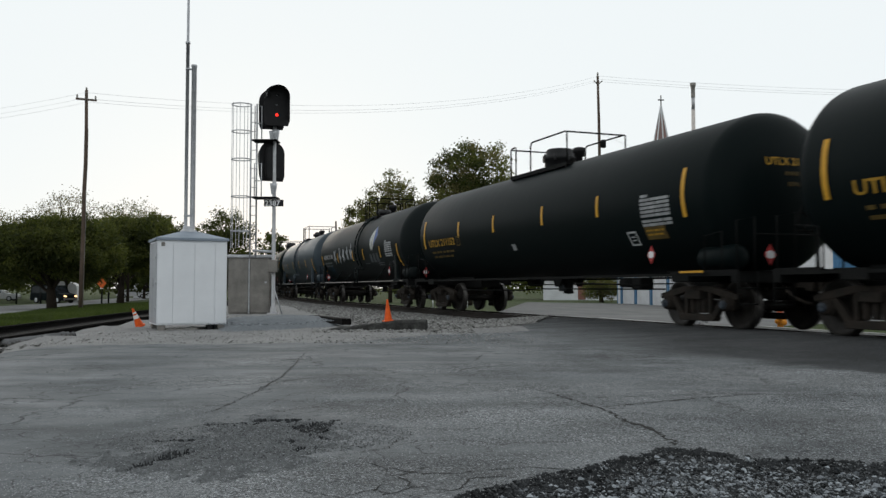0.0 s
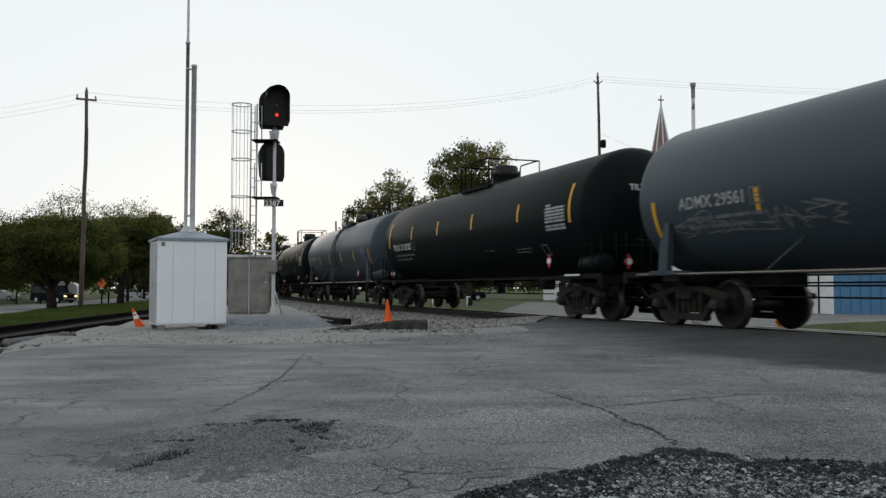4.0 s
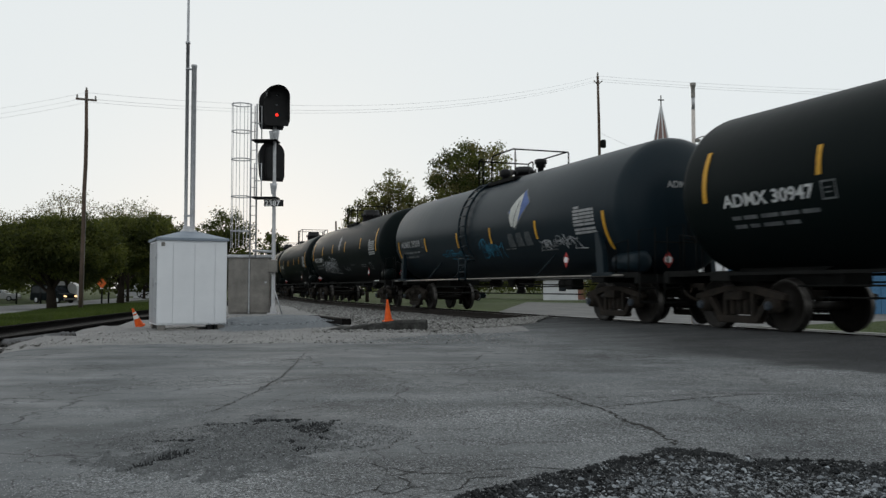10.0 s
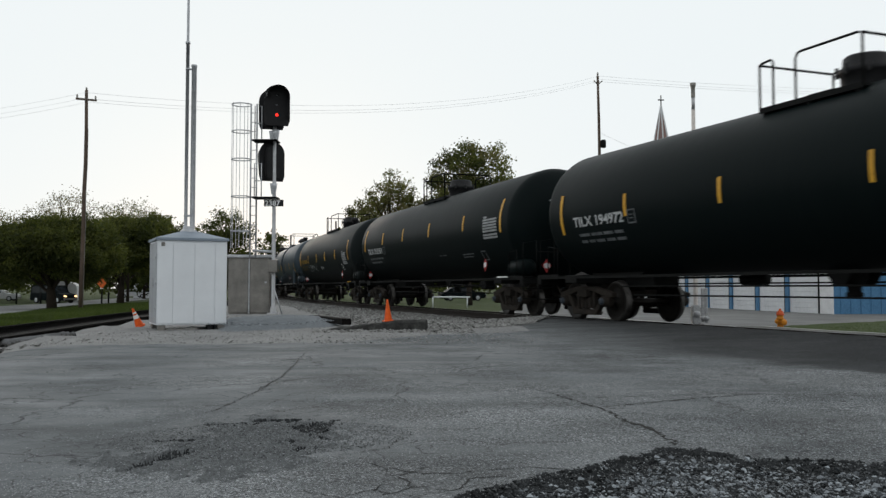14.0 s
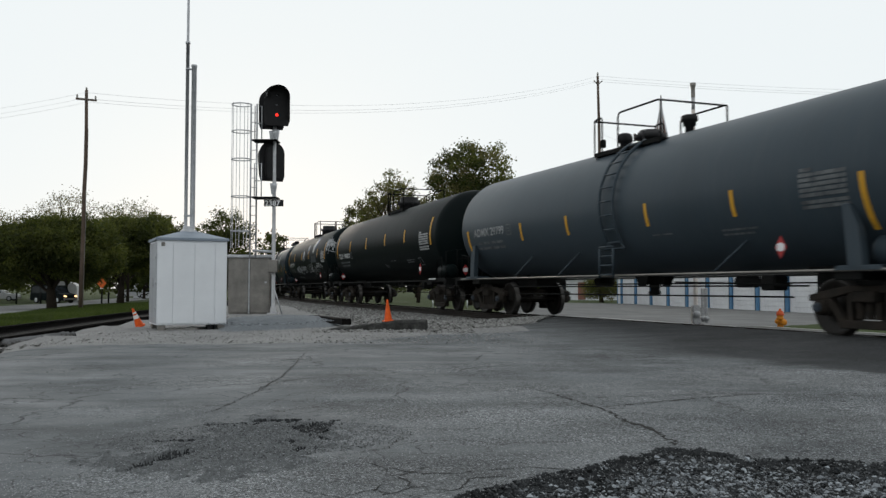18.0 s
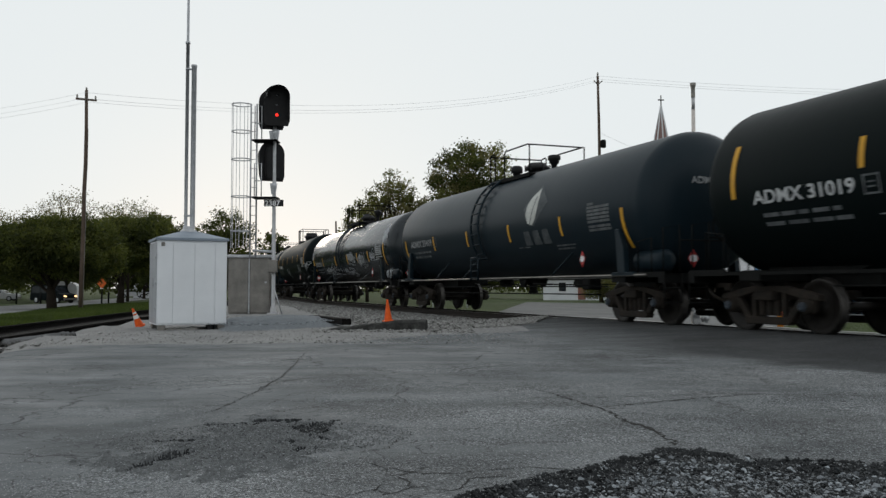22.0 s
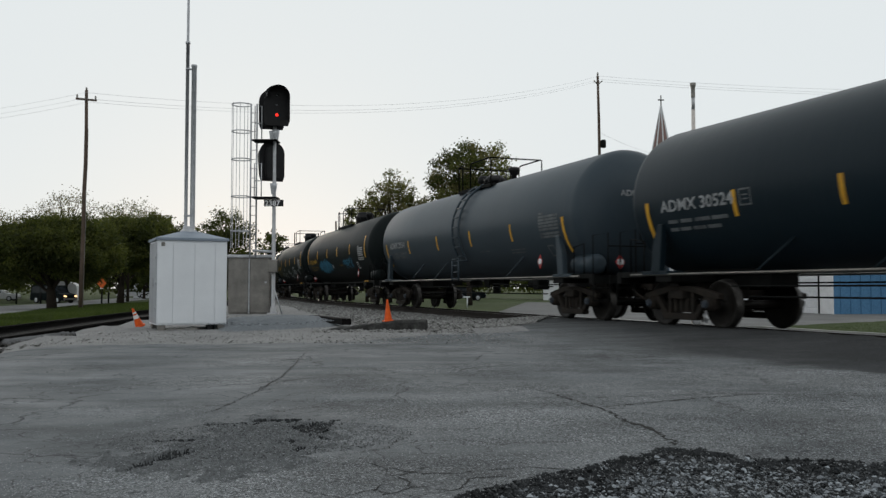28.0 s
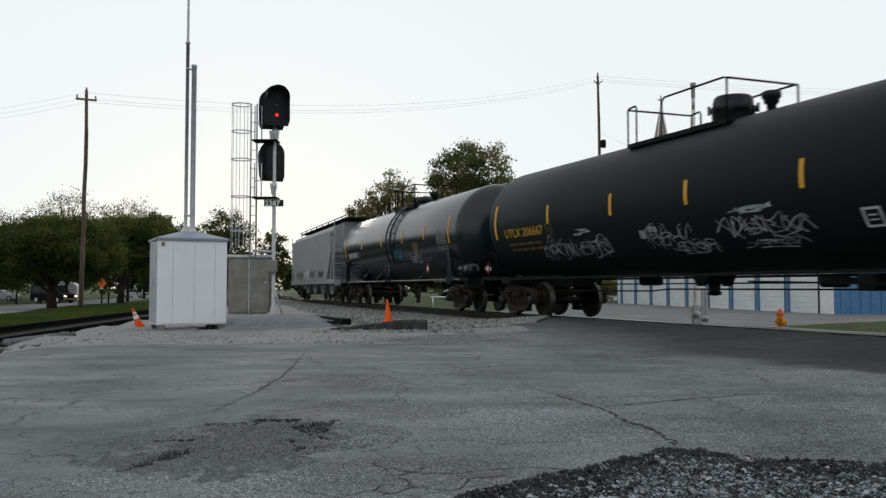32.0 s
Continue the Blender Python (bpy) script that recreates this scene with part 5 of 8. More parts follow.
def build_brake_wheel():
    """A spoked hand wheel on a post at the car's end."""
    ring = [(8.62, 0.55 + 0.27 * math.cos(a), 1.95 + 0.27 * math.sin(a)) for a in [math.tau * i / 16 for i in range(17)]]
    rows = [ring] + [[(8.62, 0.55, 1.95), (8.62, 0.55 + 0.27 * math.cos(a), 1.95 + 0.27 * math.sin(a))] for a in (0.4, 1.65, 2.9, 4.2, 5.4)]
    return bars(rows + [[(8.52, 0.55, 1.05), (8.52, 0.55, 2.0)], [(8.5, 0.55, 1.95), (8.64, 0.55, 1.95)]], 0.018, 5)


def mark(car, words, style, kind, yellow=False):
    """Reporting marks, the small print below them and the data panel near the front end."""
    big, small = (M["letter_yel"], M["letter_ydim"]) if yellow else (M["letter_mid" if kind == "saddle" else "letter"], M["letter_dim"])
    x0, x1, h = style["mark"]
    wide = max(v.x for v in text_verts(words, 0.31)[0])
    part("lettering", tank_text(words, 0.31, x0, h, (x1 - x0) / wide), big, car, "stencilled reporting mark")["kind"] = "stuff"
    part("small_print", text_bars(x0 + 0.15, h - 0.24, (1.7, 1.5), hash_of(words)), small, car)["kind"] = "stuff"
    px, ph, pw = style["panel"]
    dim = kind == "saddle" and style.get("ladder", 0.4) not in (1.05, -0.75, -0.9)
    part("data_panel", shared(f"panel_{px}_{ph}_{pw}_{dim}", lambda: front_panel(px, ph, pw), M["letter_dim" if dim else "letter_mid"]), None, car, "panel of small stencilled writing")["kind"] = "stuff"
    if style.get("yellow_panel"):
        part("warning_panel", curved_patch(5.72, 6.42, -0.84, -0.56, 0.009), M["letter_ydim"], car, "faded yellow warning panel")
        part("panel_print", text_bars(5.78, -0.66, (0.56, 0.5), 3, 0.04, 0.09, 0.03), M["letter_yel"], car)["kind"] = "stuff"
    if kind != "union":
        part("test_panel", shared(f"test{kind}", lambda: text_bars(4.0, -0.80, (0.9, 0.75), 9, 0.04, 0.09, 0.03), M["letter_dim"]), None, car)["kind"] = "stuff"
        part("stencil_line", shared(f"line{kind}", lambda: text_bars(1.9, -0.76, (0.55,), 4, 0.03, 0.1, 0.09), M["letter_dim"]), None, car)["kind"] = "stuff"
    hb = 0.45 if kind != "saddle" else 0.35
    part("end_lettering", head_text(words, 0.20, hb), big, car, "reporting mark on the tank's end")["kind"] = "stuff"
    for k in (1, 2):
        part("end_print", head_text("I" * (16 if k == 1 else 12), 0.10, hb - 0.19 * k), small, car)["kind"] = "stuff"
    part("stencil_box", outline_frame(x1 + 0.14, h - 0.06, 0.30, 0.30, 0.03, True), small, car)["kind"] = "stuff"
    if kind != "saddle" or "square" in style and style.get("ladder") in (1.05, 0.48, -0.9):
        sx, sh = style["square"]
        part("stencil_frame", shared(f"square_{sx}_{sh}_{yellow}", lambda: outline_frame(sx, sh, 0.34, 0.33, 0.04, yellow), M["letter" if yellow else "letter_dim"]), None, car)["kind"] = "stuff"
    if yellow:
        part("capacity_plate", shared("capacity_plate", lambda: curved_patch(-0.62, -0.42, -0.80, -0.62, 0.009), M["letter_mid"]), None, car, "small white plate")
    return car


def head_text(words, size, h):
    """A line of writing on the dished front end, centred, h metres above the middle."""
    vs, fs = text_verts(words, size)
    wide = max(v.x for v in vs)
    r = SHELL["r"]
    bm = bmesh.new()
    made = []
    for v in vs:
        y, z = v.x - wide / 2, h + v.y
        x = HALF_SHELL + (LONGER[17] if r < R_TANK else 0.0) + 0.66 * math.sqrt(max(1 - (y * y + z * z) / r ** 2, 0.0)) + 0.012
        made.append(bm.verts.new((x, y, SHELL["z"] + z)))
    for f in fs:
        bm.faces.new([made[i] for i in f])
    return bm


def hash_of(words):
    return sum((i + 1) * ord(c) for i, c in enumerate(words))


def leaf_logo(car, x, h, faded=False):
    """A blue and white leaf-shaped emblem with three blocks below it."""
    if faded:
        part("emblem_rim", flat_shape([(x + 0.10, h + 0.58), (x + 0.72, h + 0.04), (x - 0.02, h - 0.54), (x - 0.62, h - 0.06)], 0.006), M["dust"], car, "faint ghost of a painted emblem")
    else:
        part("emblem_rim", flat_shape([(x + 0.22, h + 0.58), (x + 0.74, h + 0.12), (x - 0.10, h - 0.56), (x - 0.60, h - 0.06)], 0.006), M["letter_dim"], car, "pale rim of a painted emblem")
        part("emblem_back", flat_shape([(x + 0.20, h + 0.52), (x + 0.66, h + 0.12), (x - 0.06, h - 0.46), (x - 0.50, h - 0.06)], 0.009), M["logo_blue"], car, "blue field of a painted emblem")
    part("emblem_leaf", flat_shape([(x + 0.14, h + 0.46), (x + 0.20, h + 0.22), (x + 0.19, h - 0.10), (x + 0.08, h - 0.36), (x - 0.10, h - 0.50), (x - 0.34, h - 0.44), (x - 0.46, h - 0.22), (x - 0.40, h + 0.04), (x - 0.20, h + 0.24)], 0.012), M["logo_white"], car, "white leaf of a painted emblem")
    part("emblem_vein", flat_shape([(x + 0.06, h + 0.24), (x + 0.09, h + 0.22), (x - 0.06, h - 0.18), (x - 0.20, h - 0.52), (x - 0.23, h - 0.50), (x - 0.10, h - 0.16)], 0.015), M["letter_dim"], car)
    for i in range(3):
        a = x - 0.70 + i * 0.52
        part("emblem_block", flat_shape([(a, h - 1.02), (a + 0.42, h - 1.02), (a + 0.36, h - 0.64), (a + 0.06, h - 0.64)], 0.010), M["dust"], car)


# ---- the hopper car at the rear ----
def hopper_car():
    car = thing("hopper_car", pose(0, 0, 0), "pale grey covered hopper car with graffiti, last of the train", "hopper car")
    bm = bmesh.new()
    sec = [(-1.58, 1.15), (-1.60, 3.55), (-1.35, 3.95), (-0.75, 4.18), (0.75, 4.18), (1.35, 3.95), (1.60, 3.55), (1.58, 1.15)]
    rings = []
    for x, full in ((-7.0, 0), (-5.7, 1), (5.7, 1), (7.0, 0)):
        rings.append([bm.verts.new((x, y, z if (full or z > 3.0) else 2.6)) for y, z in sec])
    for a, b in zip(rings, rings[1:]):
        for i in range(len(sec)):
            j = (i + 1) % len(sec)
            bm.faces.new((a[i], a[j], b[j], b[i]))
    bm.faces.new(rings[0])
    bm.faces.new(rings[-1][::-1])
    bmesh.ops.recalc_face_normals(bm, faces=bm.faces)
    part("body", bm, M["hopper"], car)
    for s in (-1, 1):
        bm = box(bmesh.new(), -7.9, 7.9, s * 1.50 - 0.06, s * 1.50 + 0.06, 0.98, 1.22)
        part("side_sill", bm, M["hopper"], car)
        bm = box(bmesh.new(), -7.6, 7.6, s * 1.55 - 0.05, s * 1.55 + 0.05, 3.55, 3.68)
        part("top_chord", bm, M["hopper"], car)
    for e in (-1, 1):
        bm = box(bmesh.new(), e * 7.9 - 0.15, e * 7.9 + 0.15, -1.5, 1.5, 0.9, 1.2)
        part("end_sill", bm, M["hopper"], car)
        rows = [[(e * 7.6, y, 1.15), (e * 7.5, y, 3.6)] for y in (-1.5, 1.5)] + [[(e * 7.5, y, 3.55), (e * 6.6, y, 1.2)] for y in (-1.5, 1.5)]
        part("end_post", bars(rows, 0.06, 4), M["hopper"], car)
        rows = [[(e * 7.7, -1.52, 1.2), (e * 7.7, -1.52, 4.1)], [(e * 7.7, -1.05, 1.2), (e * 7.7, -1.05, 4.1)]] + [[(e * 7.7, -1.52, 1.3 + 0.35 * i), (e * 7.7, -1.05, 1.3 + 0.35 * i)] for i in range(8)]
        part("ladder", bars(rows, 0.02), M["hopper"], car)
        part("coupler", shared("coupler", build_coupler, M["truck"]), None, car).matrix_basis = pose(0, 0, 0, 0, 0, 0 if e > 0 else 180)
    part("running_board", box(bmesh.new(), -7.8, 7.8, -0.95, 0.95, 4.30, 4.34), M["frame"], car)
    part("board_edge", bars([[(-7.8, y, 4.42), (7.8, y, 4.42)] for y in (-1.0, 1.0)] + [[(x, y, 4.1), (x, y, 4.42)] for x in range(-7, 8, 2) for y in (-1.0, 1.0)], 0.025), M["frame"], car)
    for x in (-4.2, -1.4, 1.4, 4.2):
        bm = bmesh.new()
        slab(bm, [(x - 1.2, 1.15), (x + 1.2, 1.15), (x + 0.35, 0.42), (x - 0.35, 0.42)], -1.0, 1.0)
        part("discharge_hopper", bm, M["hopper"], car)
    for x in (-HALF_TRUCK + 0.3, HALF_TRUCK - 0.3):
        add_truck(car, x)
    return car


# rear ends of the cars along the track at the clip's start, from the first car to the last
TRAIN = [
    (1.16, "union", "tank_black", "UTLX 206880", "black tank car with yellow lettering, dusty"),
    (19.09, "union", "tank_black", "UTLX 211152", "black tank car with yellow lettering and stripes"),
    (37.05, "saddle", "tank_dull", "ADMX 30140", "black tank car with blue and white emblem, graffiti"),
    (55.16, "saddle", "tank_gray", "ADMX 29561", "grey tank car with faint graffiti and a dark ladder"),
    (73.10, "sill", "tank_black", "TILX 312325", "black tank car with white lettering, yellow stripes"),
    (90.98, "saddle", "tank_gray", "ADMX 29511", "grey tank car with a dark ladder and yellow stripes"),
    (108.96, "sill_far", "tank_black", "TILX 312371", "black tank car with white lettering and chalky graffiti"),
    (127.34, "sill", "tank_black", "ADMX 30947", "black tank car with blue and white emblem"),
    (145.25, "saddle", "tank_dark", "ADMX 29288", "slate tank car with emblem and blue graffiti"),
    (163.28, "sill", "tank_black", "TILX 312389", "black tank car with silver graffiti letters"),
    (181.18, "sill_low", "tank_black", "TILX 194972", "black tank car with white lettering, yellow stripes"),
    (199.12, "sill", "tank_black", "TILX 312351", "black tank car with white lettering, yellow stripes"),
    (216.88, "union", "tank_dull", "UTLX 206557", "faded black tank car with yellow lettering and white graffiti"),
    (234.98, "saddle", "tank_gray", "ADMX 29799", "plain grey tank car with a dark ladder"),
    (252.95, "sill_mid", "tank_black", "TILX 198820", "black tank car with white lettering, yellow stripes"),
    (270.93, "sill_far", "tank_black", "ADMX 31019", "black tank car with emblem and much white graffiti"),
    (288.78, "saddle", "tank_dark", "ADMX 29419", "slate tank car with a faded white leaf emblem"),
    (307.95, "saddle", "tank_pale", "ADMX 29007", "shiny-topped tank car covered with white graffiti"),
    (326.03, "sill_mid", "tank_black", "TILX 190836", "black tank car with white lettering and round graffiti"),
    (344.10, "saddle", "tank_dark", "ADMX 30524", "slate tank car with blue and white emblem"),
    (362.15, "saddle", "tank_gray", "ADMX 29541", "plain grey tank car with a dark ladder"),
    (380.10, "union", "tank_dull", "UTLX 206874", "black tank car with yellow lettering and blue graffiti"),
    (397.96, "union", "tank_dull", "UTLX 206667", "black tank car with yellow lettering and white loops of graffiti"),
    (416.15, "saddle", "tank_pale", "TILX 190412", "dark shiny-topped tank car with scattered graffiti"),
]
LONGER = {17: 0.6}
SLIM = {17: (1.43, 2.47)}
SPEED, SLOWING = 12.454, 0.02653
CARS = []
for i, (rear, kind, paint, words, label) in enumerate(TRAIN):
    ext = LONGER.get(i, 0.0)
    SHELL["r"], SHELL["z"] = SLIM.get(i, (R_TANK, Z_TANK))
    style = {**STYLE[kind], **OWN.get(i, {})}
    kind = kind.split("_")[0]
    car = tank_car(style, kind, paint, label, ext)
    mark(car, words, style, kind, words.startswith("U"))
    CARS.append((car, rear - 7.68 - ext, HALF_TRUCK + ext))
last = hopper_car()
CARS.append((last, 434.6 - 8.6, HALF_TRUCK - 0.3))


def scrawl(i, items):
    """Graffiti on car i: rows of (x0, x1, h0, h1, letters, paint, width, slope), or broad fills."""
    SHELL["r"], SHELL["z"] = SLIM.get(i, (R_TANK, Z_TANK))
    for k, (x0, x1, h0, h1, n, mat, *more) in enumerate(items):
        if n > 11:
            bm = smear(x0, x1, h0, h1, 17 * i + k, n, *more)
        else:
            bm = tag(x0, x1, h0, h1, 31 * i + 7 * k + 3, n, *more)
        part("graffiti", bm, M[mat], CARS[i][0], "spray-painted graffiti")["kind"] = "stuff"
    SHELL["r"], SHELL["z"] = R_TANK, Z_TANK


def on_end(x, h, off=0.009, side=-1):
    """As on_tank, running on over the dished front end."""
    f = min(max((x - HALF_SHELL) / 0.66, 0.0), 0.98)
    r = SHELL["r"] * math.sqrt(1 - f * f) + off
    a = h / SHELL["r"]
    return Vector((x, side * r * math.cos(a), SHELL["z"] + r * math.sin(a)))


for i, x0, x1, h0, h1, n, mat, wd in ((15, 7.45, 8.15, 0.25, 1.05, 5, "spray", 0.03), (15, 7.6, 8.1, 0.4, 0.9, 15, "letter_mid", 0.045), (18, 7.35, 8.1, -0.72, -0.12, 4, "spray", 0.022), (18, 7.45, 8.0, -0.6, -0.2, 3, "letter_mid", 0.02)):
    fill = smear(x0, x1, h0, h1, 200 + i + n, n, wd, on_end) if n > 11 else tag(x0, x1, h0, h1, 200 + i + n, n, wd, place=on_end)
    part("graffiti", fill, M[mat], CARS[i][0], "spray-painted graffiti on the tank's end")["kind"] = "stuff"
SHELL["r"], SHELL["z"] = SLIM[17]
for n, mat, wd in ((5, "spray", 0.03), (18, "spray", 0.05)):
    fill = smear(7.75, 8.3, 0.05, 0.95, 300, n, wd) if n > 11 else tag(7.7, 8.32, 0.0, 1.0, 301, n, wd)
    part("graffiti", fill, M[mat], CARS[17][0], "spray-painted graffiti")["kind"] = "stuff"
SHELL["r"], SHELL["z"] = R_TANK, Z_TANK


def on_reservoir(x, h, off=0.009):
    a = h / 0.235
    return Vector((x, -1.05 - (0.235 + off) * math.cos(a), 1.32 + (0.235 + off) * math.sin(a)))


part("graffiti", smear(7.85, 8.65, -0.2, 0.3, 91, 16, 0.05, on_reservoir), M["spray"], CARS[17][0], "spray-painted reservoir")["kind"] = "stuff"
part("graffiti", smear(7.3, 7.9, 0.0, 0.3, 92, 12, 0.04, on_reservoir), M["spray"], CARS[15][0], "spray-painted reservoir")["kind"] = "stuff"


def star(x, h, r, seed):
    """A chalky five-lobed mark."""
    rg = random.Random(seed)
    pts = []
    for k in range(20):
        a = k * math.tau / 20 + 0.3
        q = r * (0.66 + 0.30 * math.cos(5 * a + seed)) * rg.uniform(0.78, 1.18)
        pts.append((x + q * 0.72 * math.cos(a), h + q * math.sin(a)))
    return flat_shape(pts)


for k, (x, h) in enumerate(((-4.1, -0.24), (-2.93, -0.19), (-2.12, -0.19), (-1.28, -0.16), (-0.5, -0.17))):
    part("graffiti", star(x, h, 0.44, k + 1), M["spray"], CARS[2][0], "white splayed graffiti mark")["kind"] = "stuff"
scrawl(2, [(-6.4, -5.2, -1.3, -0.5, 4, "spray_blue", 0.016), (5.4, 6.3, -1.15, -0.68, 4, "letter_dim", 0.02)])
scrawl(3, [(-0.95, -0.3, -0.44, 0.80, 3, "letter_mid", 0.018), (0.9, 1.65, -0.09, 0.84, 3, "letter_mid", 0.018), (-6.8, -2.6, -0.85, -0.42, 8, "letter_dim", 0.03), (4.3, 5.9, -0.95, -0.38, 5, "letter_dim", 0.035), (2.2, 3.9, -0.6, -0.2, 5, "dust", 0.03)])
scrawl(6, [(-3.9, -1.3, -0.9, -0.52, 6, "letter_dim", 0.016), (2.5, 3.3, -1.05, -0.37, 3, "letter_dim", 0.03)])
scrawl(7, [(0.1, 1.6, -1.02, -0.75, 5, "letter_dim", 0.018)])
scrawl(8, [(-3.1, -1.2, -0.90, -0.58, 5, "spray_blue", 0.030), (0.25, 1.7, -0.98, -0.35, 4, "spray_blue", 0.035), (0.5, 1.3, -0.8, -0.5, 12, "spray_blue", 0.05), (4.0, 6.0, -0.85, -0.48, 7, "spray", 0.026)])
scrawl(9, [(-4.6, -0.9, -1.02, -0.32, 6, "spray", 0.030, 0.02), (-4.5, -1.0, -0.95, -0.38, 8, "letter_dim", 0.055), (-0.3, 0.25, -0.06, 0.86, 12, "letter_mid", 0.035), (0.2, 1.4, -1.02, -0.78, 5, "letter_dim", 0.018)])
scrawl(12, [(-4.50, -2.95, -0.80, -0.38, 4, "spray", 0.026), (-3.05, -1.92, -0.80, -0.41, 3, "spray", 0.024), (-0.15, 0.12, -0.80, -0.62, 12, "letter_mid", 0.02)])
scrawl(14, [(0.8, 1.2, -1.05, -0.85, 2, "letter_dim", 0.016)])
scrawl(15, [(-4.27, -1.65, -1.10, -0.28, 5, "spray", 0.024), (-4.0, -1.9, -0.85, -0.42, 20, "spray", 0.05), (-1.78, 0.1, -0.92, -0.36, 4, "spray", 0.024), (-1.6, 0.0, -0.75, -0.42, 16, "letter_mid", 0.05), (-0.75, 0.2, -0.14, 0.66, 3, "spray", 0.03), (-0.6, 0.1, 0.0, 0.5, 13, "spray", 0.05),
            (1.0, 1.6, 0.22, 0.98, 3, "spray", 0.03), (1.1, 1.5, 0.35, 0.85, 12, "spray", 0.035), (0.8, 2.4, -0.92, -0.30, 3, "letter_mid", 0.034), (2.1, 4.0, -1.08, -0.33, 4, "letter_mid", 0.034), (4.1, 5.9, -0.68, -0.34, 5, "letter_mid", 0.034)])
scrawl(17, [(-5.8, -0.85, -1.12, -0.50, 9, "spray", 0.026), (-5.0, -3.2, -0.95, -0.6, 13, "letter_mid", 0.035), (-0.6, 1.6, -1.25, -0.80, 4, "spray", 0.024), (-0.5, 0.1, -1.05, -0.75, 12, "spray", 0.05), (0.9, 2.5, -0.60, 0.05, 4, "spray", 0.024), (1.0, 2.2, -0.5, 0.0, 14, "letter_mid", 0.05),
            (2.8, 4.5, -0.88, -0.08, 5, "spray", 0.026), (3.0, 4.2, -0.7, -0.15, 14, "letter_mid", 0.05), (5.4, 6.4, -0.58, -0.10, 4, "spray", 0.024), (5.5, 6.3, -0.5, -0.15, 12, "letter_mid", 0.04), (-8.3, -7.9, -0.2, 0.35, 12, "spray", 0.03)])
scrawl(18, [(-2.2, -0.55, -1.07, -0.28, 3, "spray", 0.022), (4.0, 5.3, -0.85, -0.27, 4, "letter_mid", 0.022), (4.2, 5.0, -0.75, -0.35, 12, "letter_dim", 0.05), (2.9, 3.9, -0.80, -0.70, 4, "letter_dim", 0.012)])
scrawl(21, [(-4.0, -0.8, -1.12, -0.22, 46, "spray_blue", 0.085), (-3.9, -0.9, -0.95, -0.35, 6, "spray_blue", 0.045), (2.1, 4.3, -0.82, -0.33, 5, "spray_blue", 0.035), (2.3, 3.6, -0.75, -0.36, 13, "spray_blue", 0.05), (1.2, 1.9, -0.72, -0.62, 3, "letter_ydim", 0.018)])
scrawl(22, [(-5.0, -3.5, -1.15, -0.52, 4, "spray", 0.020), (-3.6, -1.9, -1.18, -0.60, 4, "spray", 0.018), (-3.2, -2.6, -0.55, -0.42, 1, "spray", 0.02), (-0.3, 1.0, -1.10, -0.45, 4, "spray", 0.020), (0.4, 1.55, -1.25, -0.85, 4, "spray", 0.018), (1.9, 4.0, -0.98, -0.50, 4, "spray", 0.022), (2.5, 3.2, -0.50, -0.30, 1, "spray", 0.024), (2.6, 3.6, -1.2, -0.98, 2, "spray", 0.018), (-0.35, -0.05, -0.70, -0.52, 12, "spray", 0.03)])
for hx0, hx1, hh0, hh1, hl, hm in ((-4.8, -2.0, -0.75, -0.2, 6, "black"), (-0.6, 2.4, -0.7, -0.25, 7, "black"), (-4.0, -3.0, -0.7, -0.35, 3, "letter_yel"), (-1.9, 0.2, -0.7, -0.2, 5, "white"), (3.2, 5.0, -0.7, -0.3, 5, "black")):
    part("graffiti", tag(hx0, hx1, hh0, hh1, int(90 + 10 * hx0), hl, 0.03, place=lambda x, h, o: Vector((x, -1.60 - o, 2.05 + h))), M[hm], last, "spray-painted graffiti")["kind"] = "stuff"
scrawl(23, [(0.9, 1.8, -0.8, -0.25, 13, "spray_blue", 0.07), (2.7, 3.9, -0.95, -0.45, 4, "spray", 0.03), (4.3, 5.0, -0.6, -0.45, 3, "letter_dim", 0.02)])
part("warning_panel", curved_patch(3.25, 3.88, -0.46, -0.16, 0.009), M["letter_ydim"], CARS[23][0], "pale yellow panel")
part("mark_panel", curved_patch(-6.6, -4.95, -0.42, -0.20, 0.008), M["letter_mid"], CARS[23][0], "pale panel behind the reporting mark")
for i, x, h, faded in ((2, 3.62, 0.30, False), (7, 3.50, 0.68, False), (8, 2.90, 0.32, False), (15, 3.50, 0.70, False), (16, 3.08, 0.32, True), (19, 3.45, 0.32, False)):
    leaf_logo(CARS[i][0], x, h, faded)


def run(t):
    """How far the train has come at t seconds."""
    return SPEED * t - SLOWING * t * t / 2


def rows_of(centre, half):
    rows = []
    for i in range(33):
        t = float(i)
        s = centre - run(t)
        a, b = track(s - half), track(s + half)
        head = math.degrees(math.atan2(a[1] - b[1], a[0] - b[0]))
        rows.append((t, pose((a[0] + b[0]) / 2, (a[1] + b[1]) / 2, 0.0, 0, 0, head)))
    return rows


for car, centre, half in CARS:
    car.matrix_basis = rows_of(centre, half)[0][1]


# ---- loose stone ----
def strewn(name, n, where, size, material, label, category, seed, sink=0.3, lift=0.02):
    """Stones at random spots that where(rng) gives as (x, y)."""
    g2 = np.random.default_rng(seed)
    xy = where(g2, n)
    sz = g2.uniform(size[0], size[1], len(xy)) * g2.choice([0.7, 1.0, 1.25], len(xy))
    x, y = xy[:, 0], xy[:, 1]
    z = terrain(x, y) + lift
    if lift < 0.02:
        z = np.where((x > PATCH[0]) & (x < PATCH[1]) & (y > PATCH[2]) & (y < PATCH[3]), broken_z(x, y), z)
    z = z + sz * sink
    return stones(name, np.column_stack([xy, z]), sz, material, label, category, seed)


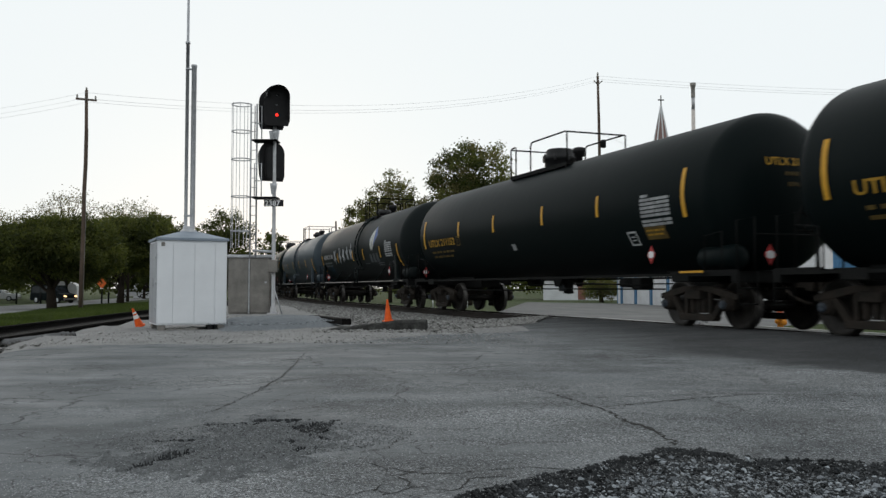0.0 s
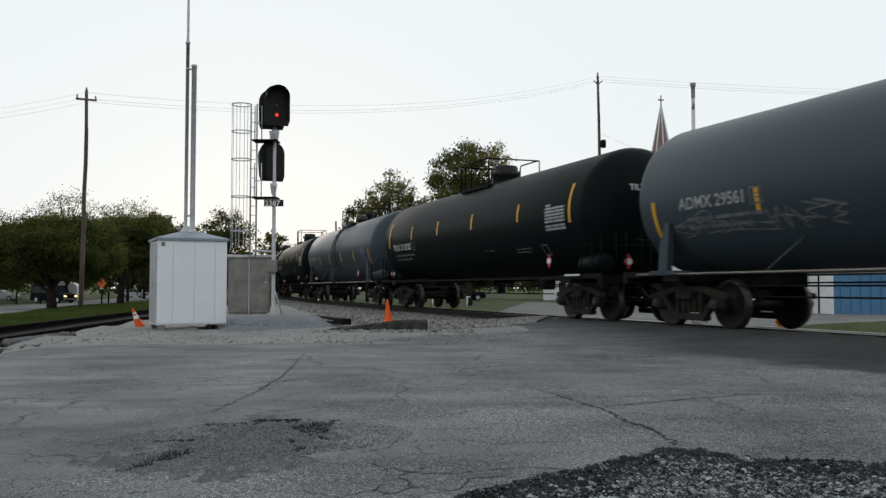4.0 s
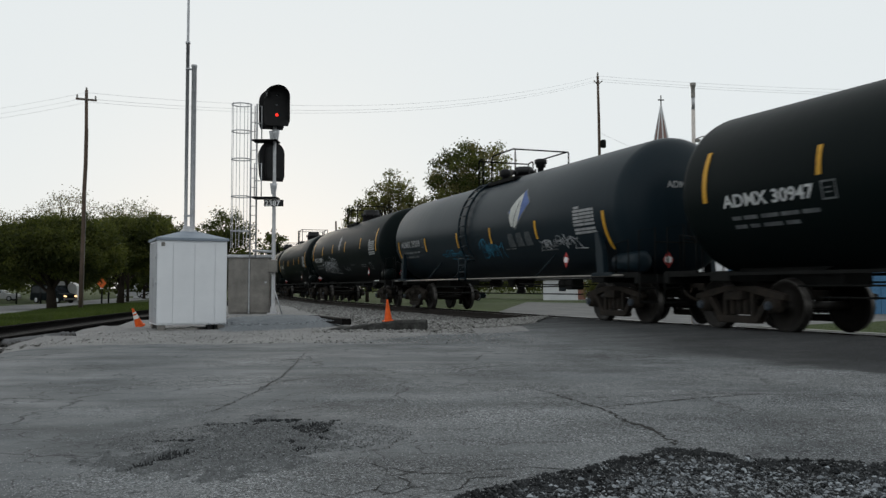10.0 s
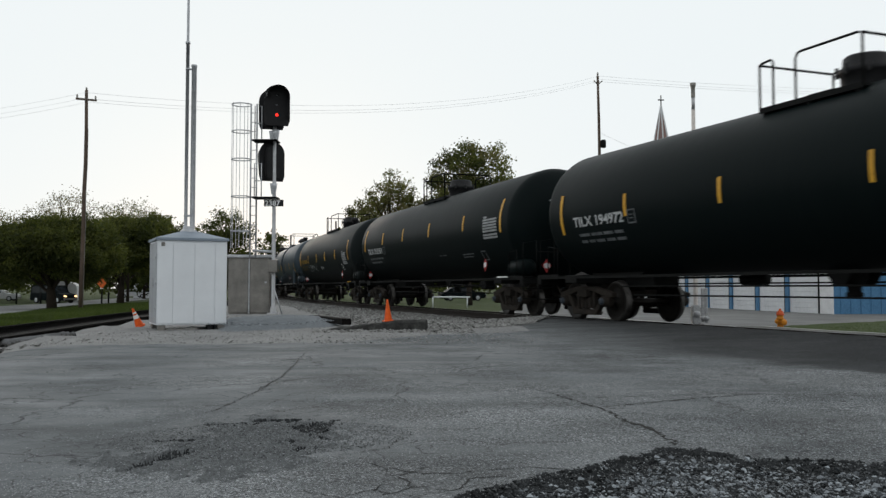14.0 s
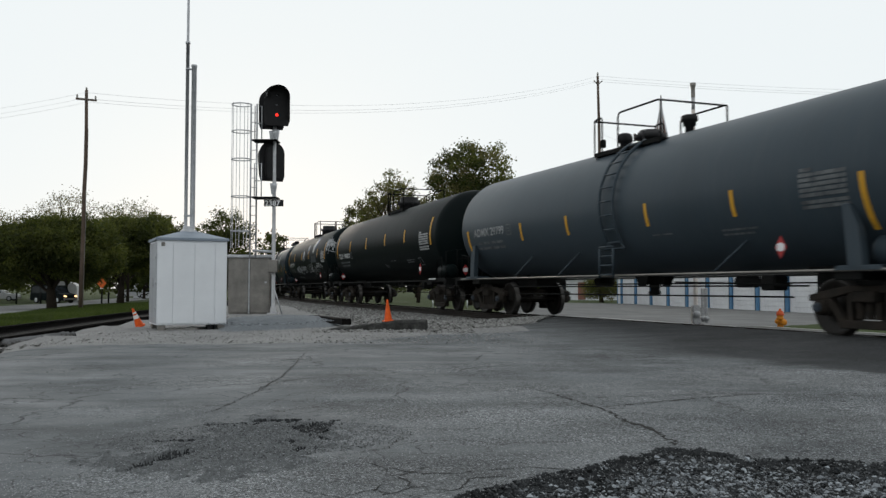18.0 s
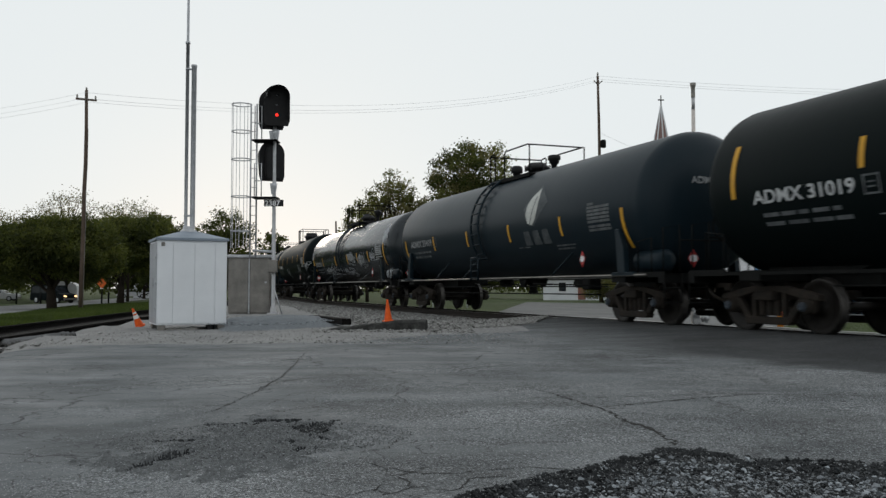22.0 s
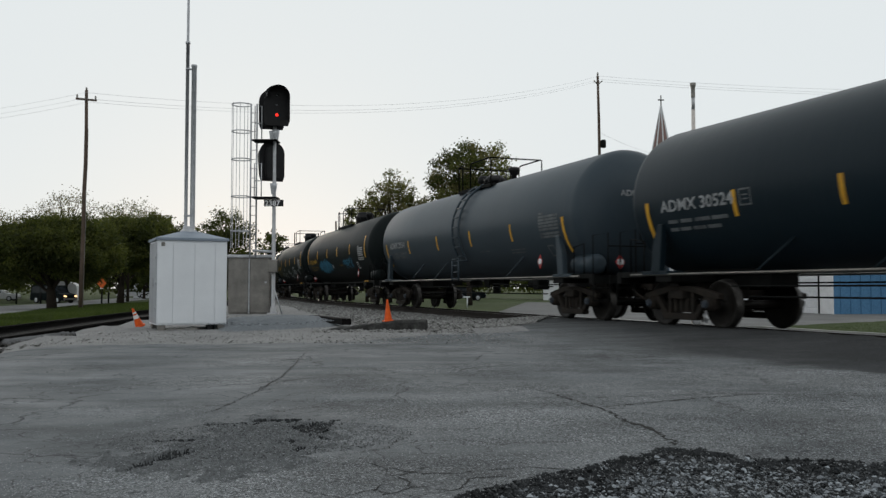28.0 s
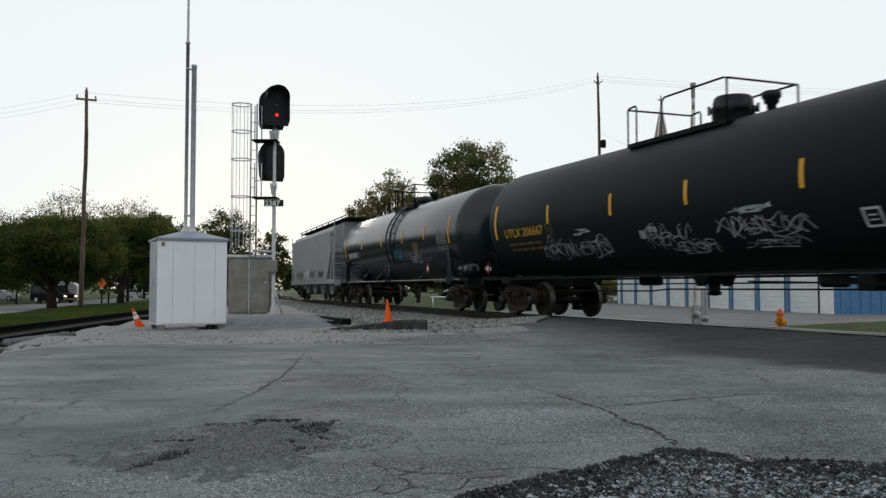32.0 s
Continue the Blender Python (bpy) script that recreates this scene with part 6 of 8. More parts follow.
APRON = [(2.1, 19.9), (1.3, 18.5), (-0.2, 16.75), (-1.4, 17.7), (-2.1, 19.4), (-3.1, 22.4), (-5.2, 31.0), (-8.3, 44.0), (-14.0, 70.0)]
ap = along(APRON, 160)
ins = np.array([beside(s, -1.0)[:2] for s in np.interp(np.linspace(0, 1, 160), (0, 0.25, 0.5, 1), (10.6, 13.5, 22, 62))])
va = np.linspace(0, 1, 24)[None, :, None]
am = ap[:, None] * (1 - va) + ins[:, None] * va
az = terrain(am[..., 0], am[..., 1])
az = np.maximum(az - 0.02 + 0.055 * smooth(0.0, 0.12, va[..., 0]), -0.185 - 0.06 * (1 - va[..., 0]))
az[:, 0] -= 0.05
tagged(new("ballast_apron", raw_mesh("ballast_apron", np.concatenate([am, az[..., None]], -1).reshape(-1, 3), quads(160, 24), M["ballast"], True)), "dark bed of the ballast shoulder", "ballast", kind="structure")
g2 = np.random.default_rng(21)
nb = 17000
ia, ja = 159 * g2.random(nb) ** 1.5, 23 * g2.random(nb)
i0, j0 = np.minimum(ia.astype(int), 158), np.minimum(ja.astype(int), 22)
fi, fj = (ia - i0)[:, None], (ja - j0)[:, None]
full = np.concatenate([am, az[..., None]], -1)
bp = (full[i0, j0] * (1 - fi) + full[i0 + 1, j0] * fi) * (1 - fj) + (full[i0, j0 + 1] * (1 - fi) + full[i0 + 1, j0 + 1] * fi) * fj
bp[:, 2] += 0.012
stones("ballast_stones", bp, g2.uniform(0.024, 0.05, nb), M["stone"], "pale grey ballast stones beside the rails", "ballast", 22)
strewn("pad_stones", 4200, lambda g3, n: np.column_stack([g3.uniform(-9.5, 1.5, n), 13.2 + 12 * g3.random(n) ** 1.5]), (0.006, 0.020), M["stone_pad"], "small stones strewn over the crushed stone", "gravel", 23, 0.2, 0.032)
strewn("block_rubble", 420, lambda g3, n: np.column_stack([g3.uniform(-2.5, 0.6, n), 16.3 + 0.9 * g3.random(n)]), (0.018, 0.045), M["stone"], "broken ballast before the dark block", "gravel", 25, 0.2, 0.03)
strewn("verge_rubble", 700, lambda g3, n: np.column_stack([g3.uniform(-9.6, -6.0, n), g3.uniform(12.9, 16.0, n)]), (0.02, 0.065), M["stone"], "broken stone lumps at the lot's edge", "gravel", 24, 0.3, 0.03)


BROKEN = [(0.0, 3.45), (0.11, 3.67), (0.28, 3.80), (0.45, 3.99), (0.66, 4.15), (0.82, 4.31), (1.06, 4.53), (1.20, 4.72), (1.28, 4.62), (1.46, 4.60), (1.50, 4.42), (1.73, 4.38), (2.16, 4.28), (3.0, 4.05), (6.0, 3.6)]


def broken_top(x):
    return np.interp(x, [p[0] for p in BROKEN], [p[1] for p in BROKEN])


def fractal(x, y, size, seed, octaves=5):
    """Smooth random heights between about -1 and 1, coarse to fine."""
    g3 = np.random.default_rng(seed)
    total, amp = np.zeros(x.shape), 1.0
    for o in range(octaves):
        f = 2.0 ** o / size
        grid = g3.uniform(-1, 1, (64, 64))
        u, v = x * f + 17.3 * o, y * f + 9.1 * o
        iu, iv = np.floor(u).astype(int), np.floor(v).astype(int)
        fu, fv = u - iu, v - iv
        fu, fv = fu * fu * (3 - 2 * fu), fv * fv * (3 - 2 * fv)
        a, b = grid[iu % 64, iv % 64], grid[(iu + 1) % 64, iv % 64]
        c, d = grid[iu % 64, (iv + 1) % 64], grid[(iu + 1) % 64, (iv + 1) % 64]
        total = total + amp * ((a * (1 - fu) + b * fu) * (1 - fv) + (c * (1 - fu) + d * fu) * fv)
        amp *= 0.55
    return total


def dip(x, y, cx, cy, rx, ry, turn):
    """1 in the middle of an ellipse, 0 on its rim, below 0 outside."""
    c, s = math.cos(turn), math.sin(turn)
    u, v = ((x - cx) * c + (y - cy) * s) / rx, (-(x - cx) * s + (y - cy) * c) / ry
    return 1 - np.sqrt(u * u + v * v)


# the finely broken part of the lot: a ragged edge with rubble, a worn hollow, open cracks
nx, ny = 820, 470
fx, fy = np.meshgrid(np.linspace(PATCH[0], PATCH[1], nx), PATCH[2] + (PATCH[3] - PATCH[2]) * np.linspace(0, 1, ny) ** 1.15, indexing="ij")
wide, fine = fractal(fx, fy, 0.45, 1), fractal(fx, fy, 0.09, 2, 5)
edge_gap = broken_top(fx) - fy + 0.05 * wide + 0.07 * fine
edge_gap = np.minimum(edge_gap, fy - 2.72 + 0.14 * wide + 0.06 * fine)
edge_gap = np.minimum(edge_gap, np.minimum(fx + 0.05, 3.55 - fx) + 0.14 * wide + 0.06 * fine)
jag = fractal(fx, fy * 0.6, 0.06, 3, 5)
# dark pockets on the hollow's upper rim, a broken line along it, and a slot at its foot
lip = np.maximum(np.maximum(dip(fx, fy, -0.80, 5.48, 0.13, 0.20, -0.3), dip(fx, fy, -1.04, 5.72, 0.24, 0.05, -0.05)), dip(fx, fy, -1.34, 5.55, 0.17, 0.03, 0.2)) + 0.15 * wide + 0.6 * jag
slot = np.maximum(dip(fx, fy, -1.44, 4.52, 0.055, 0.22, -0.25), dip(fx, fy, -1.50, 4.95, 0.12, 0.03, 0.3)) + 0.15 * wide + 0.6 * jag
crumb = np.maximum(dip(fx, fy, -1.06, 4.90, 0.50, 0.86, 0.0), dip(fx, fy, -1.30, 4.35, 0.42, 0.36, 0.2)) + 0.2 * wide + 0.35 * jag
nick = np.maximum(np.maximum(dip(fx, fy, -0.76, 4.72, 0.08, 0.07, 0.6), dip(fx, fy, -0.70, 5.05, 0.05, 0.10, 0.4)), dip(fx, fy, -0.86, 5.0, 0.05, 0.08, 0.0)) + 0.15 * wide + 0.6 * jag
depth = 0.026 * smooth(0.0, 0.05, edge_gap) + 0.012 * smooth(0.0, 0.35, edge_gap)
depth = depth + 0.012 * smooth(-0.1, 0.6, crumb) + 0.022 * smooth(0.0, 0.35, lip) + 0.02 * smooth(0.0, 0.3, slot) + 0.015 * smooth(0.1, 0.3, nick)
inside = smooth(0.0, 0.12, np.minimum(np.minimum(fx - PATCH[0], PATCH[1] - fx), np.minimum(fy - PATCH[2], PATCH[3] - fy)))
rubbly = (edge_gap > 0.0) | (lip > 0.14) | (slot > 0.12) | (nick > 0.2)
crumbly = (crumb > 0.02) & ~rubbly
bumps = np.where(rubbly, 0.009, np.where(crumbly, 0.005, 0.0008)) * fine + np.where(crumbly | rubbly, 1, 0) * np.random.default_rng(5).normal(0, 0.0026, fx.shape)
fz = terrain(fx, fy) + 0.008 + 0.0008 + (bumps - depth) * inside
me = raw_mesh("broken_lot", np.stack([fx, fy, fz], -1).reshape(-1, 3), quads(nx, ny), M["lot"], True)
me.materials.append(M["rubble"])
me.materials.append(M["rubble_grey"])
me.polygons.foreach_set("material_index", np.where(rubbly, 1, np.where(crumbly, 2, 0))[:-1, :-1].ravel().astype(int).tolist())
tagged(new("broken_lot", me), "broken part of the lot with a hollow and a ragged edge", "pavement", kind="structure")


def broken_z(x, y):
    """Height of the broken part at arrays of places."""
    i = np.clip(((x - PATCH[0]) / (PATCH[1] - PATCH[0]) * (nx - 1)).round().astype(int), 0, nx - 1)
    j = np.clip((np.clip((y - PATCH[2]) / (PATCH[3] - PATCH[2]), 0, 1) ** (1 / 1.15) * (ny - 1)).round().astype(int), 0, ny - 1)
    return fz[i, j]


def in_blob(cx, cy, rx, ry, turn, edge=1.0):
    def spots(g3, n):
        a, r = g3.uniform(0, math.tau, n), np.sqrt(g3.random(n)) * edge
        x, y = rx * r * np.cos(a), ry * r * np.sin(a)
        return np.column_stack([cx + x * math.cos(turn) - y * math.sin(turn), cy + x * math.sin(turn) + y * math.cos(turn)])
    return spots


def on_edge(low, high, power):
    def spots(g3, n):
        x = 3.4 * g3.random(n) ** 1.1
        y = low + (broken_top(x) - high - low) * g3.random(n) ** power
        return np.column_stack([x, y])
    return spots


strewn("edge_gravel", 13500, on_edge(2.8, 0.20, 0.85), (0.0035, 0.0115), M["stone_blue"], "loose bluish gravel on the broken edge", "gravel", 31, 0.3, 0.014)
strewn("edge_lumps", 700, on_edge(2.9, 0.02, 0.8), (0.009, 0.021), M["stone_blue"], "larger pale stones on the broken edge", "gravel", 37, 0.3, 0.014)
strewn("edge_pebbles", 16000, on_edge(2.7, -0.06, 0.75), (0.0018, 0.0075), M["rubble_pale"], "small crumbs on the broken edge", "gravel", 32, 0.3, 0.014)
strewn("edge_clods", 3000, on_edge(3.4, -0.03, 0.5), (0.006, 0.017), M["rubble"], "dark clods of asphalt along the broken edge", "gravel", 38, 0.3, 0.014)


def grit(name, xy, size, label, seed):
    """Bared aggregate: small three-sided chips that stand out of the asphalt, in one mesh."""
    g3 = np.random.default_rng(seed)
    x, y = xy[:, 0], xy[:, 1]
    n = len(x)
    z = terrain(x, y) + 0.0075
    z = np.where((x > PATCH[0]) & (x < PATCH[1]) & (y > PATCH[2]) & (y < PATCH[3]), broken_z(x, y) - 0.001, z)
    r = size * g3.uniform(0.5, 1.3, n)
    a = g3.uniform(0, math.tau, (n, 1)) + np.array([0, 2.1, 4.2])[None] + g3.normal(0, 0.3, (n, 3))
    ring = np.stack([x[:, None] + r[:, None] * np.cos(a), y[:, None] + r[:, None] * np.sin(a), np.broadcast_to(z[:, None], (n, 3))], -1)
    tip = np.stack([x + r * g3.normal(0, 0.2, n), y + r * g3.normal(0, 0.2, n), z + r * g3.uniform(0.4, 0.8, n)], -1)
    v = np.concatenate([ring, tip[:, None]], 1).reshape(-1, 3)
    f = (np.arange(n)[:, None, None] * 4 + np.array([(0, 1, 3), (1, 2, 3), (2, 0, 3)])[None]).reshape(-1, 3)
    return tagged(new(name, raw_mesh(name, v, f, M["grit"])), label, "gravel", kind="stuff")


def worn_spots(n, seed):
    """Spots that thicken where the asphalt has worn: to the road's side and close to the hollow."""
    g3 = np.random.default_rng(seed)
    y = 2.75 + 7.5 * g3.random(n) ** 1.5
    x = g3.uniform(-0.56, 0.56, n) * y
    wear = 0.42 + 0.13 * x + 0.30 * fractal(x, y, 0.7, 41, 3) - 0.03 * (y - 3.5) + 0.5 * np.exp(-((x + 1.0) / 0.7) ** 2 - ((y - 4.7) / 1.1) ** 2) + 0.35 * (y < 4.0 + 0.3 * fractal(x, y, 0.5, 42, 3))
    return np.column_stack([x, y])[g3.random(n) < np.clip(wear, 0.04, 1.0)]


grit("lot_aggregate", worn_spots(170000, 43), 0.0050, "small stones bared in the worn asphalt", 44)
strewn("heap_stones", 2600, in_blob(-3.75, 19.0, 1.35, 2.3, 0.0), (0.006, 0.018), M["stone_blue"], "bluish stones on the low heap", "gravel", 35, 0.2, 0.145)
strewn("hollow_pebbles", 7000, in_blob(-1.02, 5.05, 0.85, 0.58, 0.2, 1.0), (0.002, 0.0065), M["rubble_pale"], "crumbs of stone in the worn hollow", "gravel", 33, 0.25, 0.013)
strewn("lot_pebbles", 1500, lambda g3, n: np.column_stack([g3.uniform(-6, 4.5, n), 2.6 + 9 * g3.random(n) ** 1.4]), (0.002, 0.006), M["stone"], "grit strewn over the asphalt", "gravel", 34, 0.2, 0.009)


def crack(pts, width, seed):
    g3 = random.Random(seed)
    fine = []
    for (xa, ya), (xb, yb) in zip(pts, pts[1:]):
        n = max(2, int(math.hypot(xb - xa, yb - ya) / 0.035))
        for i in range(n):
            f = i / n
            fine.append((xa + (xb - xa) * f + g3.gauss(0, 0.012), ya + (yb - ya) * f + g3.gauss(0, 0.012), width * max(0.12, g3.gauss(0.8, 0.5))))
    v, f = [], []
    for i, (x, y, w) in enumerate(fine):
        xa, ya, _ = fine[max(i - 1, 0)]
        xb, yb, _ = fine[min(i + 1, len(fine) - 1)]
        d = math.hypot(xb - xa, yb - ya) or 1
        nx, ny = -(yb - ya) / d * w, (xb - xa) / d * w
        z = (float(broken_z(np.array([x]), np.array([y]))[0]) + 0.002) if PATCH[0] < x < PATCH[1] and PATCH[2] < y < PATCH[3] else ground_z(x, y) + 0.0115
        v += [(x + nx, y + ny, z), (x - nx, y - ny, z)]
        if i:
            f.append((2 * i - 2, 2 * i - 1, 2 * i + 1, 2 * i))
    return tagged(new("crack", raw_mesh("crack", v, f, M["crack"])), "dark open crack in the worn asphalt", "crack", "cracks in the lot", "structure")


def on_lot(*spots):
    """Places on the lot by bearing (m across per m ahead) and distance ahead."""
    return [(k * y, y) for k, y in spots]


crack([(-1.82, 11.54), (-1.68, 10.0), (-1.57, 8.58), (-1.53, 7.19), (-1.56, 6.83), (-1.58, 6.4), (-1.61, 6.06)], 0.006, 1)
crack([(-1.57, 7.39), (-1.53, 7.69), (-1.45, 8.0), (-1.37, 8.21)], 0.009, 2)
crack([(-1.56, 7.2), (-1.48, 7.35), (-1.42, 7.45)], 0.010, 11)
crack(on_lot((-0.255, 6.25), (-0.21, 6.2), (-0.185, 6.05), (-0.15, 6.3), (-0.115, 6.25)), 0.005, 3)
crack([(0.95, 6.83), (1.09, 6.34), (1.16, 6.0), (1.17, 5.6), (1.25, 5.44), (1.28, 4.98), (1.25, 4.76)], 0.015, 4)
crack([(0.95, 6.83), (0.85, 7.2), (0.72, 7.55)], 0.009, 12)
crack([(1.12, 6.28), (1.55, 6.56), (1.93, 6.79), (2.6, 7.12)], 0.010, 5)
crack([(-0.6, 3.72), (-0.42, 3.60), (-0.30, 3.72), (-0.12, 3.62), (0.05, 3.70)], 0.003, 21)
crack([(-0.30, 3.72), (-0.22, 3.95), (-0.3, 4.2)], 0.003, 22)
crack([(-0.12, 3.62), (-0.05, 3.45), (0.08, 3.38)], 0.003, 23)
crack([(0.95, 9.6), (1.6, 9.9), (2.2, 9.7)], 0.007, 6)
crack([(-0.2, 9.8), (0.4, 10.4), (0.5, 11.2)], 0.007, 7)
crack([(-0.35, 4.25), (-0.1, 4.05), (0.15, 4.1), (0.4, 4.2), (0.75, 4.12)], 0.005, 8)
crack([(-0.25, 3.62), (-0.12, 3.78), (0.05, 3.72), (0.12, 3.95), (0.35, 4.02)], 0.005, 13)
crack([(-0.12, 3.78), (-0.2, 4.0), (-0.05, 4.25)], 0.004, 14)
crack([(2.0, 7.2), (2.9, 7.0), (3.4, 7.1)], 0.007, 9)
crack([(-0.42, 5.25), (-0.2, 5.4), (0.1, 5.3), (0.3, 5.45)], 0.004, 15)
crack([(-0.45, 5.3), (-0.25, 5.05), (-0.3, 4.7), (-0.55, 4.5)], 0.004, 16)
crack(on_lot((0.0, 13.3), (0.03, 12.6), (0.08, 12.9)), 0.008, 17)
crack(on_lot((-0.05, 11.9), (-0.01, 11.5), (0.02, 11.8)), 0.007, 18)

# a lip of old asphalt at the lot's edge by the second track; its broken front is dark for rubble and for the shadow
# beneath, painted in
lu, lv2 = np.meshgrid(np.linspace(-1, 1, 80), np.linspace(-1, 1, 60), indexing="ij")
lox, loy = -7.2 + 1.0 * lu + 0.10 * lv2, 14.55 + 0.75 * lv2
lump = 1 - np.sqrt(lu ** 2 + lv2 ** 2) + 0.28 * fractal(lox, loy, 0.5, 61) + 0.10 * fractal(lox, loy, 0.1, 62, 4)
loz = terrain(lox, loy) - 0.03 + 0.21 * smooth(0.0, 0.4, lump) + 0.012 * fractal(lox, loy, 0.12, 63, 4)
me = raw_mesh("asphalt_lip", np.stack([lox, loy, loz], -1).reshape(-1, 3), quads(80, 60), M["lot_patch"], True)
me.materials.append(M["ballast"])
me.polygons.foreach_set("material_index", ((lump < 0.26) & (lv2 < 0.3))[:-1, :-1].ravel().astype(int).tolist())
tagged(new("asphalt_lip", me), "raised lip of old asphalt, broken off along its front", "pavement", kind="structure")
strewn("lip_rubble", 520, in_blob(-6.75, 13.75, 1.15, 0.35, 0.05), (0.012, 0.05), M["stone"], "pale lumps before the broken asphalt lip", "gravel", 64, 0.3, 0.03)

# ---- the white instrument case with its masts ----
case = thing("instrument_case", pose(-5.61, 17.1, ground_z(-5.0, 17.4) + 0.03, 0, 0, 25), "white steel instrument case with a hipped roof", "cabinet")
CW, CD = 1.356, 1.2
part("body", soft_box(0, CW, 0, CD, 0.10, 1.78, 0.012), M["white_case"], case)
for i, (a, b) in enumerate(((0.02, 0.29), (0.30, 0.705), (0.715, 1.11), (1.12, 1.335))):
    part("door_panel", soft_box(a, b, -0.014, 0.0, 0.13, 1.74, 0.006), M["white_case"], case)
# side doors painted greyer to stand for shade on the case's left face
for i in range(2):
    part("side_panel", soft_box(-0.012, 0.0, 0.03 + i * 0.58, 0.58 + i * 0.58, 0.13, 1.74, 0.005), M["case_side_shaded"], case, "side door of the case, its shade put into a greyer colour")
bm = bmesh.new()
e = 0.035
lo = [bm.verts.new(p) for p in ((-e, -e, 1.78), (CW + e, -e, 1.78), (CW + e, CD + e, 1.78), (-e, CD + e, 1.78))]
mi = [bm.verts.new((v.co.x, v.co.y, 1.83)) for v in lo]
hi = [bm.verts.new(p) for p in ((0.52, 0.46, 1.99), (0.84, 0.46, 1.99), (0.84, 0.74, 1.99), (0.52, 0.74, 1.99))]
bm.faces.new(lo[::-1])
bm.faces.new(hi)
for a, b in ((lo, mi), (mi, hi)):
    for i in range(4):
        bm.faces.new((a[i], a[(i + 1) % 4], b[(i + 1) % 4], b[i]))
part("roof", bm, M["roof_case"], case, "grey-blue hipped sheet roof")
for x, y in ((0.03, 0.04), (CW - 0.17, 0.04), (0.03, CD - 0.2), (CW - 0.17, CD - 0.2)):
    part("foot", soft_box(x, x + 0.14, y, y + 0.16, -0.02, 0.10, 0.008), M["galv_case"], case)
part("base_rail", soft_box(0.2, 0.8, 0.1, 0.16, -0.02, 0.03, 0.006), M["concrete"], case)
part("junction_box", soft_box(0.98, 1.10, 0.06, 0.2, -0.02, 0.12, 0.01), M["black"], case)
part("nameplate", soft_box(0.07, 0.14, -0.024, -0.0145, 1.66, 1.74, 0.003), M["galv_case"], case)
for z in (0.45, 0.95, 1.45):
    part("hinge", lathe(bmesh.new(), [(-0.05, 0), (-0.05, 0.014), (0.05, 0.014), (0.05, 0)], "z", (-0.02, 0.06, z), 8), M["galv"], case)
part("latch", soft_box(-0.03, -0.0125, 0.5, 0.58, 0.85, 1.05, 0.006), M["galv"], case)
part("mast_collar", lathe(bmesh.new(), [(1.96, 0.16), (2.02, 0.16), (2.03, 0.12), (2.10, 0.11), (2.10, 0)], "z", (0.68, 0.6, 0), 20), M["galv"], case)
part("pipe_mast", lathe(bmesh.new(), [(2.05, 0.052), (5.42, 0.052), (5.43, 0.06), (5.47, 0.06), (5.48, 0)], "z", (0.75, 0.58, 0), 16), M["galv"], case, "galvanised pipe mast")
part("antenna_mast", lathe(bmesh.new(), [(2.05, 0.036), (5.9, 0.036), (5.9, 0.05), (5.95, 0.05), (5.95, 0.028), (7.6, 0.024), (7.6, 0)], "z", (0.62, 0.60, 0), 12), M["galv"], case, "slim galvanised antenna mast")
part("mast_clamp", soft_box(0.58, 0.80, 0.56, 0.62, 5.36, 5.39, 0.004), M["galv"], case)
part("mast_clamp", soft_box(0.58, 0.80, 0.56, 0.62, 2.30, 2.34, 0.004), M["galv"], case)

# ---- the block signal ----
SZ = ground_z(-5.39, 27.7) + 0.03
sig = thing("block_signal", pose(-5.39, 27.7, SZ), "two-headed railway signal on a steel mast, upper head red", "railway signal")
part("mast", lathe(bmesh.new(), [(0, 0.10), (0.05, 0.10), (0.06, 0.062), (3.9, 0.058), (6.0, 0.055), (6.0, 0)], "z", (0, 0, 0), 18), M["galv_mast"], sig)
part("mast_base", lathe(bmesh.new(), [(-0.05, 0.19), (0.04, 0.19), (0.05, 0.11), (0.24, 0.09), (0.24, 0)], "z", (0, 0, 0), 20), M["galv_mast"], sig)
part("junction_box", soft_box(-0.14, 0.16, -0.20, -0.06, 1.32, 1.72, 0.02), M["galv_case"], sig)


def oval(w, lo, hi, n=14):
    """Outline with a round top and a flat, slightly rounded foot."""
    r = w / 2
    pts = [(-r * 0.86, lo), (r * 0.86, lo), (r, lo + 0.16)]
    pts += [(r * math.cos(a), hi - r + r * math.sin(a)) for a in [math.pi * i / n for i in range(n + 1)]]
    return pts + [(-r, lo + 0.16)]


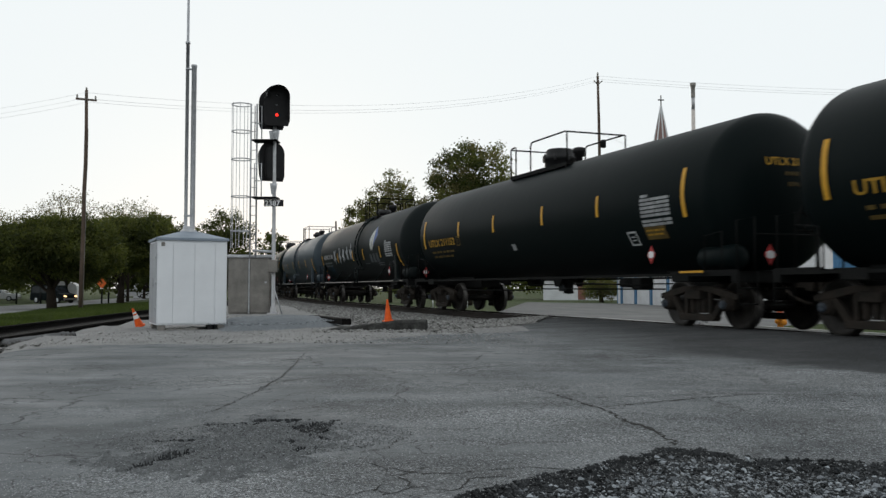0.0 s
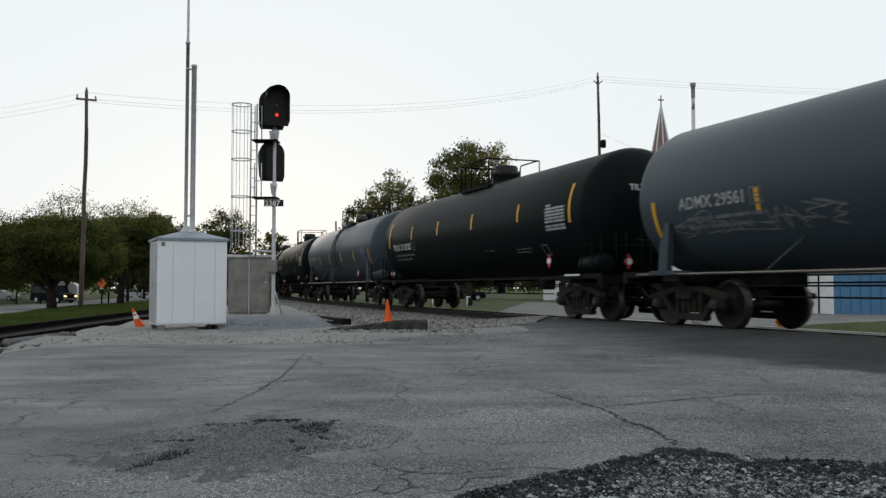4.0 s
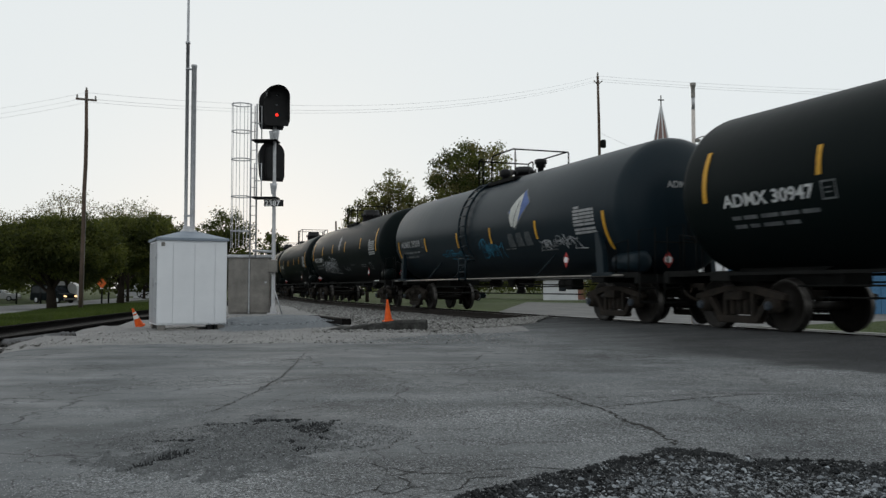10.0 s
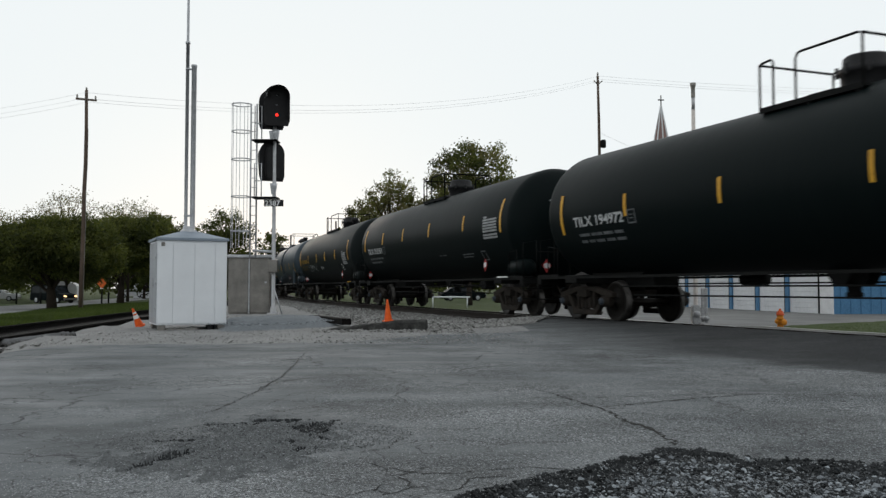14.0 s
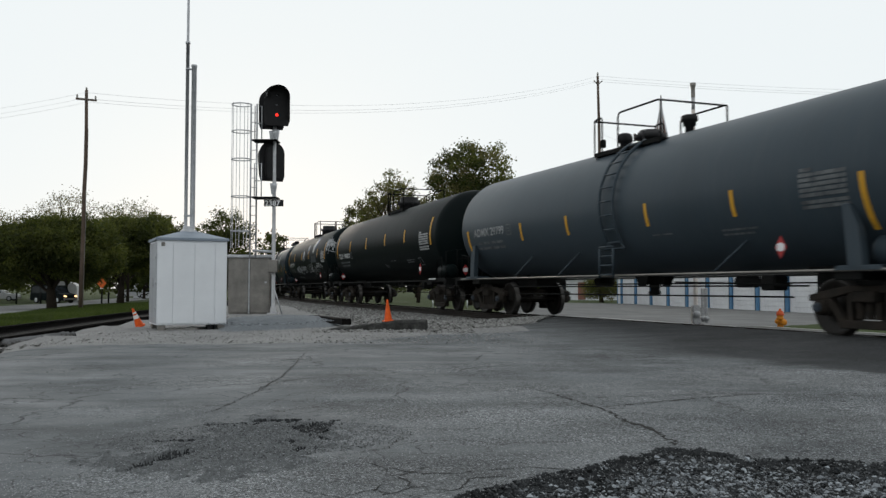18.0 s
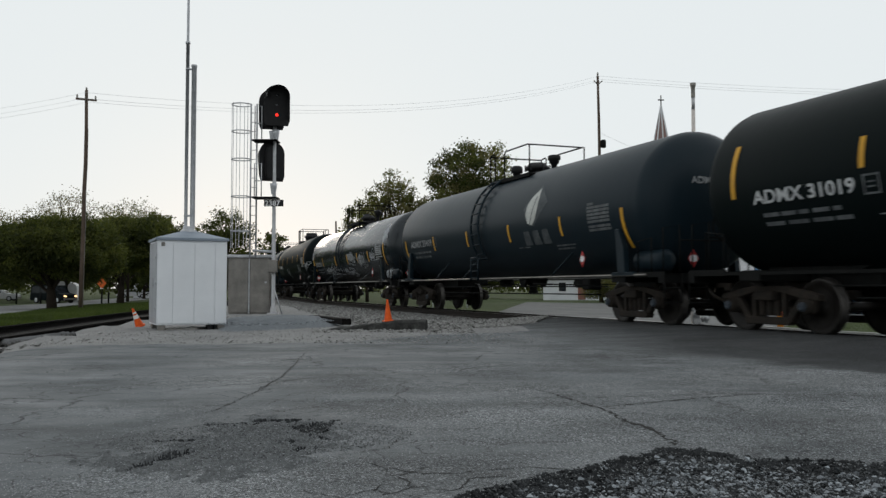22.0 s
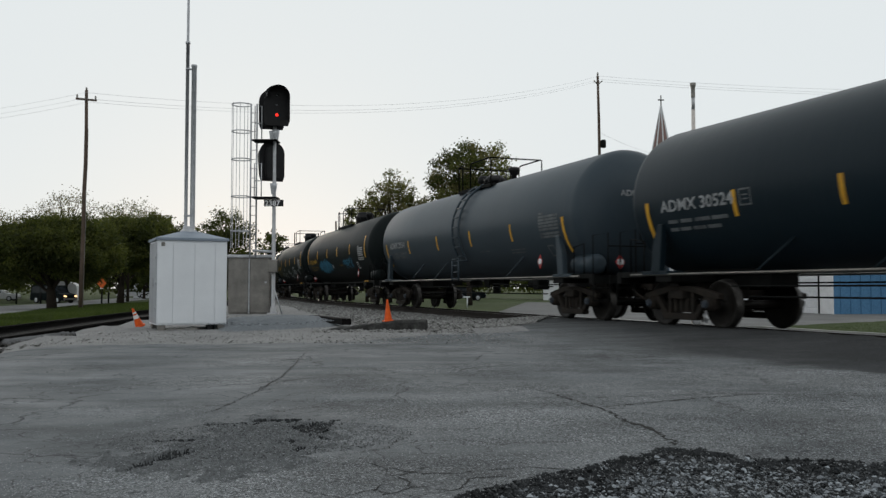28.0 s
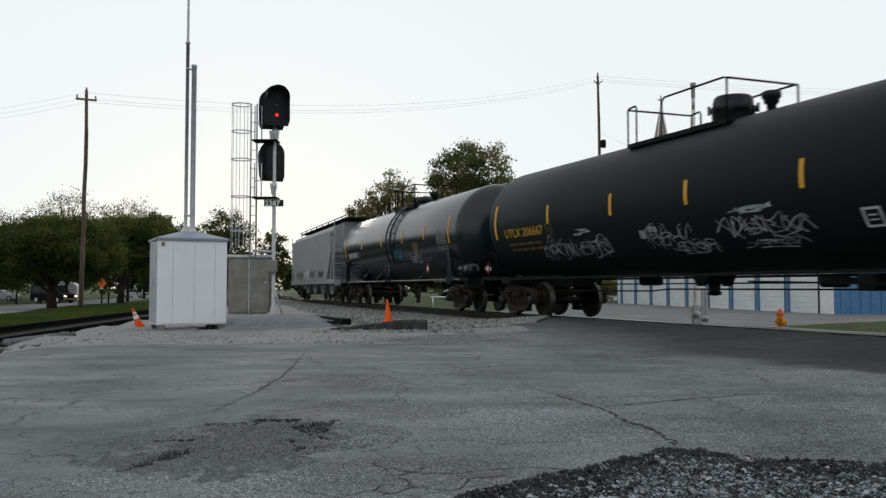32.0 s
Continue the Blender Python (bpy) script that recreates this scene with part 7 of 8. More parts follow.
def signal_head(z, turn, lit, dx=0.0):
    m = pose(dx + 0.24 * math.sin(radians(turn)), -0.24 * math.cos(radians(turn)), z, 0, 0, turn)
    back = part("background", slab(bmesh.new(), oval(0.82, -0.52, 0.78), -0.02, 0.01), M["black"], sig, "black oval signal background")
    back.matrix_basis = m
    bm = slab(bmesh.new(), oval(0.50, -0.48, 0.62), 0.012, 0.26)
    bmesh.ops.bevel(bm, geom=[ed for ed in bm.edges if ed.calc_face_angle(0) > 1.0], offset=0.04, segments=2, affect="EDGES")
    part("housing", bm, M["black"], back)
    hood = bmesh.new()
    out = oval(0.74, -0.46, 0.72)[2:-1]
    rows = []
    for y, f in ((-0.018, 1.0), (-0.46, 0.97)):
        rows.append([[hood.verts.new((x * f * q, y + (0.20 if z0 < 0 and y < -0.1 else 0), z0 * f)) for x, z0 in out] for q in (1.0, 0.95)])
    for i in range(len(out) - 1):
        hood.faces.new((rows[0][0][i], rows[0][0][i + 1], rows[1][0][i + 1], rows[1][0][i]))
        hood.faces.new((rows[0][1][i + 1], rows[0][1][i], rows[1][1][i], rows[1][1][i + 1]))
        hood.faces.new((rows[1][0][i], rows[1][0][i + 1], rows[1][1][i + 1], rows[1][1][i]))
    part("hood", hood, M["black"], back)
    for i, dz in enumerate((0.44, 0.13, -0.18)):
        lens = part("lens", lathe(bmesh.new(), [(-0.04, 0), (-0.038, 0.03), (-0.03, 0.046), (-0.021, 0.05)], "y", (0, 0, dz), 20), M["red_lamp"] if lit and i == 2 else M["car_glass"], back, "glowing red lens" if lit and i == 2 else "dark unlit lens")
    part("bracket", lathe(bmesh.new(), [(-0.95, 0.075), (-0.72, 0.105), (-0.62, 0.12), (-0.60, 0)], "z", (0, 0.24, 0), 14), M["galv"], back)


signal_head(6.50, 17, True, 0.04)
signal_head(6.46, 200, False, -0.06)
signal_head(4.78, 205, False, -0.02)
plate = part("number_plate", soft_box(-0.30, 0.32, -0.115, -0.10, 3.42, 3.63, 0.004), M["black"], sig, "black number plate")
vs, fs = text_verts("2387", 0.235)
bm = bmesh.new()
made = [bm.verts.new((-0.27 + v.x * 1.02, -0.119, 3.442 + v.y)) for v in vs]
for f in fs:
    bm.faces.new([made[i] for i in f])
part("number", bm, M["white"], plate, "white figures 2387")

# ladder with its cage, on the far side of the mast
lx0 = -0.78
rows = [[(lx0 - 0.0, 0.1, 1.8), (lx0 - 0.0, 0.1, 6.75)], [(lx0 + 0.19, 0.1, 1.8), (lx0 + 0.19, 0.1, 6.75)]]
part("ladder_stile", bars(rows[:1], 0.028, 6), M["galv"], sig)
part("ladder_stile", bars(rows[1:], 0.028, 6), M["galv"], sig)
for i in range(16):
    part("rung", shared("signal_rung", lambda: bars([[(lx0, 0.1, 0), (lx0 + 0.19, 0.1, 0)]], 0.012, 6), M["galv"]), None, sig).matrix_basis = pose(0, 0, 1.95 + 0.3 * i)


def cage_ring(z):
    return [(lx0 - 0.30 + 0.31 * math.cos(a) , 0.1 + 0.31 * math.sin(a), z) for a in [radians(15 + 330 * i / 18) for i in range(19)]]


for z in (6.72, 5.85, 4.95, 3.75, 2.65):
    part("cage_hoop", bars([cage_ring(z)], 0.018, 6), M["galv"], sig)
for i in range(7):
    a = radians(40 + 280 * i / 6)
    x, y = lx0 - 0.30 + 0.31 * math.cos(a), 0.1 + 0.31 * math.sin(a)
    part("cage_strap", bars([[(x, y, 2.1), (x, y, 6.75)]], 0.010, 5), M["galv"], sig)
for z in (5.55, 3.72):
    deck = part("service_deck", soft_box(lx0 + 0.1, 0.12, -0.25, 0.35, z - 0.04, z, 0.008), M["frame"], sig, "grated service deck")
    part("deck_rail", bars([[(lx0 + 0.2, -0.25, z), (lx0 + 0.2, -0.25, z + 1.05), (lx0 + 0.42, -0.25, z + 1.05), (lx0 + 0.42, -0.25, z)], [(lx0 + 0.2, -0.25, z + 0.5), (lx0 + 0.42, -0.25, z + 0.5)]], 0.018, 6), M["galv"], deck)
part("mast_arm", bars([[(lx0 + 0.1, 0.1, 2.02), (0, 0.0, 1.98)]], 0.05, 6), M["galv"], sig)
part("stay", bars([[(0.02, -0.1, 0.9), (0.30, -0.1, 0.0)]], 0.02, 6), M["galv"], sig)

# the galvanised relay case below the ladder
relay = thing("relay_case", pose(-6.9, 28.0, SZ - 0.02, 0, 0, 8), "dull galvanised relay case with two doors", "cabinet")
part("body", soft_box(0, 1.32, 0, 0.9, 0.0, 1.82, 0.03, 2), M["galv_case"], relay)
part("lid", soft_box(-0.05, 1.37, -0.06, 0.95, 1.82, 1.92, 0.02), M["galv"], relay)
for a, b in ((0.03, 0.62), (0.69, 1.29)):
    part("door", soft_box(a, b, -0.02, -0.001, 0.06, 1.78, 0.01), M["galv_case"], relay)
part("door_bar", soft_box(0.635, 0.68, -0.03, -0.001, 0.02, 1.8, 0.008), M["galv"], relay)
part("vent", soft_box(1.15, 1.22, -0.03, -0.0205, 1.0, 1.06, 0.004), M["galv"], relay)


# ---- cones, block and plank by the tracks ----
def traffic_cone(x, y, z, h, r, rx, ry, label, band):
    c = thing("traffic_cone", pose(x, y, z, rx, ry, 20), label, "traffic cone", "traffic cones by the tracks")
    part("base", soft_box(-r * 1.25, r * 1.25, -r * 1.25, r * 1.25, 0, 0.03, 0.01), M["cone"], c)
    prof = [(0.03, r), (h * 0.5, r * 0.6), (h * 0.96, r * 0.24), (h, r * 0.22), (h, 0)]
    part("body", lathe(bmesh.new(), prof, "z", seg=24), M["cone"], c)
    if band:
        for a, b in band:
            ra, rb = (np.interp(v, (0.03, h * 0.5, h * 0.96), (r, r * 0.6, r * 0.24)) + 0.003 for v in (a, b))
            part("reflective_band", lathe(bmesh.new(), [(a, ra), (b, rb)], "z", seg=24), M["cone_band"], c, "pale reflective band")
    return c


BZ = ground_z(-1.1, 17.3)
traffic_cone(-1.09, 17.4, BZ + 0.195, 0.44, 0.082, 0, -3, "plain orange traffic cone standing on a dark block", [])
traffic_cone(-6.38, 18.4, ground_z(-6.35, 18.5) + 0.055, 0.42, 0.088, 6, -22, "orange traffic cone with pale bands, leaning over", [(0.19, 0.27), (0.30, 0.335)])

g3 = random.Random(3)
bm = bmesh.new()
n = 26
rings = []
for i in range(n + 1):
    f = i / n
    x = -2.30 + 1.95 * f
    hgt = 0.05 + 0.185 * min(1, f * 1.3)
    dep = 0.26 + 0.05 * min(1, f * 2)
    sec = [(-dep, -0.05), (-dep * 0.98, hgt * 0.80), (-dep * 0.86, hgt * 0.98), (-dep * 0.5, hgt), (dep * 0.3, hgt * 0.97), (dep * 0.9, hgt * 0.9), (dep, hgt * 0.5), (dep, -0.05)]
    rings.append([bm.verts.new((x + g3.gauss(0, 0.010) + (0.05 * k / 8 if i == n else 0), 17.4 + y + 0.10 * f + g3.gauss(0, 0.014), BZ + z + g3.gauss(0, 0.007))) for k, (y, z) in enumerate(sec)])
for a, b in zip(rings, rings[1:]):
    for i in range(7):
        bm.faces.new((a[i], b[i], b[i + 1], a[i + 1]))
bm.faces.new(rings[0])
bm.faces.new(rings[-1][::-1])
ob = part("old_crossing_block", bm, M["old_block"])
tagged(ob, "weathered dark concrete block at the end of the lot", "block")
bm = soft_box(-2.05, 2.05, -0.10, 0.10, 0, 0.13, 0.012)
ob = part("timber", bm, M["rail_old"])
ob.matrix_basis = pose(-2.70, 20.5, ground_z(-2.7, 20.5) + 0.06, 0, -0.6, -71.3)
tagged(ob, "long dark weathered timber lying in the stone", "timber")

# ---- the far side: gate mast, hydrant, fence, storage building ----
gx0, gy0 = 7.24, 25.0
gz0 = ground_z(gx0, gy0)
gate = thing("crossing_mast", pose(gx0, gy0, gz0), "slim steel crossing mast with gate gear at its foot", "crossing signal")
part("pole", lathe(bmesh.new(), [(-0.05, 0.065), (6.3, 0.055), (6.3, 0)], "z", seg=14), M["pole_steel"], gate)
part("cap", lathe(bmesh.new(), [(6.66, 0.06), (6.95, 0.06), (7.0, 0.085), (7.08, 0.085), (7.1, 0)], "z", seg=14), M["galv_case"], gate)
part("neck", bars([[(0.0, 0, 6.28), (0.0, 0, 6.68)]], 0.05, 10), M["galv_mast"], gate)
part("side_arm", bars([[(0, 0, 5.42), (0.25, -0.02, 5.52), (0.58, -0.04, 5.53)]], 0.02, 6), M["galv_case"], gate)
part("arm_lamp", soft_box(0.02, 0.18, -0.08, 0.06, 5.36, 5.44, 0.01), M["galv_case"], gate)
part("foundation", soft_box(-0.2, 0.2, -0.2, 0.2, -0.1, 0.12, 0.02), M["old_block"], gate)
part("gate_box", soft_box(-0.13, 0.09, -0.16, 0.10, 0.12, 0.66, 0.03, 2), M["galv_mast"], gate)
part("gate_motor", lathe(bmesh.new(), [(-0.24, 0), (-0.24, 0.08), (-0.21, 0.10), (-0.10, 0.10), (-0.10, 0)], "y", (-0.02, 0, 0.40), 18), M["galv_mast"], gate)
for y in (-0.16, 0.16):
    part("counterweight_arm", soft_box(0.20, 0.30, y - 0.02, y + 0.02, 0.16, 1.15, 0.02), M["galv_mast"], gate)
    part("counterweight", lathe(bmesh.new(), [(y - 0.05, 0), (y - 0.05, 0.075), (y + 0.05, 0.075), (y + 0.05, 0)], "y", (0.25, 0, 0.28), 16), M["galv_mast"], gate)

hz = ground_z(9.5, 24.4) + 0.03
hyd = thing("fire_hydrant", pose(9.42, 24.4, hz, 0, 0, 20), "yellow fire hydrant with an orange bonnet", "fire hydrant")
part("flange", lathe(bmesh.new(), [(0, 0.125), (0.05, 0.125), (0.06, 0.10), (0.10, 0.10)], "z", seg=20), M["hydrant"], hyd)
part("barrel", lathe(bmesh.new(), [(0.05, 0.085), (0.34, 0.08), (0.36, 0.11), (0.40, 0.11), (0.41, 0.09), (0.48, 0.09)], "z", seg=20), M["hydrant"], hyd)
part("bonnet", lathe(bmesh.new(), [(0.475, 0.11), (0.50, 0.11), (0.55, 0.09), (0.60, 0.06), (0.61, 0.03), (0.66, 0.03), (0.66, 0)], "z", seg=20), M["hydrant_cap"], hyd)
for s in (-1, 1):
    part("nozzle", lathe(bmesh.new(), [(0, 0.05), (s * 0.105, 0.05), (s * 0.11, 0.06), (s * 0.14, 0.06), (s * 0.145, 0)], "x", (0, 0, 0.30), 14), M["hydrant"], hyd)
part("pumper_nozzle", lathe(bmesh.new(), [(0, 0.07), (-0.13, 0.07), (-0.135, 0.09), (-0.17, 0.09), (-0.175, 0)], "y", (0, 0, 0.28), 14), M["hydrant"], hyd)

GA, GD = Vector((20.3, 45.6, -0.62)), Vector((-0.147, 0.989, 0))
store = thing("storage_building", Matrix.Translation(GA) @ pose(0, 0, 0, 0, 0, math.degrees(math.atan2(GD.y, GD.x))), "long storage building with white roll-up doors and blue walls", "building")
# local x runs along the door front, y points to the lot (left of the front)
LEN, DEEP, EAVE, RIDGE = 32.3, 12.0, 4.55, 6.4
part("front_wall", box(bmesh.new(), 0, LEN, -0.25, 0.0, 0, EAVE), M["siding_white"], store)
part("rear_wall", box(bmesh.new(), 0, LEN, -DEEP, -DEEP + 0.2, 0, EAVE), M["siding_blue"], store)
for x0, x1 in ((-0.2, 0.0), (LEN, LEN + 0.2)):
    bm = bmesh.new()
    pts = [(0.0, 0), (0.0, EAVE), (-DEEP / 2, RIDGE), (-DEEP, EAVE), (-DEEP, 0)]
    a = [bm.verts.new((x0, y, z)) for y, z in pts]
    b = [bm.verts.new((x1, y, z)) for y, z in pts]
    bm.faces.new(a)
    bm.faces.new(b[::-1])
    for i in range(5):
        bm.faces.new((a[i], b[i], b[(i + 1) % 5], a[(i + 1) % 5]))
    bmesh.ops.recalc_face_normals(bm, faces=bm.faces)
    part("gable_wall", bm, M["siding_blue"], store, "blue ribbed steel gable wall")
for s in (0, 1):
    bm = bmesh.new()
    y0 = 0.4 if s == 0 else -DEEP - 0.4
    pts = [(y0, EAVE - 0.02), (-DEEP / 2, RIDGE + 0.10), (-DEEP / 2, RIDGE + 0.02), (y0, EAVE - 0.12)]
    a = [bm.verts.new((-0.5, y, z)) for y, z in pts]
    b = [bm.verts.new((LEN + 0.5, y, z)) for y, z in pts]
    for i in range(4):
        bm.faces.new((a[i], b[i], b[(i + 1) % 4], a[(i + 1) % 4]))
    bm.faces.new(a)
    bm.faces.new(b[::-1])
    bmesh.ops.recalc_face_normals(bm, faces=bm.faces)
    part("roof", bm, M["roof_metal"], store)
part("corner_trim", soft_box(-0.22, 1.0, 0.004, 0.03, 0, EAVE, 0.006), M["white"], store)


def build_shutter():
    bm = bmesh.new()
    prof = [(0.0, 0.0)]
    for i in range(9):
        prof += [(0.05, 0.02 + 0.3 * i), (0.05, 0.27 + 0.3 * i), (0.02, 0.285 + 0.3 * i), (0.02, 0.305 + 0.3 * i)]
    prof += [(0.0, 2.75)]
    a = [bm.verts.new((0.0, y, z)) for y, z in prof]
    b = [bm.verts.new((2.6, y, z)) for y, z in prof]
    for i in range(len(prof) - 1):
        bm.faces.new((a[i], b[i], b[i + 1], a[i + 1]))
    bm.faces.new(a)
    bm.faces.new(b[::-1])
    bmesh.ops.recalc_face_normals(bm, faces=bm.faces)
    return bm


for i in range(9):
    x = 1.0 + 3.38 * i
    part("roll_up_door", shared("shutter", build_shutter, M["siding_white"]), None, store, "white ribbed roll-up door").matrix_basis = pose(x + 0.15, 0.006, 0)
    part("door_jamb", shared("jamb", lambda: soft_box(0, 0.05, 0, 0.07, 0, 2.8, 0.005), M["frame"]), None, store).matrix_basis = pose(x + 0.06, 0.006, 0)
    part("blue_post", shared("blue_post", lambda: soft_box(0, 0.36, 0, 0.10, 0, 2.9, 0.01), M["siding_blue"]), None, store, "blue steel post").matrix_basis = pose(x + 3.0, 0.006, 0)
for i in range(20):
    part("wall_rib", shared("rib", lambda: soft_box(-0.235, -0.2, -0.03, 0.03, 0.0, EAVE - 0.1, 0.008), M["siding_blue"]), None, store).matrix_basis = pose(0, -0.4 - 0.58 * i, 0)

# ---- church far off ----
church = thing("church", pose(32.8, 130, -0.6), "far brick church with a slim pinkish spire and cross", "church")
part("tower", box(bmesh.new(), -2.0, 2.0, -2.0, 2.0, 0, 18.5), M["brick"], church)
part("nave", box(bmesh.new(), -5, 5, 2.0, 26, 0, 9), M["brick"], church)
bm = bmesh.new()
slab(bm, [(-5.4, 9), (5.4, 9), (0, 14.5)], 1.9, 26.4)
part("nave_roof", bm, M["shingle"], church)
part("spire", lathe(bmesh.new(), [(18.5, 2.05), (19.0, 1.95), (28.7, 0.06), (28.7, 0)], "z", seg=8, smooth=False), M["spire"], church, "pinkish-grey eight-sided spire")
for k in range(8):
    a = k * math.tau / 8
    part("spire_rib", bars([[(1.97 * math.cos(a), 1.97 * math.sin(a), 19.0), (0.06 * math.cos(a), 0.06 * math.sin(a), 28.7)]], 0.10, 5), M["siding_white"], church)
part("cross", box(box(bmesh.new(), -0.07, 0.07, -0.07, 0.07, 28.6, 30.3), -0.45, 0.45, -0.071, 0.071, 29.55, 29.70), M["frame"], church)


# ---- utility poles and wires ----
def utility_pole(x, y, h, lean, label, arm=True, thick=1.0):
    z = ground_z(x, y)
    p = thing("utility_pole", pose(x, y, z, 0, lean, 0), label, "utility pole", "utility poles")
    crook = [(0, -0.3), (0.02, h * 0.2), (0.05, h * 0.38), (0.02, h * 0.52), (0.06, h * 0.66), (0.05, h * 0.82), (0.0, h)]
    part("pole", tube(bmesh.new(), [(x1, 0, z1) for x1, z1 in crook], 0.135 * thick, 12, 0.085 * thick), M["pole_wood"], p)
    part("ground_wire", bars([[(x1 + 0.13, -0.05, z1) for x1, z1 in crook[:-1]]], 0.012, 5), M["galv_case"], p)
    if arm:
        part("crossarm", soft_box(-0.55, 0.55, -0.17, -0.10, h - 0.62, h - 0.50, 0.01), M["pole_wood"], p).matrix_basis = pose(0, 0, 0, 0, 0, 25)
        for x1 in (-0.48, 0.48):
            part("insulator", lathe(bmesh.new(), [(h - 0.5, 0.03), (h - 0.42, 0.05), (h - 0.36, 0.05), (h - 0.30, 0.02), (h - 0.30, 0)], "z", (x1, -0.135, 0), 10), M["galv_case"], p).matrix_basis = pose(0, 0, 0, 0, 0, 25)
        part("top_insulator", lathe(bmesh.new(), [(h, 0.03), (h + 0.08, 0.06), (h + 0.16, 0.04), (h + 0.18, 0)], "z", (0, 0, 0), 10), M["galv_case"], p)
    return p


utility_pole(-20.22, 48.7, 12.3, 0.5, "tall brown wooden utility pole in the grass")
pr = utility_pole(15.94, 88.0, 23.0, -0.4, "tall dark wooden utility pole behind the far lot", False, 1.45)
part("top_pin", lathe(bmesh.new(), [(22.95, 0.05), (23.1, 0.09), (23.3, 0.09), (23.4, 0)], "z", (0, 0, 0), 10), M["galv_case"], pr)
part("side_bracket", bars([[(-0.45, -0.1, 22.5), (0.0, -0.1, 22.1), (0.45, -0.1, 22.45)]], 0.07, 6), M["galv_case"], pr)
part("transformer", lathe(bmesh.new(), [(15.6, 0), (15.6, 0.22), (15.7, 0.28), (16.3, 0.28), (16.4, 0.2), (16.4, 0)], "z", (0.45, -0.1, 0), 16), M["frame"], pr)
utility_pole(-11.1, 90.0, 8.3, 0, "dark stub of a wooden pole far down the line", False)


def wire(a, b, sag, r=0.006):
    a, b = Vector(a), Vector(b)
    pts = [a.lerp(b, i / 20) - Vector((0, 0, sag * 4 * (i / 20) * (1 - i / 20))) for i in range(21)]
    ob = part("overhead_wire", tube(bmesh.new(), pts, r, 5), M["wire"])
    return tagged(ob, "thin overhead wire between the poles", "wire", "overhead wires")


L_TOP, R_TOP = (-20.1, 48.6, 11.75), (15.85, 87.8, 22.3)
for dz, dy in ((0.0, 0.0), (-0.42, -0.4), (-0.45, 0.4)):
    a = (L_TOP[0], L_TOP[1] + dy, L_TOP[2] + dz)
    b = (R_TOP[0], R_TOP[1] + dy, R_TOP[2] + dz)
    wire(a, b, 1.7, 0.008)
    wire((-52, 52 + dy, 11.2 + dz), a, 1.3)
    wire(b, (78, 82 + dy, 19.8 + dz), 1.0, 0.011)
wire((15.9, 88, 16.6), (34, 128, 20.3), 0.6, 0.012)


# ---- trees ----
def tree(x, y, h, rx, low, clumps, leaves, size, mats, seed, label, trunk=0.22, sparse=0.0, squash=1.0):
    """A tapered trunk with limbs, and a crown of leaf clumps in an uneven outline."""
    g3 = np.random.default_rng(seed)
    z0 = ground_z(x, y) - 0.05
    t = thing("tree", pose(x, y, z0), label, "tree", "trees")
    cz, rz = (h + low) / 2, (h - low) / 2
    lobes = g3.normal(0, 1, (7, 3))
    lobes /= np.linalg.norm(lobes, axis=1)[:, None]
    d = g3.normal(0, 1, (clumps, 3))
    d /= np.linalg.norm(d, axis=1)[:, None]
    d[:, 2] = np.where(d[:, 2] < -0.8, -d[:, 2] * 0.5, d[:, 2])
    wob = 0.72 + 0.30 * np.max(d @ lobes.T, axis=1) + g3.normal(0, 0.06 + 0.10 * sparse, clumps)
    rad = np.where(g3.random(clumps) < 0.65, g3.uniform(0.72, 1.0, clumps), g3.random(clumps) ** 0.5) * wob
    c = np.column_stack([d[:, 0] * rx * rad, d[:, 1] * rx * rad * squash, cz + d[:, 2] * rz * rad])
    bm = bmesh.new()
    tube(bm, [(0, 0, 0), (0.03 * h * g3.normal() * 0.3, 0, low * 0.6 + 0.3), (0.02 * h * g3.normal() * 0.3, 0, cz), (0, 0, h * 0.86)], trunk, 10, 0.04)
    for i in range(min(26 if trunk > 0.28 else 70, clumps)):
        p = Vector(c[i])
        s = Vector((0, 0, max(0.5, min(p.z - 0.35 * rx, h * 0.8) * g3.uniform(0.55, 0.85))))
        mid = s.lerp(p, 0.5) + Vector((0, 0, 0.12 * rx))
        tube(bm, [s, mid, p], trunk * (0.34 if i < 20 else 0.18), 5, 0.015)
    part("trunk", bm, M["bark"], t)
    for mi, mat in enumerate(mats):
        cc = c[mi::len(mats)]
        k = len(cc) * leaves
        pos = np.repeat(cc, leaves, 0) + g3.normal(0, 1, (k, 3)) * np.array([0.20, 0.20, 0.16]) * (0.55 * rx ** 0.75 + 0.2) * (0.8 + 0.5 * sparse)
        u = g3.normal(0, 1, (k, 3))
        u /= np.linalg.norm(u, axis=1)[:, None]
        w = np.cross(u, g3.normal(0, 1, (k, 3)))
        w /= np.linalg.norm(w, axis=1)[:, None]
        sz = size * g3.uniform(0.6, 1.3, (k, 1))
        q = np.stack([pos - u * sz, pos + w * sz * 0.55, pos + u * sz, pos - w * sz * 0.55], 1).reshape(-1, 3)
        f = np.arange(4 * k).reshape(-1, 4)
        part("crown", raw_mesh("crown", q, f, M[mat]), None, t)
    return t


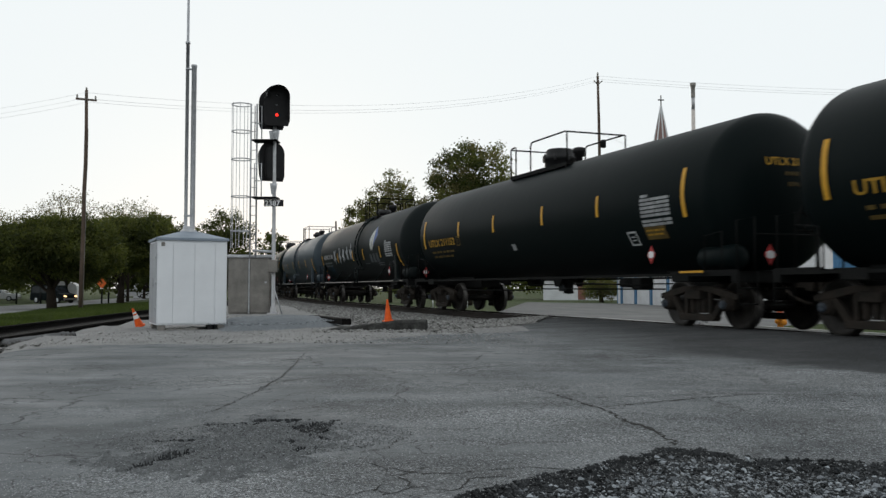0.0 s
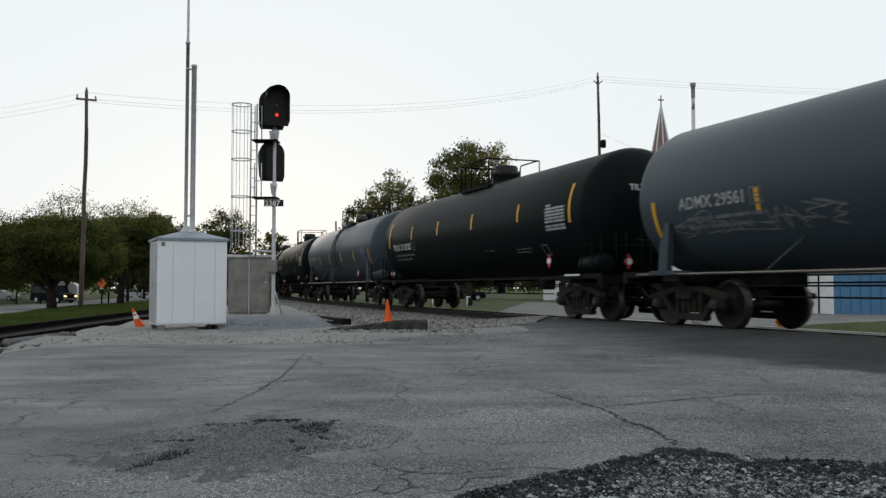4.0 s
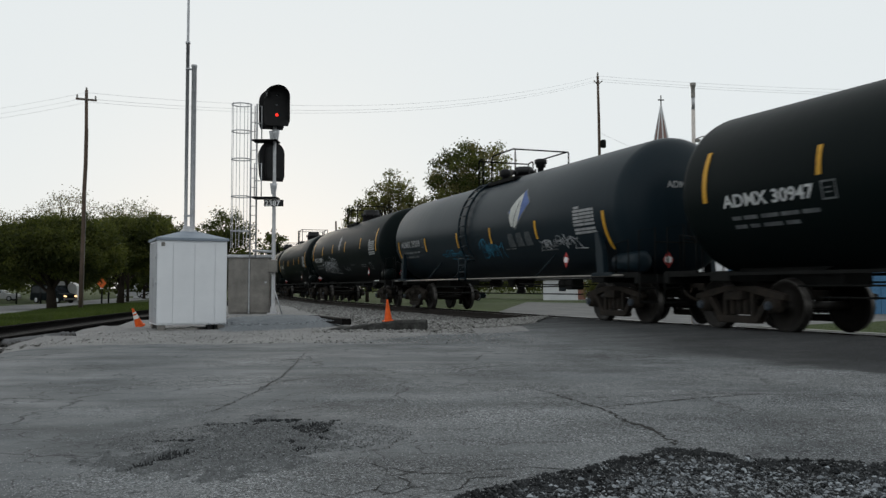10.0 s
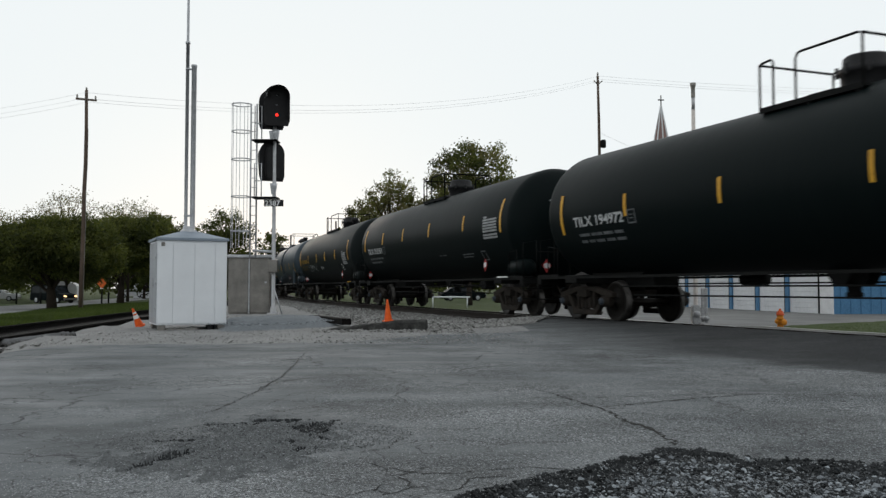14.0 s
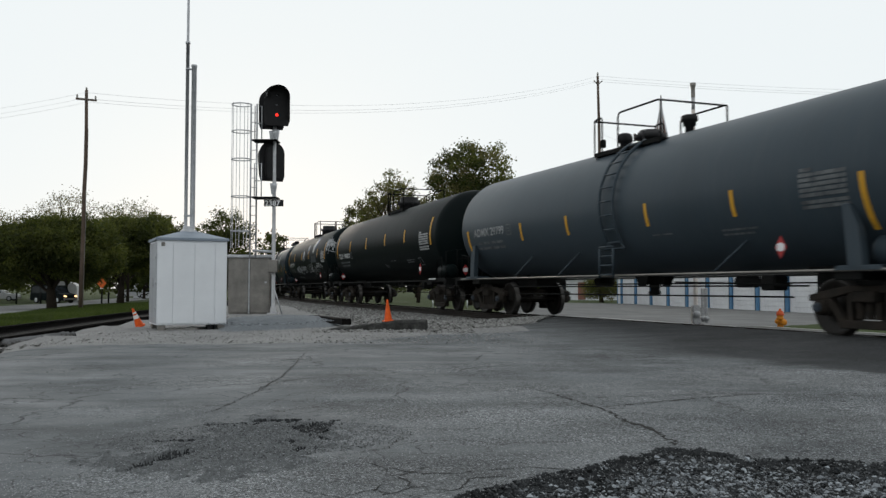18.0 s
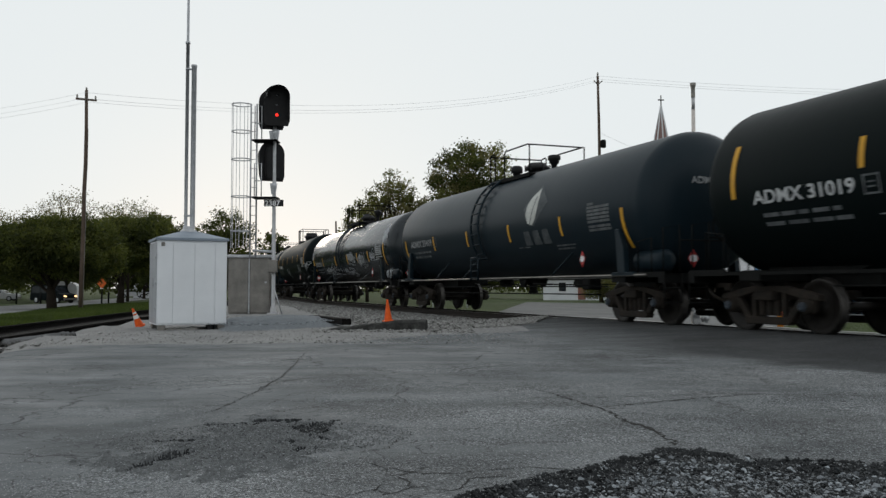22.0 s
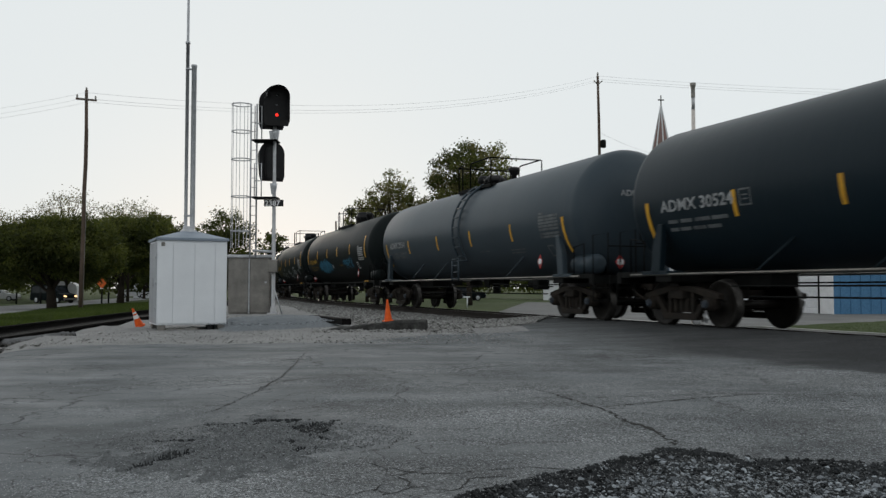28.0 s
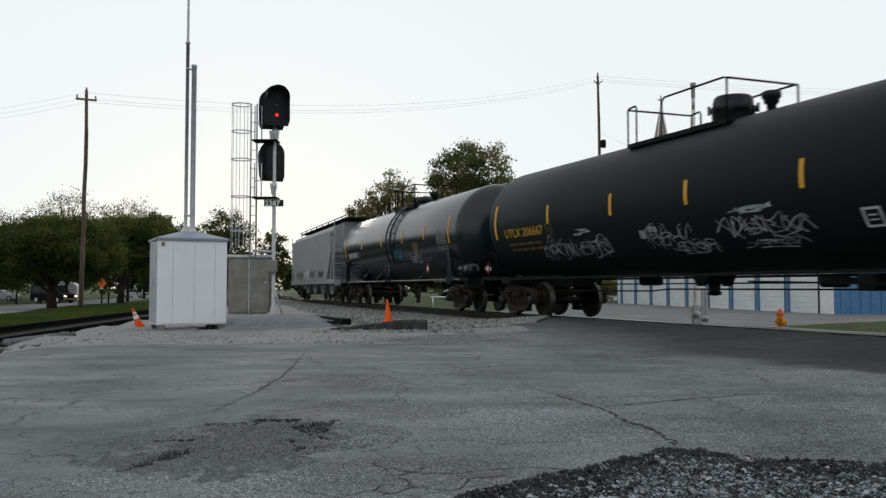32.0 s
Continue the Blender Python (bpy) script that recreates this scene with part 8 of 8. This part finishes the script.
tree(-25.1, 56.0, 5.9, 4.3, 1.65, 640, 150, 0.09, ("leaf_dark", "leaf_mid"), 1, "broad dark green tree on the lawn", 0.34)
tree(-35.5, 66.0, 6.4, 4.8, 1.6, 560, 120, 0.105, ("leaf_dark", "leaf_mid"), 2, "broad dark green tree beside the street", 0.30)
tree(-28.8, 78.0, 8.0, 4.6, 2.5, 600, 120, 0.115, ("leaf_mid", "leaf_dark"), 3, "dense olive-green tree behind the pole", 0.30)
tree(-34.5, 93.0, 9.2, 4.4, 2.9, 460, 110, 0.14, ("leaf_dark", "leaf_mid"), 31, "dense dark tree behind the street", 0.32)
tree(-47.0, 104.0, 9.8, 6.4, 2.3, 460, 110, 0.145, ("leaf_dark", "leaf_mid"), 4, "dense dark tree behind the street", 0.32)
tree(-56.0, 100.0, 9.2, 7.2, 2.2, 460, 110, 0.145, ("leaf_dark", "leaf_mid"), 5, "dense dark tree behind the street", 0.32)
tree(-34.5, 104.0, 10.6, 3.6, 2.2, 260, 80, 0.15, ("leaf_dark", "leaf_mid"), 6, "tall dark tree behind the street", 0.3, 0.2)
tree(-62.0, 118.0, 14.4, 6.8, 1.5, 330, 26, 0.13, ("leaf_dry",), 7, "thin half-bare tree behind the houses", 0.24, 0.15)
tree(-50.0, 116.0, 14.6, 6.5, 2.0, 300, 26, 0.13, ("leaf_dry",), 8, "thin half-bare tree behind the houses", 0.24, 0.15)
tree(-40.5, 112.0, 13.2, 5.0, 2.5, 260, 30, 0.13, ("leaf_dry", "leaf_mid"), 9, "thin half-bare tree behind the houses", 0.22, 0.15)
tree(-37.0, 130.0, 10.4, 3.4, 1.0, 110, 40, 0.22, ("leaf_mid", "leaf_dark"), 10, "small loose tree far off", 0.22, 0.4)
tree(-26.0, 104.0, 11.0, 3.4, 2.0, 180, 60, 0.13, ("leaf_dark", "leaf_mid"), 11, "loose dark tree beyond the signal", 0.25, 0.5)
tree(-21.6, 110.0, 8.8, 2.2, 1.0, 90, 36, 0.18, ("leaf_mid", "leaf_dark"), 12, "loose small tree beyond the signal", 0.2, 0.5)
for i, (x, y, h, r) in enumerate(((-72, 120, 9, 8), (-88, 118, 9, 8), (-62, 138, 9, 8), (-76, 142, 9, 8), (-48, 140, 8, 7), (-104, 122, 9, 9), (-40, 165, 9, 8), (-56, 175, 9, 9))):
    tree(x, y, h, r, 0.1, 150, 45, 0.30, ("leaf_dark",), 60 + i, "far dark tree closing the view", 0.3)
tree(2.2, 72.0, 14.0, 3.9, 3.0, 330, 84, 0.108, ("leaf_dark", "leaf_mid", "leaf_dry"), 13, "large loose olive-green tree behind the train", 0.27, 0.15)
tree(-5.2, 86.0, 12.9, 2.9, 3.5, 170, 46, 0.115, ("leaf_dry", "leaf_mid"), 14, "upright loose tree behind the train", 0.22, 0.3)
tree(-7.8, 90.0, 10.9, 2.5, 3.0, 170, 56, 0.12, ("leaf_mid", "leaf_dry"), 15, "loose tree behind the train", 0.2, 0.3)
tree(-2.4, 84.0, 11.2, 2.5, 3.0, 170, 56, 0.12, ("leaf_mid", "leaf_dry"), 16, "loose tree behind the train", 0.2, 0.3)
tree(-10.8, 105.0, 9.2, 2.8, 1.5, 120, 40, 0.2, ("leaf_dark", "leaf_mid"), 17, "low dark tree down the line", 0.2, 0.2)
tree(-13.6, 118.0, 7.6, 2.4, 1.0, 100, 40, 0.2, ("leaf_dark",), 18, "low dark tree down the line", 0.2, 0.2)
tree(-24.5, 150.0, 6.2, 4.0, 0.4, 130, 40, 0.25, ("leaf_dark",), 19, "low dark bushes far down the line", 0.2, 0.2)
tree(15.6, 85.0, 2.6, 2.1, 0.1, 120, 60, 0.08, ("leaf_dry", "leaf_mid"), 71, "low brownish bush at the lot's far end", 0.1, 0.1)
tree(14.0, 110.0, 8.0, 6.0, 0.6, 170, 40, 0.25, ("leaf_dark", "leaf_mid"), 20, "low dark trees beyond the far lot", 0.25, 0.1)
tree(4.0, 125.0, 7.0, 6.0, 0.5, 170, 40, 0.25, ("leaf_dark",), 25, "low dark trees beyond the far lot", 0.25, 0.1)
tree(-4.0, 130.0, 7.0, 6.0, 0.5, 170, 40, 0.25, ("leaf_dark",), 26, "low dark trees beyond the far lot", 0.25, 0.1)

def woods(name, spots, heights, leaves, size, mat, label, seed):
    """A far belt of woods: leaf clumps over many crowns, one mesh."""
    g3 = np.random.default_rng(seed)
    n = len(spots)
    c = np.column_stack([spots, np.asarray(heights) * 0.5 - 0.6])
    pos = np.repeat(c, leaves, 0)
    d = g3.normal(0, 1, pos.shape)
    d /= np.linalg.norm(d, axis=1)[:, None]
    hh = np.repeat(np.asarray(heights), leaves)[:, None]
    pos = pos + d * g3.random((len(pos), 1)) ** 0.4 * np.column_stack([hh[:, 0] * 0.55, hh[:, 0] * 0.55, hh[:, 0] * 0.5])
    u = g3.normal(0, 1, pos.shape)
    u /= np.linalg.norm(u, axis=1)[:, None]
    w = np.cross(u, g3.normal(0, 1, pos.shape))
    w /= np.linalg.norm(w, axis=1)[:, None]
    sz = size * g3.uniform(0.6, 1.3, (len(pos), 1))
    q = np.stack([pos - u * sz, pos + w * sz * 0.6, pos + u * sz, pos - w * sz * 0.6], 1).reshape(-1, 3)
    me = raw_mesh(name, q, np.arange(len(q)).reshape(-1, 4), M[mat])
    return tagged(new(name, me), label, "woods", kind="stuff")


g5 = np.random.default_rng(79)
ah = np.radians(np.linspace(-70, 60, 300)) + g5.normal(0, 0.004, 300)
dh = g5.uniform(170, 215, 300)
keep = np.abs(np.degrees(ah) + 11) > 1.6
woods("far_hedge", np.column_stack([np.sin(ah) * dh, np.cos(ah) * dh])[keep], g5.uniform(3.0, 5.5, 300)[keep], 90, 0.34, "leaf_dark", "dark hedges and bushes far beyond the street", 80)
g4 = np.random.default_rng(77)
ang = np.radians(np.concatenate([np.linspace(-75, 75, 110), np.linspace(76, 284, 60)])) + g4.normal(0, 0.006, 170)
dist = g4.uniform(230, 300, 170)
woods("far_woods", np.column_stack([np.sin(ang) * dist, np.cos(ang) * dist]), g4.uniform(7, 11, 170), 220, 0.75, "leaf_dark", "dark belt of far woods along the horizon", 78)


def blades(name, spots, tall, label, seed):
    """Grass: thin upright blades in one mesh."""
    g3 = np.random.default_rng(seed)
    n = len(spots)
    z = terrain(spots[:, 0], spots[:, 1]) - 0.07
    a, h = g3.uniform(0, math.tau, n), tall * g3.uniform(0.5, 1.2, n) + 0.07
    w = 0.16 * tall * g3.uniform(0.6, 1.4, n)
    dx, dy = np.cos(a) * w, np.sin(a) * w
    lean = g3.normal(0, 0.35, (n, 2)) * h[:, None]
    base = np.column_stack([spots, z])
    v = np.stack([base - np.column_stack([dx, dy, 0 * dx]), base + np.column_stack([dx, dy, 0 * dx]), base + np.column_stack([lean, h])], 1).reshape(-1, 3)
    return tagged(new(name, raw_mesh(name, v, np.arange(3 * n).reshape(-1, 3), M["blade"])), label, "grass", kind="stuff")


g6 = np.random.default_rng(51)
sv, su = g6.random(26000) ** 1.3, g6.random(26000)
near_x, near_y = np.interp(su, (0, 0.35, 0.7, 1), (12.4, 10.75, 9.9, 9.5)), np.interp(su, (0, 0.35, 0.7, 1), (12.0, 20.3, 24.5, 26.2))
far_x, far_y = np.interp(su, (0, 0.4, 0.75, 1), (30, 18.5, 12.3, 9.9)), np.interp(su, (0, 0.4, 0.75, 1), (33.5, 35.5, 30.8, 27.4))
blades("grass_blades", np.column_stack([near_x + (far_x - near_x) * sv, near_y + (far_y - near_y) * sv]), 0.085, "short green grass on the strip behind the kerb", 52)
ly = 15 + 75 * g6.random(60000) ** 1.7
lu = g6.random(60000)
side_x = np.interp(ly, [b for a, b in SIDING], [a for a, b in SIDING]) - 1.3
street_x = np.interp(ly, (20, 42, 55, 66, 82, 112), (-14.3, -20.3, -25.4, -28.2, -31.0, -40.3))
blades("lawn_blades", np.column_stack([side_x + (street_x - side_x) * lu, ly]), 0.10, "mown green grass between track and street", 53)

# ---- houses, shed and vehicles by the far street ----
def house(x, y, turn, w, d, eave, ridge, wall, label):
    z = ground_z(x, y)
    h = thing("house", pose(x, y, z, 0, 0, turn), label, "house", "far houses")
    part("wall", box(bmesh.new(), -w / 2, w / 2, -d / 2, d / 2, -0.2, eave), M[wall], h)
    bm = slab(bmesh.new(), [(-w / 2 - 0.4, eave), (w / 2 + 0.4, eave), (0, ridge)], -d / 2 - 0.3, d / 2 + 0.3)
    part("roof", bm, M["shingle"], h)
    for i in (-1, 1):
        win = part("window", soft_box(i * w / 4 - 0.5, i * w / 4 + 0.5, -d / 2 - 0.06, -d / 2 - 0.005, 0.9, 2.1, 0.02), M["white"], h)
        part("pane", soft_box(i * w / 4 - 0.42, i * w / 4 + 0.42, -d / 2 - 0.075, -d / 2 - 0.062, 0.98, 2.02, 0.005), M["car_glass"], win)
    part("door", soft_box(-0.45, 0.45, -d / 2 - 0.06, -d / 2 - 0.005, 0.0, 2.05, 0.02), M["brick"], h)
    return h


house(-50.8, 158.0, 12, 9, 8, 2.6, 4.6, "siding_white", "pale single-storey house with a grey roof")
house(16.8, 106.0, -8, 9, 7, 2.4, 4.2, "siding_white", "low pale house beyond the far lot")
house(-64.0, 112.0, 20, 9, 7, 2.7, 4.8, "siding_white", "pale single-storey house under the trees")
shed = thing("garden_shed", pose(-51.2, 118, ground_z(-51.2, 118), 0, 0, 12), "small white shed with a rounded roof", "shed")
bm = bmesh.new()
pts = [(-1.85, 0), (1.85, 0), (1.85, 1.7)] + [(1.85 * math.cos(a), 1.7 + 0.9 * math.sin(a)) for a in [math.pi * i / 10 for i in range(1, 10)]] + [(-1.85, 1.7)]
part("shell", slab(bm, pts, -1.5, 1.5), M["white"], shed)
part("door", soft_box(-0.7, 0.7, -1.55, -1.505, 0.05, 1.9, 0.02), M["siding_white"], shed)


def vehicle(x, y, turn, paint, label, van=True, lamp=False, category="car"):
    z = ground_z(x, y) + 0.03
    v = thing("parked_van" if van else "parked_car", pose(x, y, z, 0, 0, turn), label, category, "vehicles on the street")
    hgt = 1.85 if van else 1.42
    roof = [(-2.35, 0.95), (-2.25, hgt - 0.12), (-2.0, hgt), (0.55, hgt), (0.75, hgt - 0.06), (1.35, 1.08)] if van else [(-1.9, 0.92), (-1.25, hgt - 0.04), (-0.9, hgt), (0.35, hgt), (0.6, hgt - 0.05), (1.2, 0.95)]
    out = [(-2.4, 0.35), (-2.42, 0.8)] + roof + [(2.2, 0.92), (2.38, 0.75), (2.4, 0.4), (2.25, 0.28), (-2.3, 0.28)]
    bm = slab(bmesh.new(), out, -0.9, 0.9)
    bmesh.ops.bevel(bm, geom=[e2 for e2 in bm.edges if e2.calc_face_angle(0) > 0.5], offset=0.06, segments=2, affect="EDGES")
    part("body", bm, M[paint], v)
    for s in (-1, 1):
        lo, hi = 1.02, hgt - 0.14
        for a, b in (((-2.1, -0.95), (-0.85, 0.25)) if van else ((-1.2, -0.35), (-0.25, 0.5))):
            part("side_window", soft_box(a, b, s * 0.905 - 0.01, s * 0.905 + 0.01, lo, hi, 0.008), M["car_glass"], v)
        for x1 in (-1.45, 1.5):
            w = part("wheel", lathe(bmesh.new(), [(-0.11, 0), (-0.11, 0.26), (-0.09, 0.33), (0.09, 0.33), (0.11, 0.26), (0.11, 0)], "y", seg=24), M["tyre"], v)
            w.matrix_basis = pose(x1, s * 0.82, 0.33)
            part("rim", lathe(bmesh.new(), [(-0.125, 0), (-0.12, 0.18), (-0.111, 0.20)] if s < 0 else [(0.125, 0), (0.12, 0.18), (0.111, 0.20)], "y", seg=18), M["galv"], w)
        part("headlamp", soft_box(2.33, 2.42, s * 0.68 - 0.16, s * 0.68 + 0.16, 0.64, 0.80, 0.02), M["head_lamp"] if lamp else M["galv"], v, "glowing headlamp" if lamp else "")
    ws = [(1.31, 1.10), (0.80, hgt - 0.14)] if van else [(1.14, 0.98), (0.64, hgt - 0.08)]
    bm = bmesh.new()
    vv = [bm.verts.new(p) for p in ((ws[0][0] + 0.03, -0.75, ws[0][1]), (ws[0][0] + 0.03, 0.75, ws[0][1]), (ws[1][0] + 0.03, 0.68, ws[1][1]), (ws[1][0] + 0.03, -0.68, ws[1][1]))]
    bm.faces.new(vv)
    part("windscreen", bm, M["car_glass"], v)
    for x1 in (-2.43, 2.39):
        part("bumper", soft_box(x1 - 0.06, x1 + 0.06, -0.88, 0.88, 0.34, 0.54, 0.03), M["galv_case"], v)
    return v


vehicle(-40.4, 90.5, -24, "car_dark", "dark green van on the street with its headlamps on", True, True, "van")
vehicle(-57.0, 112, 8, "car_white", "white car parked by the houses", False)
vehicle(-61.5, 108, 5, "car_white", "white car parked by the houses", False)
vehicle(-68.0, 110, 0, "car_white", "white van parked by the houses", True, False, "van")
vehicle(-53.5, 150, 30, "car_white", "white car parked beside a house", False)
vehicle(2.0, 92.0, 12, "car_dark", "dark car parked beyond the far lot", False)
sign = thing("orange_sign", pose(-34.6, 88.5, ground_z(-34.6, 88.5), 0, 0, -15), "orange warning sign on a thin post", "sign")
part("post", bars([[(0, 0, -0.1), (0, 0, 2.3)]], 0.04, 6), M["frame"], sign)
part("panel", slab(bmesh.new(), [(0, 1.5), (0.55, 2.05), (0, 2.6), (-0.55, 2.05)], -0.06, -0.041), M["orange_sign"], sign)
for x in (-35.2, -34.5, -44.0, -41.5):
    z = ground_z(x, 90)
    ob = part("bollard", bars([[(x, 90, z - 0.1), (x, 90, z + 1.15)]], 0.09, 8), M["frame"])
    tagged(ob, "dark short post by the street", "post", "posts by the street")
ob = part("yard_barrier", bars([[(0, 0, 0.0), (0, 0, 0.75)], [(2.4, 0, 0.0), (2.4, 0, 0.75)], [(-0.2, 0, 0.75), (2.6, 0, 0.75)]], 0.05, 8), M["siding_white"])
ob.matrix_basis = pose(-0.7, 60, ground_z(-0.7, 60), 0, 0, 8)
tagged(ob, "white pipe barrier in the grass", "barrier")


WHEEL_R = 0.457


def motions():
    for car, centre, half in CARS:
        walk(car, rows_of(centre, half))
    # the wheels roll while they are near: a row for each thirtieth of a second
    for wheels, x in WHEELSETS:
        truck = wheels.parent
        centre = next(c for car, c, half in CARS if car == truck.parent) - truck.location.x
        near = [i for i in range(32 * FPS + 1) if -18 < centre - run(i / FPS) < 62]
        if len(near) < 2:
            continue
        steps = ([0] if near[0] > 0 else []) + near + ([32 * FPS] if near[-1] < 32 * FPS else [])
        first, final = run(near[0] / FPS), run(near[-1] / FPS)
        rows = [(i / FPS, math.degrees((min(max(run(i / FPS), first), final) - first) / WHEEL_R)) for i in steps]
        walk(wheels, [(t, pose(x, 0, WHEEL_R, 0, a % 360, 0)) for t, a in rows])


motions()
